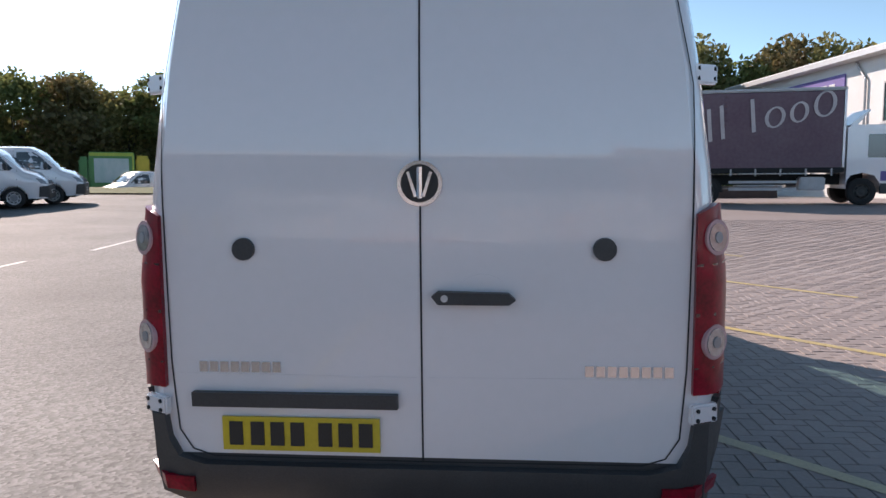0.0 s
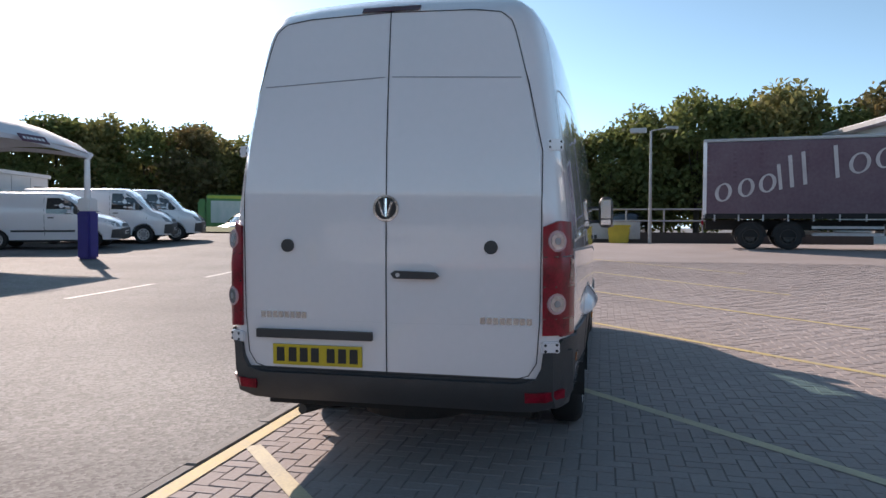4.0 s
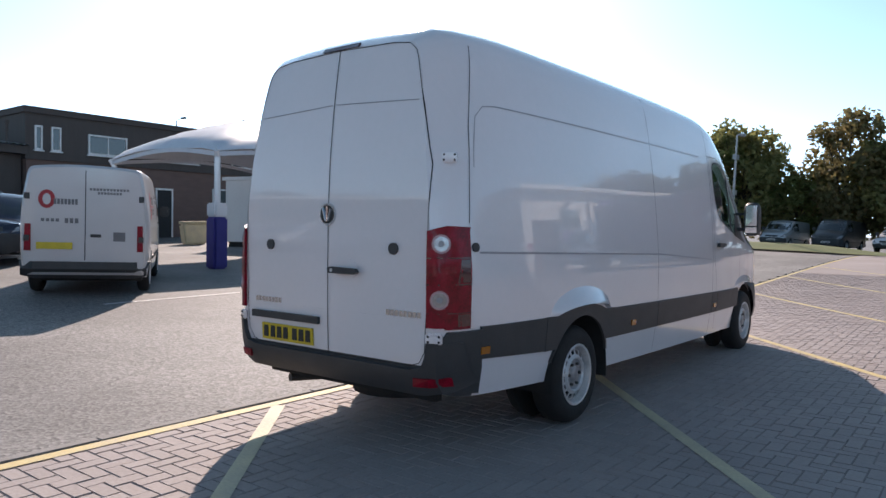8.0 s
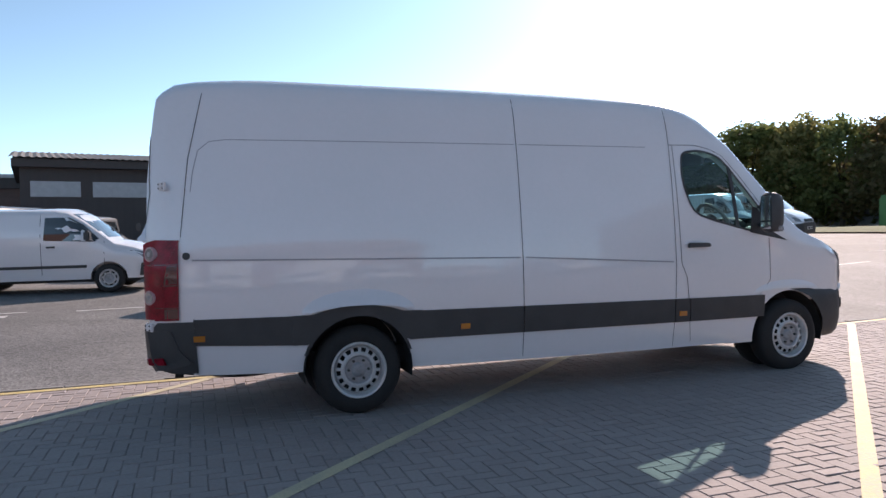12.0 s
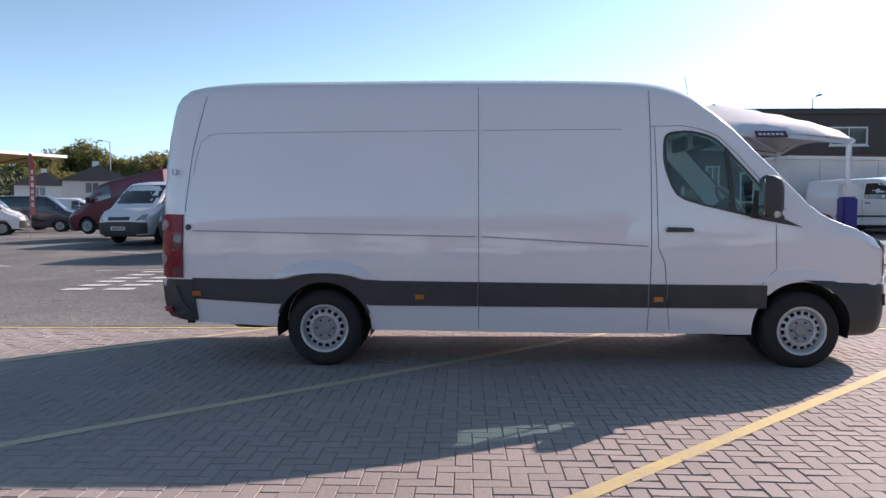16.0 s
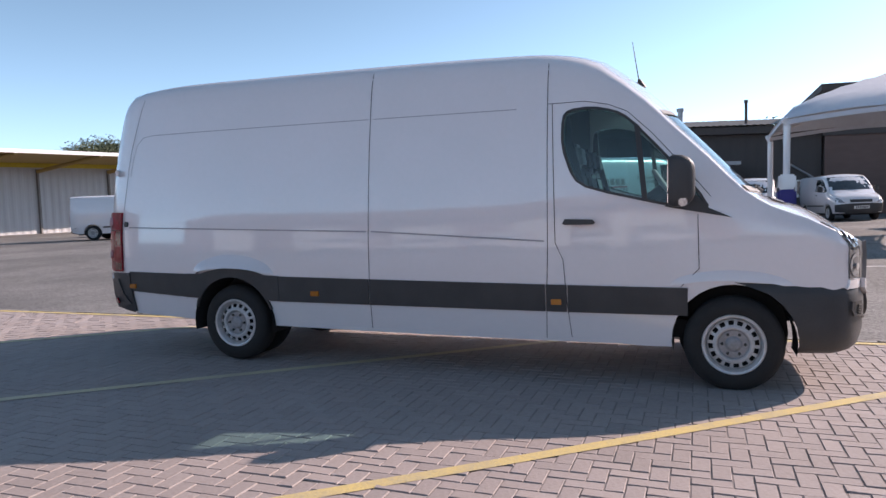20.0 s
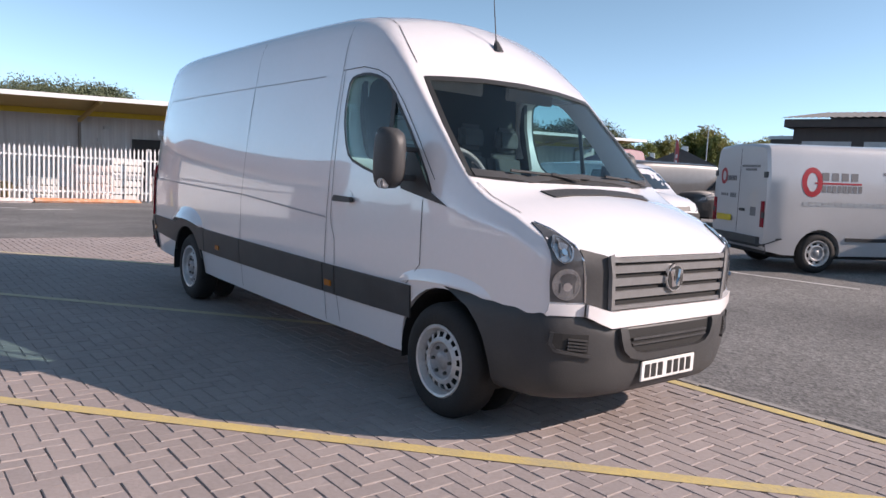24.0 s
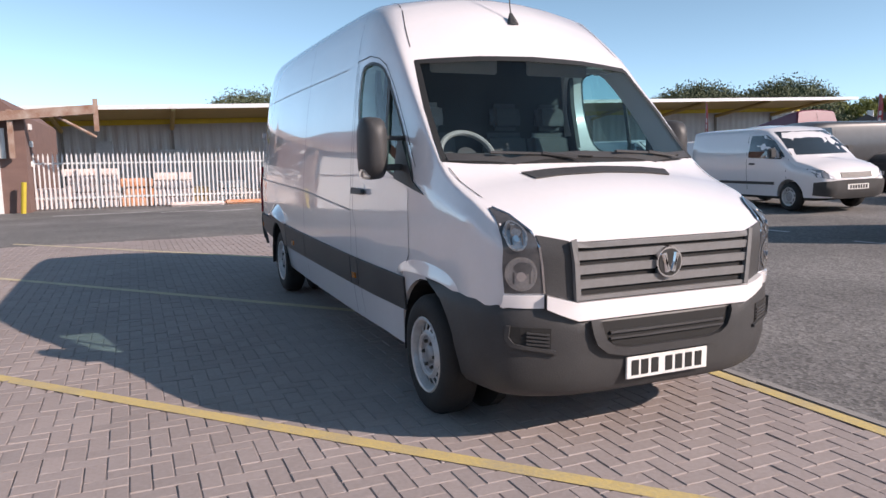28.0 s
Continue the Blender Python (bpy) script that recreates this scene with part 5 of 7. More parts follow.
bars(tskin, -0.64, -0.36, 1.22, 0.05, "-y", 4, GREYINK, transit)
bars(tskin, -0.30, -0.08, 1.20, 0.08, "-y", 3, GREYINK, transit)
part("door_sign", tskin.patch([(0.42, 0.92), (0.60, 0.92), (0.60, 1.07), (0.42, 1.07)], "-y", 0.003, 0.003, 0.3), GREYINK, transit)
part("door_handle", tskin.patch([(0.08, 0.98), (0.24, 0.98), (0.24, 1.03), (0.08, 1.03)], "-y", 0.006, 0.02, 0.3), PLASTIC, transit)
for s in (1, -1):
    for z in (1.62, 0.95):
        p, nrm = tskin.drop(s * 0.84, z, "-y")
        part("door_hinge", boxes((p.x - 0.04, p.x + 0.04, p.y - 0.02, p.y + 0.02, z - 0.05, z + 0.05)), PLASTIC, transit)

vehicle("small_van", "small_van", "small white delivery van with deep black bumper on asphalt", "van", on(-11.65, -4.65, -8), WHITE, group="parked vans")
vehicle("mid_van", "delivery_van", "white delivery van with roof bars and black bumper", "van", on(-18.6, 1.13, -108), WHITE, group="parked vans")
vehicle("suv", "pickup", "dark blue off-road pickup with chrome grille beside parked vans", "pickup", on(-19.3, 5.4, -115), DARKPAINT, True)
vehicle("suv", "pickup", "dusty grey pickup with flared arches in a row of vans", "pickup", on(-21.0, -2.9, -100), GREYPAINT, True)
vehicle("suv", "family_car", "white car seen between parked vans", "car", on(-25.5, 3.2, -110), WHITE, True)
vehicle("small_van", "small_van", "white small van parked beside the white cabin", "van", on(-18.3, 15.5, -65), WHITE, group="parked vans")
vehicle("mid_van", "delivery_van", "white van with black bumper at the end of a row", "van", on(-19.1, 18.5, -65), WHITE, group="parked vans")
vehicle("mid_van", "delivery_van", "white van with black bumper at the end of a row", "van", on(-19.1, 20.5, -65), WHITE, group="parked vans")
vehicle("mid_van", "delivery_van", "white van with plain black bumper in the lower yard", "van", on(-19.0, -6.6, -105), WHITE, group="parked vans")
vehicle("mid_van", "delivery_van", "dark grey van with plain black bumper in the lower yard", "van", on(-18.4, -4.45, -105), GREYPAINT, group="parked vans")
vehicle("small_van", "small_van", "dark red van parked nose down on display ramps", "van", on(-19.4, -7.9, 172, 0.85) @ pose(0, 0, 0, -11, 0, 0), REDPAINT, group="parked vans")
vehicle("mid_van", "people_carrier", "black people carrier in the lower yard", "car", on(-30.0, -23.2, 22), DARKPAINT, True)
vehicle("mid_van", "delivery_van", "white van far down the yard", "van", on(-36.7, -25.1, 22), WHITE, group="parked vans")
vehicle("mid_van", "delivery_van", "white panel van standing by the loading canopy", "van", on(-18.5, -20.9, 25), WHITE, group="parked vans")
vehicle("mid_van", "delivery_van", "white van by the loading canopy", "van", on(-24.7, -23.0, 25), WHITE, group="parked vans")
vehicle("small_van", "small_van", "white van standing in the shade by a dark building", "van", on(-28.3, 5.1, -98), WHITE, group="parked vans")
vehicle("small_van", "small_van", "white van standing in the shade by a dark building", "van", on(-28.3, 8.1, -97), WHITE, group="parked vans")
vehicle("small_van", "small_van", "white van standing in the shade by a dark building", "van", on(-28.0, 10.6, -80), WHITE, group="parked vans")
# beyond the grass verge
for x, y, a, k, p, lab in ((-18.4, 37.6, 150, "small_van", WHITE, "white van half hidden by the verge"), (-15.0, 38.6, 165, "mid_van", WHITE, "white van half hidden by the verge"),
                           (-15.0, 56, 180, "car", DARKPAINT, "dark car under the trees"), (-7.4, 50, 172, "small_van", SILVER, "pale van parked under trees"),
                           (-4.3, 51, 172, "mid_van", GREYPAINT, "grey van parked under trees"), (-0.6, 47, 168, "car", WHITE, "small white car parked by trees"),
                           (3.2, 50, 170, "mid_van", DARKPAINT, "dark van with a white roof rack under trees")):
    vehicle(k, "far_vehicle", lab, "car", on(x, y, a, -0.6 if y < 45 else 0.0), p, k == "car", group="far vehicles")


# ---------- the lorry ----------
CURTAIN = material("purple_curtain", (0.115, 0.06, 0.085), 0.55, spots=(0.17, 0.12, 0.14), scale=0.8, fine=8, amount=0.35)
CURTAINTEXT = material("curtain_lettering", (0.56, 0.52, 0.52), 0.6, spots=(0.38, 0.34, 0.35), scale=1.5, fine=12)
GREYSTEEL = material("galvanised_steel", (0.42, 0.43, 0.44), 0.5, 0.5, scale=5)


CURTAIN_LEVELS = [(1.22 + 2.98 * k / 34, (0.9 if k % 2 else -0.3) * min(1.0, 0.15 + k / 22)) for k in range(35)]


def build_lorry():
    """A three-axle curtain-sided lorry; its own +y is ahead, its right side faces the yard."""
    lorry = thing("lorry", "curtain-sided lorry with faded purple curtain and white cab", "lorry", on(5.15, 27.74, -97))
    L, w = 7.9, 1.25
    c0 = L - 8.9
    part("load_floor", boxes((-w, w, 0, L, 1.20, 1.40)), UNDER, lorry)
    part("roof", boxes((-w - 0.01, w + 0.01, -0.02, L + 0.02, 4.22, 4.34), bevel=0.03), GREYSTEEL, lorry, "pale roof rail")
    part("front_wall", boxes((-w, w, L - 0.08, L, 1.4, 4.22)), WHITE, lorry)
    for s in (1, -1):
        bm = bmesh.new()
        n = 90
        rows = []
        for k in range(n + 1):
            y = 0.12 + (L - 0.22) * k / n
            off = 0.008 * math.sin(k * 1.7) + 0.006 * math.sin(k * 0.61 + 1) + 0.02
            rows.append([bm.verts.new((s * (w - 0.02 + off * f), y, z)) for z, f in CURTAIN_LEVELS])
        for a, b in zip(rows, rows[1:]):
            for i in range(len(CURTAIN_LEVELS) - 1):
                bm.faces.new((a[i], b[i], b[i + 1], a[i + 1]))
        curtain = part("curtain", bm, CURTAIN, lorry, "faded purple curtain with pale lettering", smooth=True)
        # pale plain rings and bars in place of the lettering
        for y0, wd, h, _ in ((0.45, 0.62, 0.72, 0.2), (1.32, 0.60, 0.72, 0.2), (2.1, 0.62, 0.72, 0), (2.85, 0.16, 1.0, 0), (3.25, 0.18, 1.25, 0), (3.72, 0.18, 1.28, 0),
                               (4.85, 0.18, 1.25, 0), (5.3, 0.72, 0.78, 0.22), (6.2, 0.66, 0.76, 0.2), (7.05, 0.78, 0.95, 0.22)):
            yy = y0 * 0.96
            zz = 1.72 + yy * 0.215
            t = bmesh.new()
            if wd > 0.3:
                # a leaning ring with thick flanks
                ring = []
                for q in range(24):
                    a = 2 * math.pi * q / 24
                    ca, sa = math.cos(a), math.sin(a)
                    for f, g in ((0.5, 0.5), (0.5 - 0.13 / wd, 0.5 - 0.06 / h)):
                        dy = wd * (0.5 + f * ca)
                        ring.append(t.verts.new((s * (w + 0.035), yy + dy, zz + dy * 0.2 + h * (0.5 + g * sa))))
                for q in range(24):
                    b = (q + 1) % 24
                    t.faces.new((ring[2 * q], ring[2 * b], ring[2 * b + 1], ring[2 * q + 1]))
            else:
                t.free()
                t = prism([(yy, zz), (yy + wd * 0.75, zz + 0.03), (yy + wd * 0.75 - 0.1, zz + h), (yy - 0.1, zz + h - 0.03)], "x", s * (w + 0.03), s * (w + 0.038))
            part("lettering", t, CURTAINTEXT, curtain)
        for k in range(9):
            part("curtain_buckle", boxes((s * (w + 0.015), s * (w + 0.03), 0.4 + k * 0.88, 0.46 + k * 0.88, 1.1, 1.36)), GREYSTEEL, lorry)
        part("side_rail", boxes((s * (w - 0.06), s * w, 3.9, 6.3, 0.82, 0.92), (s * (w - 0.06), s * w, 3.9, 6.3, 0.55, 0.66)), GREYSTEEL, lorry, "aluminium side guard")
        part("tank", boxes((s * 0.7, s * (w - 0.04), 6.4, 7.3, 0.55, 1.05), bevel=0.05), GREYSTEEL, lorry)
        for y in (1.75, 3.1):
            wheel_parts(0.5, 0.3, 0.29, lorry, (s * 1.06, y, 0.5), 0 if s > 0 else 180, 20, 8, False, DARKRIM)
            part("mudguard", prism([(y + 0.6 * math.cos(a), 0.5 + 0.6 * math.sin(a)) for a in [math.pi * k / 10 for k in range(11)]] + [(y - 0.55, 0.55), (y + 0.55, 0.55)][::1][:0], "x", s * 0.85, s * 1.2), UNDER, lorry)
        wheel_parts(0.5, 0.3, 0.29, lorry, (s * 1.06, 9.55 + c0, 0.5), 0 if s > 0 else 180, 20, 8, False, DARKRIM)
        part("rear_post", boxes((s * (w - 0.1), s * w, 0, 0.12, 1.2, 4.22)), WHITE, lorry, "white rear post")
        part("rear_door", boxes((s * 0.01, s * (w - 0.1), -0.02, 0.04, 1.25, 4.2)), WHITE, lorry, "white rear door")
        part("rear_lamp", boxes((s * 0.85, s * 1.2, -0.05, 0.02, 0.95, 1.12)), REDLENS, lorry)
    part("chassis", boxes((-0.45, 0.45, 0.1, 9.8 + c0, 0.75, 1.15)), UNDER, lorry)
    cab = prism([(a + c0, b) for a, b in ((9.0, 0.6), (9.0, 2.85), (9.15, 2.95), (10.2, 2.95), (10.62, 2.75), (10.85, 1.9), (10.95, 1.0), (10.9, 0.45), (10.2, 0.45), (10.12, 0.85), (9.95, 1.1), (9.55, 1.2), (9.15, 1.1), (9.02, 0.9))], "x", -1.18, 1.18)
    part("cab", cab, WHITE, lorry, "white day cab")
    for s in (1, -1):
        part("cab_window", boxes((s * 1.175, s * 1.19, 9.7 + c0, 10.62 + c0, 1.75, 2.6)), DARKGLASS, lorry)
        part("cab_mirror", boxes((s * 1.25, s * 1.42, 10.75 + c0, 10.85 + c0, 1.7, 2.4), bevel=0.03), PLASTIC, lorry)
        part("cab_step", boxes((s * 1.12, s * 1.2, 10.15 + c0, 10.85 + c0, 0.42, 0.8)), PLASTIC, lorry)
        part("cab_trim", boxes((s * 1.17, s * 1.186, 10.15 + c0, 10.9 + c0, 0.9, 1.25)), LILAC, lorry)
    part("cab_windscreen", boxes((-1.0, 1.0, 10.79 + c0, 10.83 + c0, 1.85, 2.65), m=pose(0, 0, 0, 0, 0, 0)), DARKGLASS, lorry)
    part("wind_deflector", prism([(9.1 + c0, 2.95), (9.75 + c0, 3.52), (9.8 + c0, 3.48), (9.35 + c0, 2.95)], "x", -1.0, 1.0), WHITE, lorry, "white roof wind deflector")
    return lorry


LILAC = material("lilac_paint", (0.17, 0.12, 0.36), 0.5, scale=2)
build_lorry()


# ---------- buildings ----------
BRICK = material("red_brown_brick", (0.19, 0.115, 0.098), 0.85, spots=(0.13, 0.08, 0.07), scale=1.5, fine=30, bump=0.5, stretch=(1, 1, 3))
DARKCLAD = material("dark_brown_cladding", (0.07, 0.056, 0.053), 0.75, spots=(0.09, 0.074, 0.068), scale=1.2, fine=12, stretch=(3, 3, 0.4))
ROOFSHEET = material("grey_roof_sheet", (0.2, 0.19, 0.18), 0.7, spots=(0.13, 0.12, 0.11), scale=1.5)
DARKOPEN = material("dark_opening", (0.03, 0.03, 0.032), 0.8)
FRAMEWHITE = material("white_window_frame", (0.75, 0.75, 0.74), 0.4)
ROOMDARK = material("window_glass", (0.10, 0.12, 0.13), 0.06, coat=0.8)
RENDERWHITE = material("white_render", (0.70, 0.70, 0.69), 0.7, spots=(0.6, 0.59, 0.57), scale=0.7, fine=15)


def window(parent, m, w, h, panes=2, mat=None, pane_mat=None):
    """A window on a wall: m sets its lower left corner, its own x along the wall, y outwards, z up."""
    win = thing("window", "", "")
    win.parent = parent
    win.matrix_basis = m
    fr = boxes((0, w, 0.0, 0.07, 0, 0.08), (0, w, 0.0, 0.07, h - 0.08, h), (0, 0.08, 0, 0.068, 0.08, h - 0.08), (w - 0.08, w, 0, 0.068, 0.08, h - 0.08))
    part("window_frame", fr, mat or FRAMEWHITE, win)
    part("window_sill", boxes((-0.06, w + 0.06, 0.0, 0.12, -0.07, -0.005)), mat or FRAMEWHITE, win)
    for k in range(panes):
        a, b = 0.08 + (w - 0.16) * k / panes, 0.08 + (w - 0.16) * (k + 1) / panes
        part("pane", boxes((a + 0.02, b - 0.02, 0.02, 0.03, 0.1, h - 0.1)), pane_mat or ROOMDARK, win)
        if k:
            part("mullion", boxes((a - 0.025, a + 0.025, 0.01, 0.066, 0.08, h - 0.08)), mat or FRAMEWHITE, win)
    return win


def facing_x(y, x, z):
    """Wall that looks along +x: window frame with its own x along +y."""
    return Matrix.Translation((x, y, z)) @ Matrix(((0, 1, 0, 0), (1, 0, 0, 0), (0, 0, 1, 0), (0, 0, 0, 1)))


# two-storey office block
BX = -32.5
office = thing("office_block", "two-storey dark flat-roofed office with brick ground floor", "building")
part("ground_floor_wall", boxes((-46, BX, 11.4, 28, -0.3, 4.4)), BRICK, office, "red-brown brick wall")
part("upper_wall", boxes((-46, BX + 0.12, 11.3, 28.05, 4.4, 6.55)), DARKCLAD, office, "dark brown cladding")
part("roof_edge", boxes((-46.1, BX + 0.25, 11.2, 28.1, 6.55, 6.78), (-46, BX + 0.28, 11.18, 28.12, 6.78, 6.84)), DARKCLAD, office)
for y, w in ((11.7, 0.35), (12.45, 0.45)):
    window(office, facing_x(y, BX + 0.12, 4.85), w, 1.15, 1)
for y in (14.2, 18.4, 22.6):
    window(office, facing_x(y, BX + 0.12, 4.85), 2.0, 1.0, 2)
for y, w, h in ((16.0, 0.75, 1.6), (21.4, 1.0, 1.4), (25, 1.6, 1.3)):
    window(office, facing_x(y, BX, 2.15), w, h, 2)
part("door", boxes((BX, BX + 0.05, 17.95, 18.8, 0.3, 3.3)), DARKOPEN, office, "dark door")
part("door_frame", boxes((BX, BX + 0.08, 17.86, 17.95, 0.3, 3.3), (BX, BX + 0.08, 18.8, 18.89, 0.3, 3.3), (BX, BX + 0.08, 17.86, 18.89, 3.3, 3.4)), FRAMEWHITE, office)

# long low workshop with a sheet roof
shop = thing("workshop", "long low dark workshop with corrugated roof and flues", "building", pose(BX - 0.3, 11.3, 0, 0, 0, 10.5))
part("wall", boxes((-14, -0.0, -18.4, 0, -0.4, 4.6)), DARKCLAD, shop, "dark brown wall")
part("fascia", boxes((-14.2, 0.5, -18.7, 0, 4.6, 4.95)), DARKCLAD, shop)
rf = bmesh.new()
prev = None
for k in range(121):
    y = -18.8 + 18.8 * k / 120
    dz = 0.05 if k % 2 else 0.0
    row = [rf.verts.new((0.7, y, 4.98 + dz)), rf.verts.new((-7.0, y, 6.0 + dz)), rf.verts.new((-14.5, y, 4.98 + dz))]
    if prev:
        for i in range(2):
            rf.faces.new((prev[i], row[i], row[i + 1], prev[i + 1]))
    prev = row
part("roof", rf, ROOFSHEET, shop, "grey corrugated sheet roof")
part("porch", boxes((0.0, 2.6, -9.8, -4.6, -0.3, 3.0)), DARKCLAD, shop, "flat-roofed dark porch")
part("porch_edge", boxes((-0.05, 2.8, -10.0, -4.4, 3.0, 3.16)), GREYSTEEL, shop)
part("porch_lamp", boxes((2.6, 2.75, -6.0, -5.75, 2.7, 2.95)), WHITE, shop)
for y, h, m, r in ((-6.7, 2.4, GREYSTEEL, 0.13), (-3.6, 0.8, DARKCLAD, 0.07), (-0.9, 0.6, DARKCLAD, 0.07), (-11.0, 0.7, DARKCLAD, 0.07)):
    part("flue", rods(((0.35, y, 3.4 if r > 0.1 else 5.1), (0.35, y, 3.4 + h + (0 if r > 0.1 else 1.9), ), r), ((0.35, y, 3.4 + h + (0 if r > 0.1 else 1.9)), (0.35, y, 3.55 + h + (0 if r > 0.1 else 1.9)), r * 1.4)), m, shop, "steel flue")
cow = boxes(*[(-0.4 + 0.13 * k, -0.32 + 0.13 * k, -10.6 + 0.1 * k, -10.4 + 0.1 * k, 5.3, 5.9) for k in range(3)])
part("roof_vent", cow, GREYSTEEL, shop)
for y in (-3.4, -11.0, 0.0):
    win = window(shop, facing_x(y - 1.2, 0.0, 1.5), 1.6, 0.8, 2)
part("drain_pipe", rods(((0.1, -1.8, 4.5), (0.1, -1.7, 3.2), 0.05), ((0.1, -1.7, 3.2), (0.1, -0.4, 2.4), 0.05)), GREYSTEEL, shop)
for a, b in ((-18.0, -16.0), (-15.5, -12.2)):
    part("roof_light", boxes((0, 0.05, a, b, 3.3, 4.0)), GREYSTEEL, shop, "pale glazed strip")
# a lower flat-roofed block beyond it
blk = thing("store_block", "low flat-roofed brown block beyond the workshop", "building")
part("wall", boxes((-52, -40, -12.8, -1.0, -0.3, 4.3)), BRICK, blk, "brown brick wall")
part("fascia", boxes((-52.2, -39.7, -13.1, -0.9, 4.3, 4.9)), DARKCLAD, blk)
part("roof", boxes((-52.3, -39.6, -13.2, -0.8, 4.9, 5.1)), GREYSTEEL, blk, "pale flat roof edge")
for y in (-11.5, -8.5, -5.5):
    window(blk, facing_x(y, -40, 2.2), 1.8, 1.1, 2)

# white cabin
cabin = thing("portable_cabin", "plain white portable cabin beside the canopy", "building", pose(-18.6, 14.4, gz(-18.5, 16), 0, 0, 14))
part("wall", boxes((-2.1, 0, 0, 6.2, 0.15, 2.55), bevel=0.02), RENDERWHITE, cabin, "white panel wall")
part("roof", boxes((-2.2, 0.08, -0.08, 6.28, 2.55, 2.68)), RENDERWHITE, cabin)
for k in range(1, 5):
    part("panel_joint", boxes((0.0, 0.006, k * 1.24 - 0.01, k * 1.24 + 0.01, 0.2, 2.5)), GREYSTEEL, cabin)
part("vent", boxes((0, 0.03, 5.2, 5.8, 2.05, 2.2), (0, 0.03, 5.2, 5.8, 1.8, 1.95)), GREYINK, cabin)
part("skid", boxes((-2.0, -0.1, 0.1, 0.35, -0.3, 0.15)), UNDER, cabin)
part("skid", boxes((-2.0, -0.1, 5.8, 6.1, -0.3, 0.15)), UNDER, cabin)

# the fabric canopy
FABRIC = material("white_fabric", (0.62, 0.64, 0.68), 0.6, spots=(0.5, 0.52, 0.57), scale=1.0, fine=6, amount=0.3)
BLUE = material("blue_pad", (0.035, 0.03, 0.22), 0.55, scale=3)
BANNER = material("banner_purple", (0.10, 0.03, 0.06), 0.6)
canopy = thing("fabric_canopy", "white tensioned fabric canopy on posts with blue pads", "canopy")
cor = [Vector((-12.0, 7.5, 2.85)), Vector((-12.5, 13.4, 2.9)), Vector((-17.9, 13.7, 2.95)), Vector((-17.4, 7.6, 2.87))]
for v in cor:
    v.z += gz(-14, 10)
apex = Vector((-14.8, 10.4, 4.6))
bm = bmesh.new()
N = 10
ringed = []
for j in range(N + 1):
    f = j / N
    lift = f ** 0.68
    row = []
    for c in range(4):
        a, b = cor[c], cor[(c + 1) % 4]
        for k in range(8):
            e = a.lerp(b, k / 8)
            sag = 0.35 * math.sin(math.pi * k / 8) * (1 - f)
            e = e + (apex - e) * 0.05 * math.sin(math.pi * k / 8)
            p = e.lerp(Vector((apex.x, apex.y, e.z)), f)
            p.z = e.z + sag * 0.5 + (apex.z - e.z) * lift + 0.03 * math.sin(j * 3 + k)
            row.append(bm.verts.new(p))
    ringed.append(row)
for a, b in zip(ringed, ringed[1:]):
    for i in range(32):
        j = (i + 1) % 32
        bm.faces.new((a[i], a[j], b[j], b[i]))
part("canopy_roof", bm, FABRIC, canopy, "white tensioned fabric", smooth=True)
bm = bmesh.new()
val = []
for c in range(4):
    a, b = cor[c], cor[(c + 1) % 4]
    for k in range(8):
        e = a.lerp(b, k / 8)
        e = e + (apex - e) * 0.05 * math.sin(math.pi * k / 8)
        e.z += 0.175 * math.sin(math.pi * k / 8) - (0.0)
        val.append((bm.verts.new(e + Vector((0, 0, -0.02))), bm.verts.new(e - Vector((0, 0, 0.13)))))
for i in range(32):
    j = (i + 1) % 32
    bm.faces.new((val[i][0], val[j][0], val[j][1], val[i][1]))
part("canopy_valance", bm, FABRIC, canopy)
sign = part("canopy_sign", boxes((-0.01, 0.01, -0.42, 0.42, -0.12, 0.12), m=pose(-12.2, 11.05, 3.44, 0, -42, 0)), BANNER, canopy, "dark purple banner of plain bars")
for k in range(6):
    part("banner_bar", boxes((0.01, 0.014, -0.34 + 0.115 * k, -0.26 + 0.115 * k, -0.05, 0.03), m=pose(-12.2, 11.05, 3.44, 0, -42, 0)), RENDERWHITE, sign)
for k, v in enumerate(cor):
    g = gz(v.x, v.y)
    inn = v + (apex - v) * 0.03
    part("post", rods(((inn.x, inn.y, g), (inn.x, inn.y, v.z - 0.15), 0.08), ((inn.x, inn.y, v.z - 0.15), (v.x, v.y, v.z + 0.02), 0.07), n=12), WHITE, canopy, "white canopy post")
    if k < 2:
        part("post_pad", boxes((inn.x - 0.2, inn.x + 0.2, inn.y - 0.2, inn.y + 0.2, g, g + 1.3), bevel=0.05), BLUE, canopy, "dark blue foam pad")
        part("post_collar", boxes((inn.x - 0.19, inn.x + 0.19, inn.y - 0.19, inn.y + 0.19, g + 1.3, g + 1.65), bevel=0.04), WHITE, canopy, "white foam pad")
    mid = apex.lerp(v, 0.5)
    part("canopy_arm", rods((v, (apex.x, apex.y, apex.z - 0.35), 0.04)), WHITE, canopy)

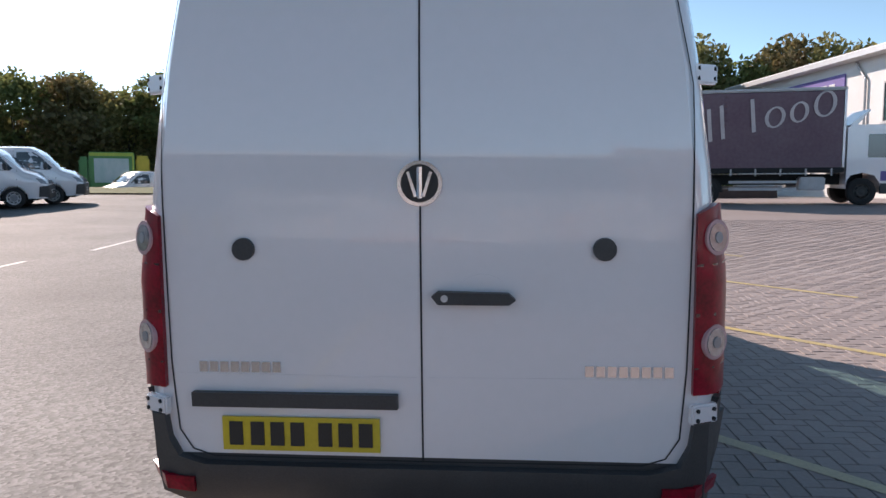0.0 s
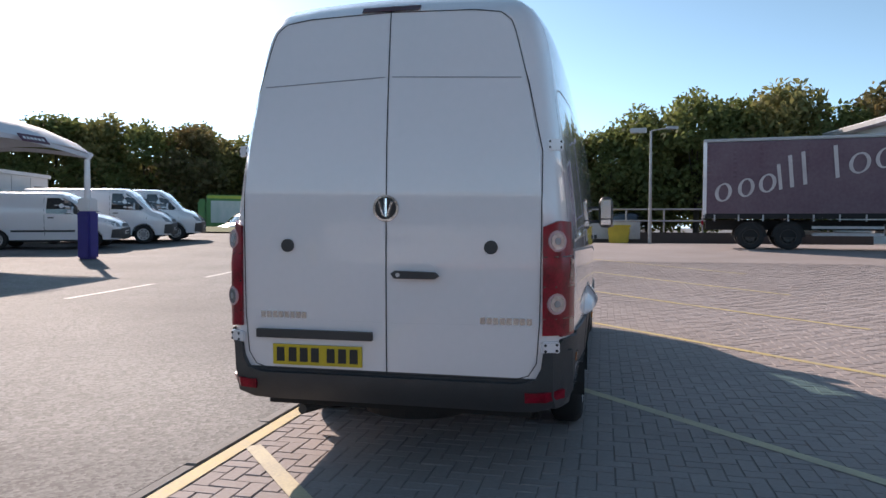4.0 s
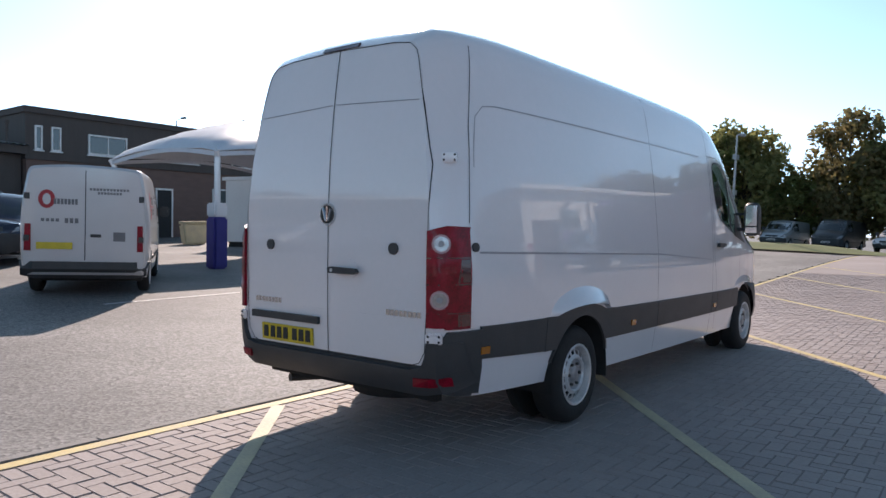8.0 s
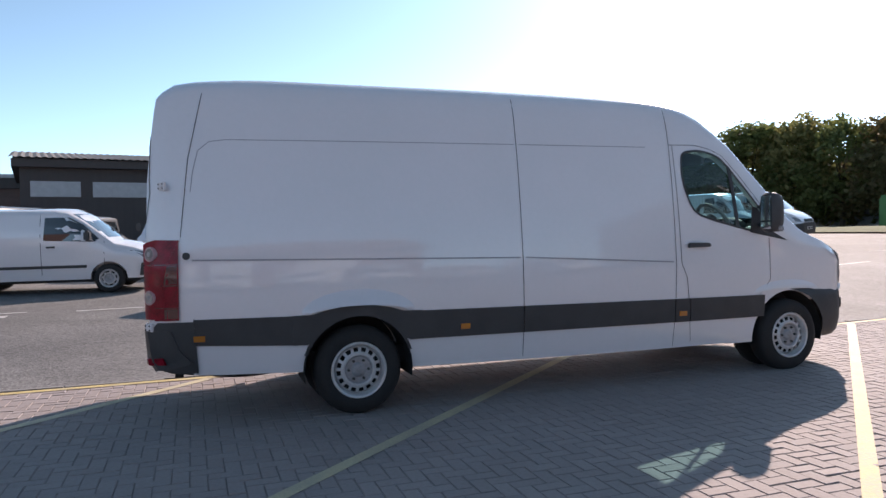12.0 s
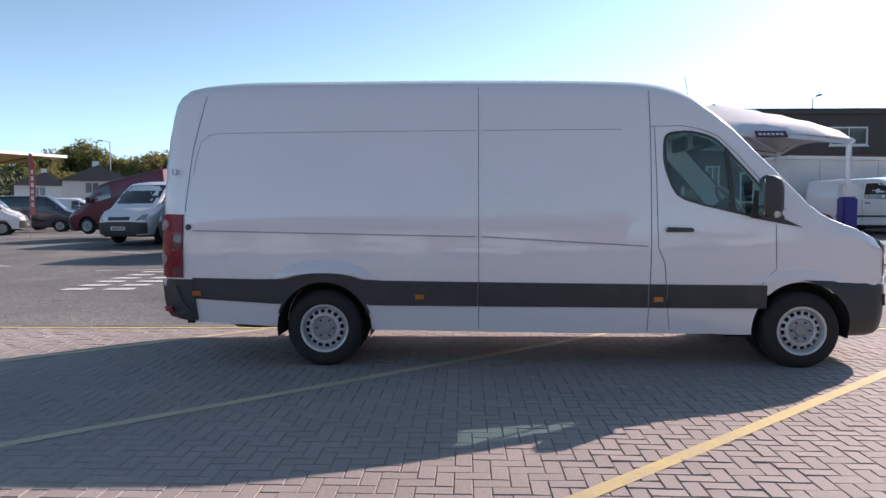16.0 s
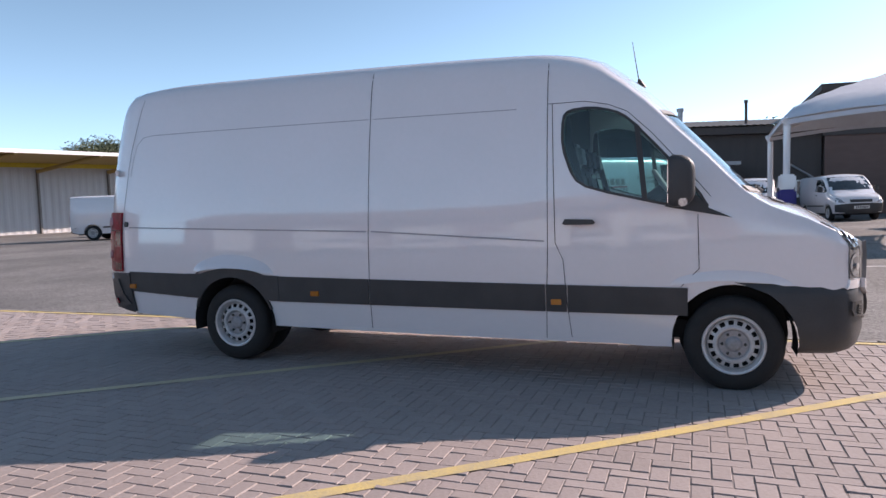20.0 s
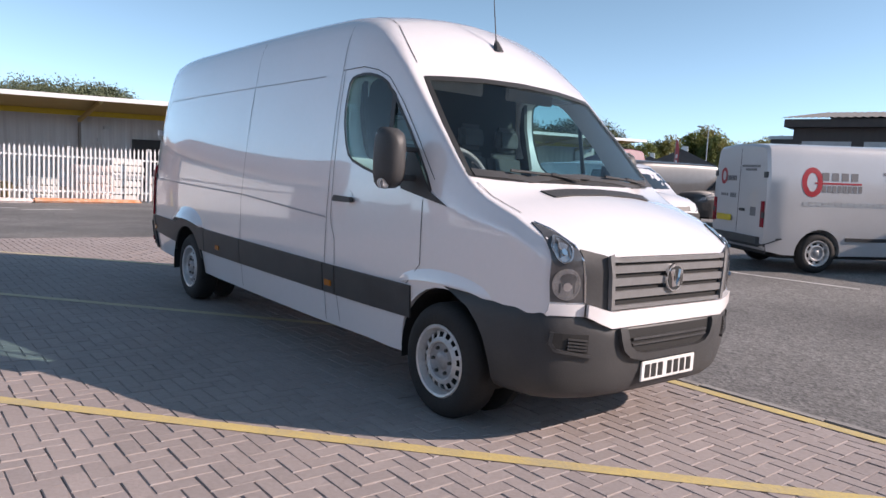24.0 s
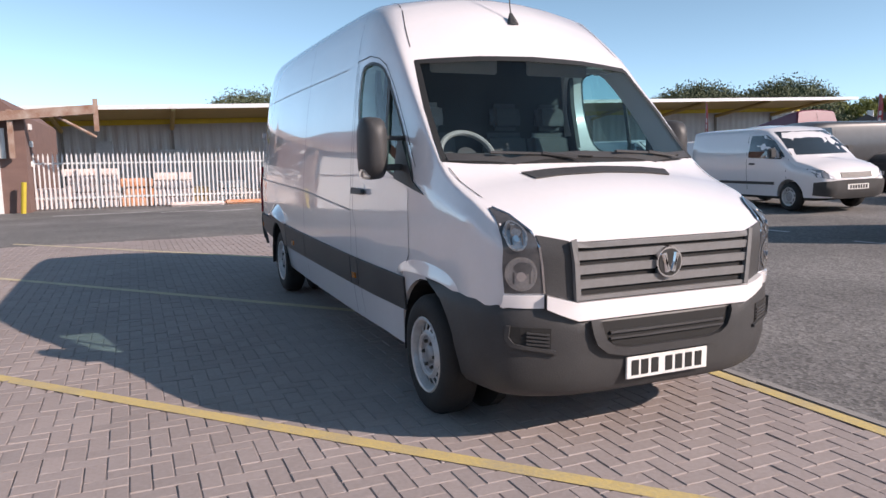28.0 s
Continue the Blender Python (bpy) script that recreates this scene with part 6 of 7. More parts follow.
# display ramps
for x, y in ((-17.2, 3.4), (-17.2, 4.8)):
    r = thing("display_ramp", "white tubular steel display ramp standing on asphalt", "ramp", on(x, y, 40), "display ramps")
    for s in (-0.22, 0.22):
        part("rail", rods(((s, 0, 0.1), (s, 3.0, 1.25), 0.03), ((s, 0, 0.05), (s, 3.0, 0.05), 0.025)), WHITE, r)
        for k in range(5):
            yy = 0.7 + k * 0.57
            part("strut", rods(((s, yy, 0.05), (s, yy + 0.2, 0.1 + (yy + 0.2) * 0.383), 0.018)), WHITE, r)
    for k in range(7):
        part("rung", rods(((-0.22, 0.2 + k * 0.45, 0.16 + k * 0.17), (0.22, 0.2 + k * 0.45, 0.16 + k * 0.17), 0.02)), WHITE, r)
    for s in (-0.22, 0.22):
        part("leg", rods(((s, 3.0, 0.0), (s, 3.0, 1.25), 0.03)), WHITE, r)

# white building with lilac signs
GREENGLASS = material("green_glass", (0.06, 0.12, 0.12), 0.05, coat=0.8)
sb = thing("showroom", "white workshop building with lilac signs and roller doors", "building", pose(19.1, 25.75, 0, 0, 0, 8.0))
part("wall", boxes((0, 22, 0, 1.2, 0.0, 7.3), (0, 22, 5.0, 15.4, 0.0, 7.3), (0, 22, 1.2, 5.0, 5.0, 7.3), (0, 22, 15.4, 34, 0.0, 7.3)), RENDERWHITE, sb, "white wall")
# near-black sheet stands in for the unlit inside of the open doorway
part("roller_door", boxes((0.35, 0.5, 1.2, 5.0, 0, 5.0)), DARKOPEN, sb, "open dark doorway")
part("roof", prism([(-0.7, 7.3), (-0.7, 7.62), (12, 9.0), (22.5, 7.6), (22.5, 7.3)], "y", -0.5, 34.5), RENDERWHITE, sb, "white roof with deep eaves")
part("gutter", boxes((-0.75, -0.7, -0.5, 34.5, 7.3, 7.55)), GREYSTEEL, sb)
part("drain_pipe", rods(((-0.1, 8.9, 0.5), (-0.1, 8.9, 6.3), 0.06), ((-0.1, 8.9, 6.3), (-0.1, 9.7, 7.2), 0.06)), GREYSTEEL, sb)
part("floodlight", boxes((-0.6, -0.1, 5.8, 6.3, 6.2, 6.45), bevel=0.03), GREYSTEEL, sb, "grey floodlight")
for z in (4.1, 1.0):
    w = window(sb, Matrix.Translation((-0.02, 7.6, z)) @ Matrix(((0, -1, 0, 0), (-1, 0, 0, 0), (0, 0, 1, 0), (0, 0, 0, 1))), 2.6, 1.9, 2, GREYSTEEL, GREENGLASS)
part("sign_panel", boxes((-0.06, 0, 5.0, 7.8, 2.95, 4.0)), LILAC, sb, "plain lilac panel")
part("sign_panel", boxes((-0.08, 0, 10.6, 18.6, 5.2, 6.8)), LILAC, sb, "lilac sign with pale bars")
for k in range(7):
    part("sign_bars", boxes((-0.1, -0.08, 11.4 + k * 0.7, 11.9 + k * 0.7, 5.9, 6.4)), RENDERWHITE, sb)
part("safety_post", rods(((-0.6, 1.0, 0.3), (-0.6, 1.0, 2.0), 0.12)), AMBER, sb, "yellow and black safety post")
part("notice", boxes((-0.05, 0, 1.3 - 0.9, 1.3 - 0.3, 2.3, 3.0)), RED, sb)

# loading warehouse behind
CLADGREY = material("grey_sheet_cladding", (0.44, 0.44, 0.45), 0.6, spots=(0.36, 0.36, 0.37), scale=1, fine=20, stretch=(6, 6, 0.3))
SOFFIT = material("ochre_soffit", (0.36, 0.25, 0.09), 0.8, spots=(0.3, 0.22, 0.08), scale=1)
YELLOWSTEEL = material("yellow_steel", (0.55, 0.42, 0.04), 0.6, scale=3)
RUST = material("rusty_steel", (0.22, 0.10, 0.06), 0.8, spots=(0.4, 0.33, 0.28), scale=3, amount=0.5)
WY, WX0, WX1 = -6.0, -44.8, 22.0
wh = thing("warehouse", "grey sheet-clad warehouse with a deep loading canopy", "building", pose(-5.9, -31.2, -0.03, 0, 1.55, -1.5))
rib = bmesh.new()
prev = None
for k in range(447):
    x = WX0 + 0.15 * k
    d = 0.04 if (k // 2) % 2 else 0.0
    row = (rib.verts.new((x, WY + d, -2.0)), rib.verts.new((x, WY + d, 4.1)))
    if prev:
        rib.faces.new((prev[0], row[0], row[1], prev[1]))
    prev = row
part("wall", rib, CLADGREY, wh, "grey ribbed sheet wall")
part("end_wall", boxes((WX0, WX1, WY - 24, WY - 0.05, -2.0, 4.1)), CLADGREY, wh)
part("canopy_roof", prism([(0, 4.40), (0, 4.52), (-12, 4.95), (-18, 5.1), (-30, 4.6), (-30, 4.1), (WY, 4.08)], "x", WX0, WX1), SOFFIT, wh, "ochre canopy underside")
part("canopy_edge", boxes((WX0 - 0.05, WX1 + 0.05, -0.02, 0.07, 4.36, 4.58)), FRAMEWHITE, wh, "white fascia edge")
part("roof_sheet", prism([(-0.03, 4.53), (-0.03, 4.57), (-12, 5.0), (-18, 5.14), (-30, 4.65), (-30, 4.61), (-18, 5.11), (-12, 4.96)], "x", WX0, WX1), ROOFSHEET, wh)
part("canopy_beam", boxes((WX0, WX1, WY + 0.3, WY + 0.55, 3.8, 4.09)), YELLOWSTEEL, wh, "yellow painted beam")
for k in range(-7, 4):
    part("canopy_bracket", rods(((k * 6.0, WY + 0.15, 3.55), (k * 6.0, -0.15, 4.36), 0.13)), SOFFIT, wh)
    part("post", boxes((k * 6.0 - 0.07, k * 6.0 + 0.07, WY + 0.05, WY + 0.2, -1.5, 3.7)), ROOFSHEET, wh)
# dark panel on the wall, coloured for the shade inside a doorway
part("doorway", boxes((-6.4, -2.9, WY + 0.05, WY + 0.2, -1.5, 2.6)), DARKOPEN, wh, "dark open doorway")
part("wall_panel", boxes((9.35, 10.25, WY + 0.05, WY + 0.35, 1.95, 2.9)), GREYSTEEL, wh, "pale wall panel")
part("wall_panel", boxes((5.4, 7.3, WY + 0.05, WY + 0.2, 0.9, 2.3)), GREYSTEEL, wh, "pale wall panel")
part("wall_lamp", boxes((-1.7, -1.3, WY + 0.05, WY + 0.3, 3.1, 3.3)), GREYSTEEL, wh)
part("alarm_box", boxes((-1.1, -0.95, WY + 0.05, WY + 0.2, 2.4, 2.55)), GREYSTEEL, wh)

# palisade fence
PALE = material("galvanised_pale", (0.72, 0.72, 0.72), 0.5, 0.1, spots=(0.6, 0.6, 0.6), scale=4)
fence = thing("palisade_fence", "tall white steel palisade fence along the yard's edge", "fence")
FY = -19.6
pale = boxes((-0.027, 0.027, -0.012, 0.012, 0.1, 2.0))
tip = [pale.verts.new(c) for c in ((-0.027, 0, 2.0), (0.027, 0, 2.0), (0, 0, 2.1))]
pale.faces.new(tip)
pm = mesh_of("pale", pale, PALE)
k = 0
x = 6.4
while x > -8.2:
    o = new("pale", pm)
    o.parent = fence
    o.location = (x, FY, gz(x, FY) - 0.05)
    x -= 0.152
for z in (0.4, 1.65):
    part("fence_rail", boxes((-8.2, 6.5, FY - 0.06, FY - 0.02, gz(0, FY) + z, gz(0, FY) + z + 0.06)), PALE, fence)
for x in (6.4, 3.6, 0.8, -2.0, -4.8, -7.6):
    part("fence_post", boxes((x - 0.05, x + 0.05, FY - 0.14, FY - 0.06, gz(x, FY) - 0.2, gz(x, FY) + 2.05)), GREYSTEEL, fence)

# stacks behind the fence
PACK = [material("red_white_stack", (0.62, 0.42, 0.38), 0.7, spots=(0.8, 0.75, 0.72), scale=9, amount=0.6), material("orange_barrier", (0.65, 0.2, 0.06), 0.6, spots=(0.7, 0.6, 0.5), scale=6), material("pale_bags", (0.7, 0.7, 0.68), 0.7, scale=5), material("timber_pallet", (0.35, 0.26, 0.15), 0.8, scale=4)]
rnd = random.Random(4)
for k, (x, w, h, m) in enumerate(((5.4, 1.5, 0.8, 0), (3.9, 1.9, 1.5, 0), (2.3, 1.2, 1.1, 1), (1.0, 1.6, 1.3, 0), (0.2, 1.2, 0.7, 3), (-1.3, 1.1, 0.9, 2), (-3.0, 1.4, 1.4, 0), (-4.2, 1.3, 1.7, 2), (-5.4, 1.2, 1.0, 0), (-6.4, 1.4, 0.8, 2))):
    y = FY - 1.0 - rnd.random() * 0.8
    st = thing("stacked_goods", "stacked pale crates and bags behind the fence" if m != 1 else "orange plastic barriers stacked behind the fence", "stack", pose(x, y, gz(x, y)), "stacked goods")
    n = max(2, int(h / 0.28))
    for i in range(n):
        part("crate", boxes((-w / 2 + rnd.uniform(-0.05, 0.05), w / 2 + rnd.uniform(-0.15, 0.05), -0.4, 0.4, i * h / n + 0.01, (i + 1) * h / n - 0.02), bevel=0.03), PACK[m], st)
for x, w in ((-2.6, 1.8), (0.2, 1.0)):
    bm = boxes((x - w, x + w, FY + 0.1, FY + 0.5, gz(x, FY) + 0.01, gz(x, FY) + 0.16), bevel=0.05)
    tagged(part("fallen_barrier", bm, PACK[1] if w > 1.5 else PACK[0]), "fallen orange and white plastic barrier at the fence foot", "barrier")
for x in (-8.6, -9.6):
    bm = rods(((x, FY + 0.2, gz(x, FY) - 0.05), (x, FY + 0.2, gz(x, FY) + 1.1), 0.08))
    tagged(part("bollard", bm, YELLOWSTEEL), "yellow steel bollard by the warehouse gate", "bollard", "yellow bollards")

# old brick store with a rusty gantry
store = thing("brick_store", "old brown brick store with white doors and rusty gantry", "building")
part("wall", prism([(5.7, -0.6), (5.7, 3.0), (6.6, 3.75), (16, 3.95), (16, -0.6)], "y", -30, -18.4), BRICK, store, "brown brick wall")
part("door", boxes((6.5, 12.5, -18.4, -18.34, -0.5, 1.5), (6.3, 12.5, -18.4, -18.3, 1.6, 2.6)), RENDERWHITE, store, "white panelled door")
for z in (1.3, 2.0, 2.6):
    part("vent_brick", boxes((5.64, 5.7, -20.0, -19.4, z, z + 0.2)), RENDERWHITE, store)
part("gantry_beam", prism([(3.5, 3.1), (3.5, 3.4), (14, 2.4), (14, 2.1)], "y", -18.3, -17.9), RUST, store, "rusty gantry beam")
part("gantry_post", boxes((3.4, 3.55, -18.25, -18.0, 2.5, 3.6)), RUST, store)
part("gantry_post", boxes((6.0, 6.15, -18.25, -18.0, 1.6, 3.2)), RUST, store)
part("gantry_brace", rods(((4.7, -18.1, 3.0), (3.5, -18.1, 2.3), 0.05)), RUST, store)
tagged(part("bollard", rods(((5.9, -18.0, -0.4), (5.8, -18.0, 0.8), 0.08)), YELLOWSTEEL), "yellow steel bollard by a brick store", "bollard", "yellow bollards")

# houses beyond the yard
SLATE = material("dark_slate", (0.085, 0.078, 0.08), 0.8, spots=(0.12, 0.11, 0.11), scale=1.2, fine=8)
for x, y, w, t in ((-74.0, -46.0, 5.0, 32), (-61.6, -33.3, 6.0, 30)):
    h = thing("house", "distant white house with a dark pitched roof", "house", on(x, y, t, 1.5), "distant houses")
    part("wall", boxes((-w / 2, w / 2, -3, 3, -2.5, 2.5)), RENDERWHITE, h)
    part("roof", prism([(-3.3, 2.5), (0, 4.0), (3.3, 2.5)], "x", -w / 2 - 0.3, w / 2 + 0.3), SLATE, h, "dark slate roof")
    window(h, facing_x(-1.2, w / 2, 1.3), 1.3, 1.1, 2)
    part("chimney", boxes((-2.0, -1.4, -0.3, 0.3, 3.4, 4.6)), RENDERWHITE, h, "pale chimney")

# flags, lamp posts and small yard things
for x, y, lean in ((-24.4, -9.6, 4), (-20.3, -14.4, 3)):
    fl = thing("feather_flag", "tall red and white feather flag on a pole", "flag", on(x, y, 60) @ pose(0, 0, 0, 0, lean, 0) @ Matrix.Scale(0.8, 4), "feather flags")
    part("pole", rods(((0, 0, 0), (0, 0, 4.2), 0.02)), GREYSTEEL, fl)
    pts = [(0.0, 1.2), (0.45, 1.25), (0.52, 2.6), (0.45, 3.7), (0.25, 4.15), (0.0, 4.25)]
    part("banner", prism(pts, "y", -0.006, 0.006), RED, fl, "red banner")
    part("banner_bars", boxes(*[(0.12, 0.36, -0.009, 0.009, 1.6 + k * 0.32, 1.82 + k * 0.32) for k in range(6)]), RENDERWHITE, fl)
for x, y, h, t in ((-72.5, -37.4, 8.9, -63), (3.4, 33.5, 5.6, 0), (-8.0, 37, 6.0, 90), (-50, 30, 9, 0)):
    lp = thing("lamp_post", "tall galvanised lamp post with a slim head", "lamp post", on(x, y, t), "lamp posts")
    part("column", rods(((0, 0, -0.2), (0, 0, h), 0.09, 0.05)), GREYSTEEL, lp)
    part("arm", rods(((0, 0, h), (0.9, 0, h + 0.15), 0.03)), GREYSTEEL, lp)
    part("lamp_head", boxes((0.7, 1.3, -0.12, 0.12, h + 0.05, h + 0.2), bevel=0.03), GREYSTEEL, lp)
    if y == 37:
        part("camera_box", boxes((-0.25, 0.25, -0.1, 0.1, h - 1.3, h - 1.05)), GREYSTEEL, lp)
        part("camera_box", boxes((-0.2, 0.2, -0.1, 0.1, h - 3.2, h - 2.95)), GREYSTEEL, lp)
    if y == 33.5:
        part("lamp_head", boxes((-1.0, -0.2, -0.12, 0.12, h - 0.1, h + 0.15), bevel=0.03), GREYSTEEL, lp)

# low wall and railing at the yard's far edge
rw = thing("railing", "galvanised tube railing on a low dark wall", "railing")
part("low_wall", boxes((0.2, 14, 35.0, 35.3, -0.5, gz(5, 35) + 0.55)), DARKCLAD, rw)
part("board", boxes((0.2, 3.0, 34.9, 34.98, gz(5, 35) + 0.2, gz(5, 35) + 1.1)), GREYSTEEL, rw)
for z in (1.15, 1.75):
    part("rail", rods(((0.3, 35.15, gz(5, 35) + z), (14, 35.15, gz(5, 35) + z), 0.04)), GREYSTEEL, rw)
for x in (0.4, 2.3, 4.2, 6.1, 8.0, 10, 12, 14):
    part("post", rods(((x, 35.15, gz(5, 35) + 0.4), (x, 35.15, gz(5, 35) + 1.77), 0.04)), GREYSTEEL, rw)
bin_ = thing("grit_bin", "yellow plastic grit bin before a low wall", "grit bin", on(1.9, 34.0, 0))
gb = boxes((-0.55, 0.55, -0.4, 0.4, 0, 0.8), bevel=0.05)
for v in gb.verts:
    v.co.x *= 0.85 + 0.2 * v.co.z
part("tub", gb, YELLOWSTEEL, bin_)
part("lid", boxes((-0.62, 0.62, -0.46, 0.46, 0.8, 0.92), bevel=0.05), YELLOWSTEEL, bin_)

bin_ = thing("grit_bin", "faded yellow plastic bin beside the office door", "grit bin", on(-23.7, 14.5, 70))
gb = boxes((-0.5, 0.5, -0.4, 0.4, 0, 0.85), bevel=0.06)
for v in gb.verts:
    v.co.x *= 0.85 + 0.2 * v.co.z
part("tub", gb, PALEYELLOW, bin_)
part("lid", boxes((-0.58, 0.58, -0.46, 0.46, 0.86, 0.98), bevel=0.06), PALEYELLOW, bin_)

# recycling container and far roofs over the verge
GREEN = material("green_paint", (0.04, 0.22, 0.05), 0.45, scale=2)
LIME = material("lime_paint", (0.35, 0.45, 0.04), 0.45)
rc = thing("recycling_lorry", "green and yellow refuse lorry with a pale side panel", "lorry", on(-24.5, 39.3, -62, -0.6))
rc.scale = (1, 0.46, 0.95)
part("body", boxes((-1.2, 1.2, 0, 5.4, 0.7, 3.2), bevel=0.05), GREEN, rc)
part("cab", boxes((-1.2, 1.2, 5.5, 7.2, 0.7, 3.0), bevel=0.2), YELLOWSTEEL, rc, "yellow cab")
part("tail", boxes((-1.15, 1.15, -1.2, 0, 0.6, 2.9), bevel=0.2), GREEN, rc)
part("side_panel", boxes((1.2, 1.23, 0.6, 4.7, 1.3, 2.8)), PALEPANEL := material("pale_picture_panel", (0.55, 0.6, 0.58), 0.5, spots=(0.3, 0.45, 0.42), scale=0.8, amount=0.5), rc, "pale printed side panel")
part("edge", boxes((1.2, 1.25, 0.1, 5.3, 2.95, 3.15), (1.2, 1.25, 0.1, 5.3, 0.75, 0.95), (1.2, 1.25, 5.1, 5.3, 0.75, 3.15)), LIME, rc)
for y in (0.8, 2.2, 6.4):
    wheel_parts(0.48, 0.3, 0.28, rc, (1.0, y, 0.48), 0, 18, 8, False)
hut = thing("distant_shed", "long low shed with a white roof beyond the verge", "building", on(-34, 52, -60))
part("wall", boxes((-4, 4, -9, 9, 0, 3.2)), GREYSTEEL, hut)
part("roof", boxes((-4.4, 4.4, -9.5, 9.5, 3.2, 3.6)), RENDERWHITE, hut)
verge = part("grass_verge", sheet(bmesh.new(), stops((-45, 0.0, 40)), stops((31.2, 33, 4), (33, 44, 8)), 0.0, lambda x, y: 0.35 * math.exp(-((y - 34) / 2.2) ** 2) * min(1, max(0, (-x - 0.0) / 3)) + 0.012), GRASS, smooth=True)
tagged(verge, "low grass verge at the edge of the yard", "grass", kind="structure")

# reflections need the far side of the yard: a plain brick building and parked vans
TERRACOTTA = material("terracotta_brick", (0.27, 0.14, 0.11), 0.85, spots=(0.2, 0.12, 0.1), scale=1.0, fine=25)
fs = thing("unit_building", "long low red-brown brick unit across the yard", "building")
part("wall", boxes((34, 44, -30, 12, -0.6, 4.6)), TERRACOTTA, fs, "red-brown brick wall")
part("roof", prism([(33.4, 4.6), (33.4, 4.75), (39, 6.6), (44.6, 4.75), (44.6, 4.6)], "y", -30.4, 12.4), TERRACOTTA, fs, "low brown roof")
for k in range(5):
    part("roller_door", boxes((33.9, 33.99, -26 + k * 7.4, -22 + k * 7.4, -0.3, 3.6)), RENDERWHITE, fs)
for k, y in enumerate((-8.5, -4.6, -1.2, 2.6, 6.1, 10.2, 14.0)):
    vehicle(("mid_van", "small_van")[k % 2], "parked_van", "white van parked across the yard", "van", on(24.5, y, 82 + 3 * (k % 3)), WHITE, group="vans across the yard")


# ---------- trees ----------
BARK = material("bark", (0.07, 0.055, 0.04), 0.9, scale=6, bump=0.6)
LEAF = [material("leaf_green", (0.14, 0.18, 0.06), 0.7, spots=(0.21, 0.22, 0.075), scale=0.6, fine=3, amount=0.5, per_object=0.25),
        material("leaf_olive", (0.19, 0.20, 0.075), 0.7, spots=(0.28, 0.24, 0.09), scale=0.6, fine=3, amount=0.5, per_object=0.25),
        material("leaf_brown", (0.21, 0.15, 0.07), 0.7, spots=(0.15, 0.15, 0.06), scale=0.6, fine=3, amount=0.5, per_object=0.25)]


for lm in LEAF:
    # thin leaves let part of the light through
    ln, ll = lm.node_tree.nodes, lm.node_tree.links
    base = ln["Principled BSDF"]
    thin, blend = ln.new("ShaderNodeBsdfTranslucent"), ln.new("ShaderNodeMixShader")
    blend.inputs[0].default_value = 0.5
    ll.new(base.inputs["Base Color"].links[0].from_socket, thin.inputs[0])
    ll.new(base.outputs[0], blend.inputs[1])
    ll.new(thin.outputs[0], blend.inputs[2])
    ll.new(blend.outputs[0], ln["Material Output"].inputs[0])


def leaves(bm, c, r, n, size, rnd):
    for _ in range(n):
        d = Vector((rnd.gauss(0, 1), rnd.gauss(0, 1), rnd.gauss(0, 0.8))).normalized() * r * rnd.uniform(0.55, 1.08)
        p = c + d
        u = Vector((rnd.gauss(0, 1), rnd.gauss(0, 1), rnd.gauss(0, 1))).normalized()
        v = u.cross(Vector((rnd.gauss(0, 1), rnd.gauss(0, 1), rnd.gauss(0, 1)))).normalized()
        s = size * rnd.uniform(0.6, 1.3)
        bm.faces.new([bm.verts.new(p + u * s * a + v * s * b) for a, b in ((-1, 0), (-0.3, -0.55), (1, 0), (-0.3, 0.55))])


def crown_data(seed, h, w, mat, clumps=60, n=110):
    rnd = random.Random(seed)
    trunk = bmesh.new()
    rod(trunk, (0, 0, -0.3), (0.1, 0, h * 0.45), 0.22, 0.13, 8)
    bm = bmesh.new()
    for k in range(clumps):
        a, t = rnd.uniform(0, 2 * math.pi), rnd.random()
        z = h * (0.16 + 0.78 * t)
        rr = w * (0.30 + 0.75 * math.sin(math.pi * min(1, 0.22 + 0.78 * t)) ** 0.7) * math.sqrt(rnd.uniform(0.15, 1)) * 0.85
        c = Vector((rr * math.cos(a), rr * math.sin(a), z))
        if k % 3 == 0:
            rod(trunk, (0.05, 0, h * rnd.uniform(0.2, 0.45)), c, 0.07, 0.02, 5)
        leaves(bm, c, w * rnd.uniform(0.2, 0.36), n, 0.21, rnd)
    return mesh_of("trunk", trunk, BARK, True), mesh_of("crown", bm, mat)


TREES = [crown_data(11, 9.5, 3.4, LEAF[0]), crown_data(12, 8.6, 3.6, LEAF[1]), crown_data(13, 9.0, 3.2, LEAF[2]), crown_data(14, 11.0, 3.6, LEAF[0]), crown_data(15, 7.0, 3.0, LEAF[1])]


def tree(x, y, kind, scale=1.0, wide=1.0, up=0.0):
    t = thing("tree", ("broad dark green tree at the yard's edge", "olive green tree at the yard's edge", "tree with browning autumn leaves", "tall dark green tree", "low olive green tree")[kind], "tree",
              Matrix.Translation((x, y, gz(x, y) + up)) @ pose(0, 0, 0, 0, 0, (x * 37 + y * 91) % 360), "trees round the yard")
    t.scale = (scale * wide, scale * wide, scale)
    for name, me in zip(("trunk", "crown"), TREES[kind]):
        o = new(name, me)
        o.parent = t
    return t


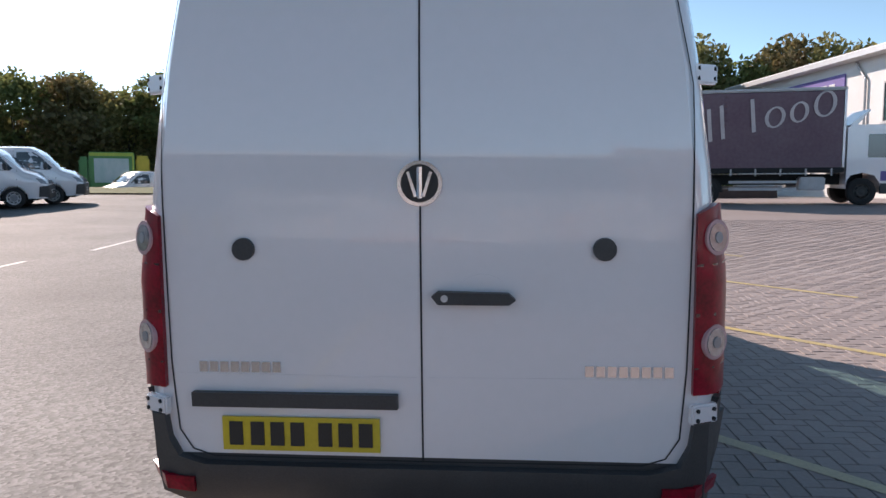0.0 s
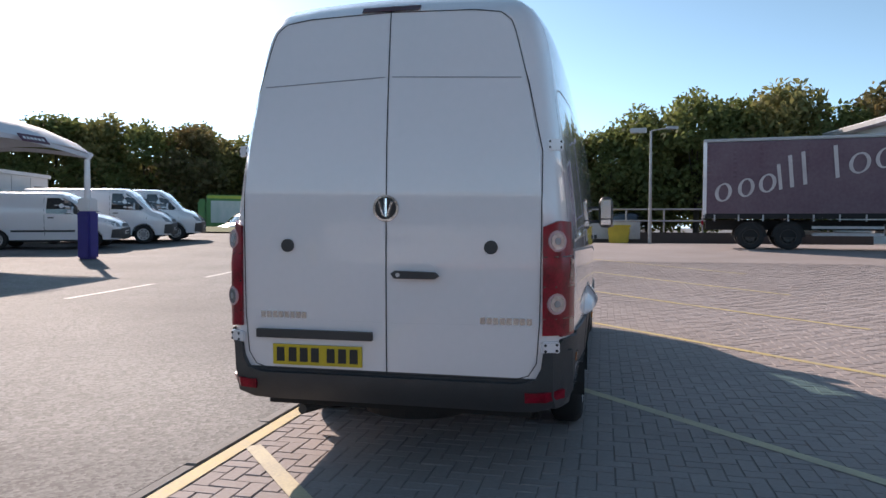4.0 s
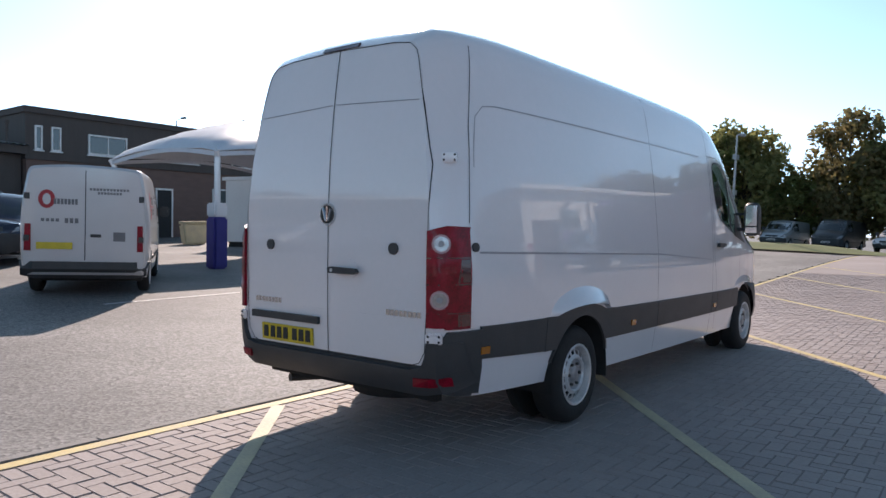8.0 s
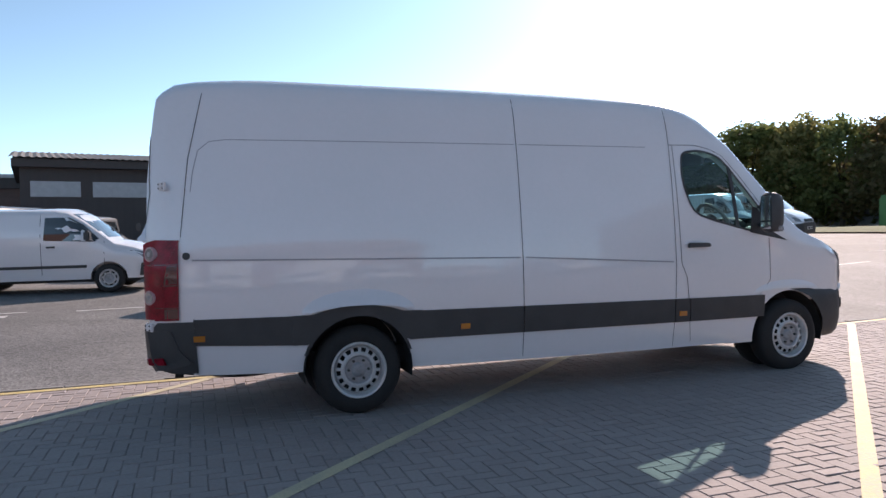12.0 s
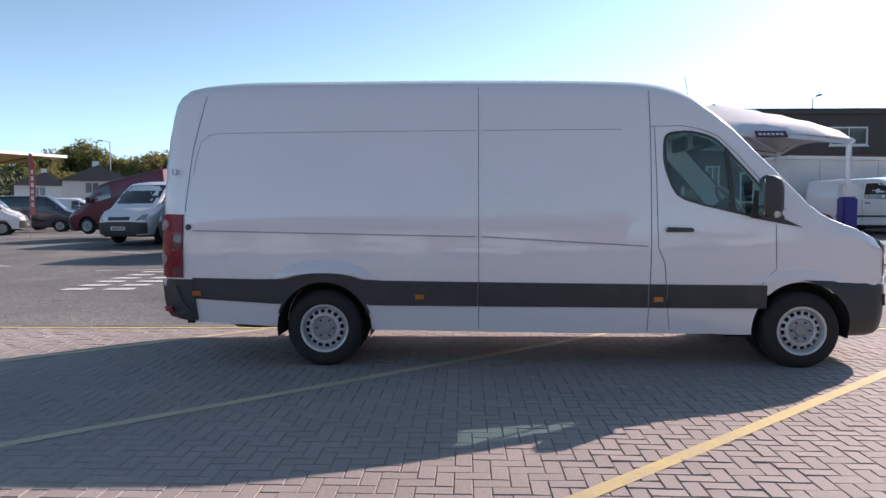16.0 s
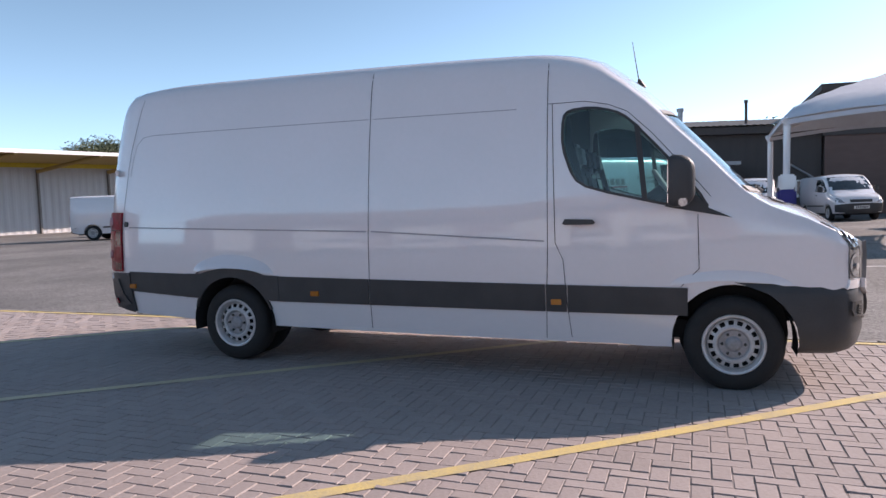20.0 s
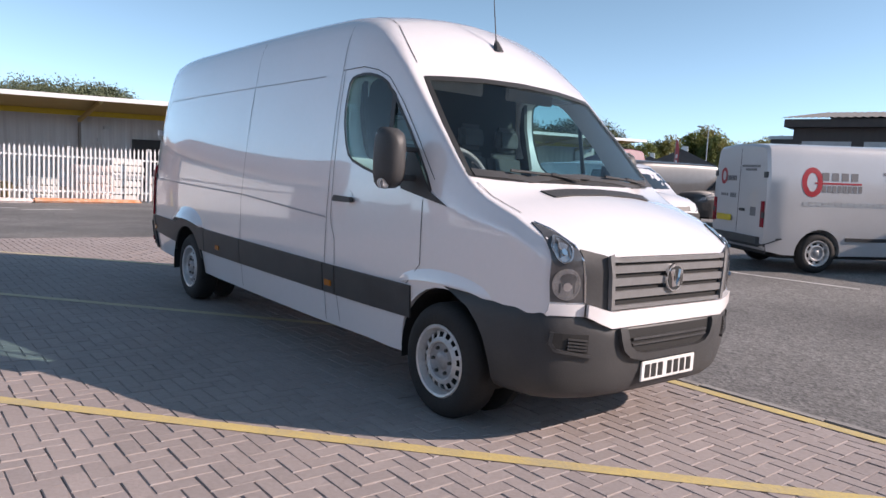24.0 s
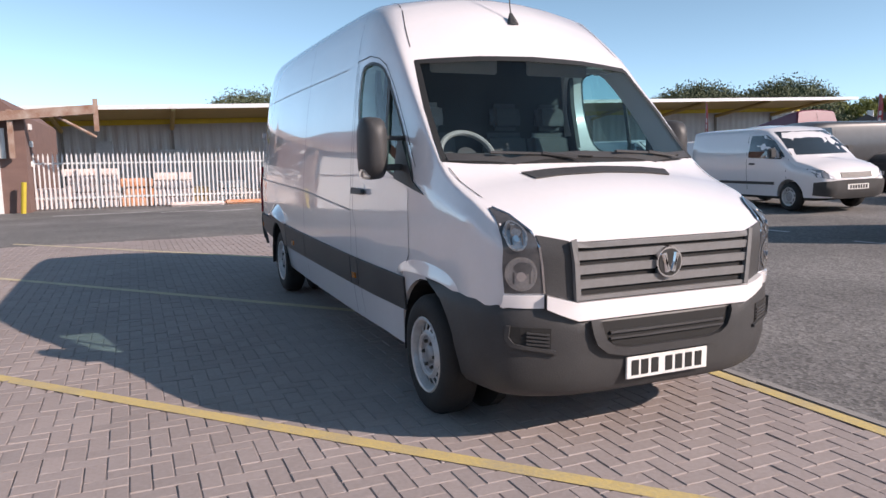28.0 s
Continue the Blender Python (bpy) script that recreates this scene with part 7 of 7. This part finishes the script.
def treeline(tops, y_of, step, seed, back=4.0, kinds=(0, 3, 1, 0, 2, 1, 3, 0)):
    """A belt of trees along x whose tops follow the heights given at some places."""
    rnd = random.Random(seed)
    x, k = tops[0][0], 0
    tall = (10.5, 9.7, 10.0, 12.0, 7.9)
    while x < tops[-1][0]:
        top = 1.4 + (1.2 if x < -5 else 1.1) * (float(np.interp(x, [p[0] for p in tops], [p[1] for p in tops])) - 1.4)
        for row in (0, 1)[: 1 + (k % 2)]:
            kind = kinds[(k + 3 * row) % len(kinds)]
            px, py = x + row * step * 0.5, y_of(x) + row * back + rnd.uniform(-0.8, 0.8)
            h = (top - gz(px, py)) * (rnd.uniform(0.86, 1.06) if row == 0 else rnd.uniform(0.78, 1.0))
            sc = h / tall[kind]
            tree(px, py, kind, sc, rnd.uniform(1.0, 1.2) / max(0.75, sc))
        x += step * rnd.uniform(0.85, 1.15)
        k += 1


treeline([(-42, 8.2), (-36, 9.2), (-32, 9.6), (-30, 9.0), (-27, 8.3), (-23, 9.6), (-19.8, 9.1), (-17, 8.4), (-13, 8.6), (-10.5, 9.4), (-9, 7.0), (-8.2, 5.5), (-7.2, 7.0), (-6, 9.8), (-3.5, 9.8), (-1.9, 8.6), (0.2, 8.0), (2.3, 10.2), (5, 10.5), (8, 10.8), (11, 11.2), (14.3, 11.7), (16.5, 10.8), (19, 10.9), (24, 10.2)],
         lambda x: 52.0 - 0.0062 * x * x, 3.1, 21)
for x, y, top in ((-46, 33, 7.2), (-43, 35, 7.5), (-41.5, 37, 7.7), (-47, 38, 8.6), (-51, 34, 8.8), (-54, 30, 8.8), (-50, 42, 9.5), (-57, 36, 9.6)):
    tree(x, y, (0, 1, 3)[int(-x) % 3], (top - gz(x, y)) / (10.5, 9.7, 12.0)[int(-x) % 3], 1.3)
# belt of trees beyond the far houses: bearing and rise seen from the yard, and distance
rnd = random.Random(22)
for az, el, far in ((-144.6, 3.4, 118), (-146.2, 3.5, 122), (-147.8, 3.75, 116), (-149.2, 4.1, 120), (-150.7, 4.6, 132), (-151.6, 4.95, 134), (-152.5, 4.5, 130), (-153.6, 3.9, 120),
                    (-154.8, 3.8, 118), (-155.9, 4.2, 116), (-156.8, 4.3, 118), (-157.8, 4.0, 116), (-159.0, 4.2, 118), (-160.2, 4.4, 118), (-161.5, 4.2, 118), (-163.0, 4.1, 120)):
    x, y = 7.5 + far * math.cos(math.radians(az)), 2.9 + far * math.sin(math.radians(az))
    kind = rnd.choice((0, 1, 0, 0, 1))
    sc = (1.5 + far * math.tan(math.radians(el)) + 0.6) / (10.5, 9.7, 10.0)[kind]
    tree(x, y, kind, sc, rnd.uniform(0.85, 1.05))
    tree(x - 4 + rnd.uniform(-1, 1), y + rnd.uniform(-3, 3), 4, sc * 0.85, 1.1)

# wooded hills far off: one mass of leaf clumps on a ridge
FARLEAF = material("far_wood_leaf", (0.07, 0.095, 0.05), 0.8, spots=(0.11, 0.12, 0.06), scale=0.2, fine=2, amount=0.5)


def wood(name, label, cx, cy, length, turn, height, rows, mat, seed, size=0.5):
    rnd = random.Random(seed)
    bm = bmesh.new()
    m = pose(cx, cy, 0, 0, 0, turn)
    for k in range(rows):
        u = rnd.uniform(-0.5, 0.5) * length
        v = rnd.uniform(0, 1)
        prof = height * (0.84 + 0.10 * math.sin(u * 0.11 + seed) + 0.06 * math.sin(u * 0.37 + 2 * seed)) * max(0.05, 1 - (2 * abs(u) / length) ** 3) ** 0.5
        c = m @ Vector((u, v * 30, prof * (0.25 + 0.75 * v) + rnd.uniform(-0.6, 0.6)))
        leaves(bm, c, rnd.uniform(1.6, 3.0), 110, size, rnd)
    ob = part(name, bm, mat)
    return tagged(ob, label, "woodland", kind="stuff")


wood("wooded_hill", "dark green wooded hill behind the warehouse", -17.4, -93.6, 27, 168.5, 14.0, 1100, FARLEAF, 3, 0.2)
wood("wooded_hill", "dark green wooded ridge beyond the warehouse", -71.4, -64.3, 37, 134.5, 14.8, 1500, FARLEAF, 5, 0.2)
wood("wooded_hill", "wooded slope far beyond the offices", -120, 60, 160, 75, 19, 1500, FARLEAF, 7, 0.3)
HILLG = material("hill_grass", (0.10, 0.12, 0.04), 0.9, scale=0.3, fine=2)
hb = bmesh.new()
for cx, cy, tn, ln, ht in ((-17.8, -96, 168.5, 26, 8), (-73, -66, 134.5, 36, 8), (-122, 60, 75, 180, 11)):
    m = pose(cx, cy, 0, 0, 0, tn)
    pr = None
    for k in range(41):
        u = (k / 40 - 0.5) * ln
        e = ht * math.sin(math.pi * k / 40) ** 0.5
        row = [hb.verts.new(m @ Vector((u, v, z))) for v, z in ((-6, -1.5), (12, e * 0.5), (34, e), (70, -1.5))]
        if pr:
            for i in range(3):
                hb.faces.new((pr[i], row[i], row[i + 1], pr[i + 1]))
        pr = row
tagged(part("hillside", hb, HILLG, smooth=True), "grassy hillside under far woods", "hill", kind="structure")


# ---------- paving blocks, edging and road marks ----------
rnd = random.Random(5)
near, rest = [], []
for x, y, r in herringbone(PAVE_X0 + 0.02, 13.0, PAVE_Y0, 19.0):
    d = abs(y - 4.9)
    (near if 2.7 < x < 4.55 and 3.4 < y < 6.45 else rest).append((x, y, r))
bm_rest = []
faces = []
verts = []
for x, y, r in rest:
    lx, ly = (0.0978, 0.0478) if not r else (0.0478, 0.0978)
    z = gz(x, y) + rnd.uniform(-0.0022, 0.0022)
    ax, ay = rnd.uniform(-0.0009, 0.0009), rnd.uniform(-0.0009, 0.0009)
    i = len(verts)
    for sx, sy in ((-1, -1), (1, -1), (1, 1), (-1, 1)):
        verts.append((x + sx * (lx - 0.004), y + sy * (ly - 0.004), z + sx * ax + sy * ay))
    for sx, sy in ((-1, -1), (1, -1), (1, 1), (-1, 1)):
        verts.append((x + sx * lx, y + sy * ly, z - 0.007 + sx * ax + sy * ay))
    faces.append((i, i + 1, i + 2, i + 3))
    for a in range(4):
        b = (a + 1) % 4
        faces.append((i + 4 + a, i + 4 + b, i + b, i + a))
me = bpy.data.meshes.new("paving_blocks")
me.from_pydata(verts, [], faces)
me.materials.append(BLOCK)
pb = new("paving_blocks", me)
pb.parent = paving
tagged(pb, "brown concrete paving blocks", kind="stuff")
shapes = []
for r in (0, 1):
    for k in range(4):
        b = bmesh.new()
        block_mesh(b, 0, 0, 0, r, rnd)
        shapes.append(mesh_of("block", b, BLOCK))
for x, y, r in near[:300]:
    o = new("block", shapes[r * 4 + rnd.randrange(4)])
    o.parent = paving
    o.location = (x, y, gz(x, y))
edge = thing("edging", "row of pale concrete edging stones beside asphalt", "kerb", kind="structure")
em = [mesh_of("edging_stone", boxes((-0.038, 0.038, -0.445, 0.445, -0.1, 0.006 + 0.003 * k), bevel=0.006), EDGING) for k in range(3)]
y = -4.9
while y < 30:
    o = new("edging_stone", em[rnd.randrange(3)])
    o.parent = edge
    o.location = (-1.168, y, gz(-1.168, y))
    y += 0.9
# far paving reads as one surface
far = part("pavement", sheet(bmesh.new(), stops((13.0, 45, 20)), stops((PAVE_Y0, 34, 30)), 0.0), BLOCK)
tagged(far, "brown block paving running to the far units", "pavement", kind="structure")
far = part("pavement", sheet(bmesh.new(), stops((PAVE_X0, 13.0, 14)), stops((19.0, 34, 12)), 0.0), BLOCK)
tagged(far, "brown block paving running to the far yard edge", "pavement", kind="structure")
# road lettering as plain bars
for k in range(6):
    for j in range(2):
        x, y = -4.6 - k * 0.5, -4.1 + j * 0.75 + 0.05 * k
        ob = part("road_lettering", strip([(x, y), (x, y + 0.5)], 0.28, 0.006), LINEWHITE)
        tagged(ob, "worn white road lettering as plain bars", "road marking", "road lettering", "structure")
for x, y, a in ((-1.2, -15.0, 0.4), (0.2, -15.6, 0.4), (2.0, -15.8, 0.15), (3.2, -15.5, 0.1), (-9.0, -9.0, 1.2), (-12, -7, 1.1), (-13, 24, 1.3), (-10, 20, 1.2), (-9.5, 27, 1.3)):
    painted([(x, y), (x + 1.6 * math.cos(a), y + 1.6 * math.sin(a))], 0.14, LINEWHITE, "worn white mark on asphalt", 0.01)
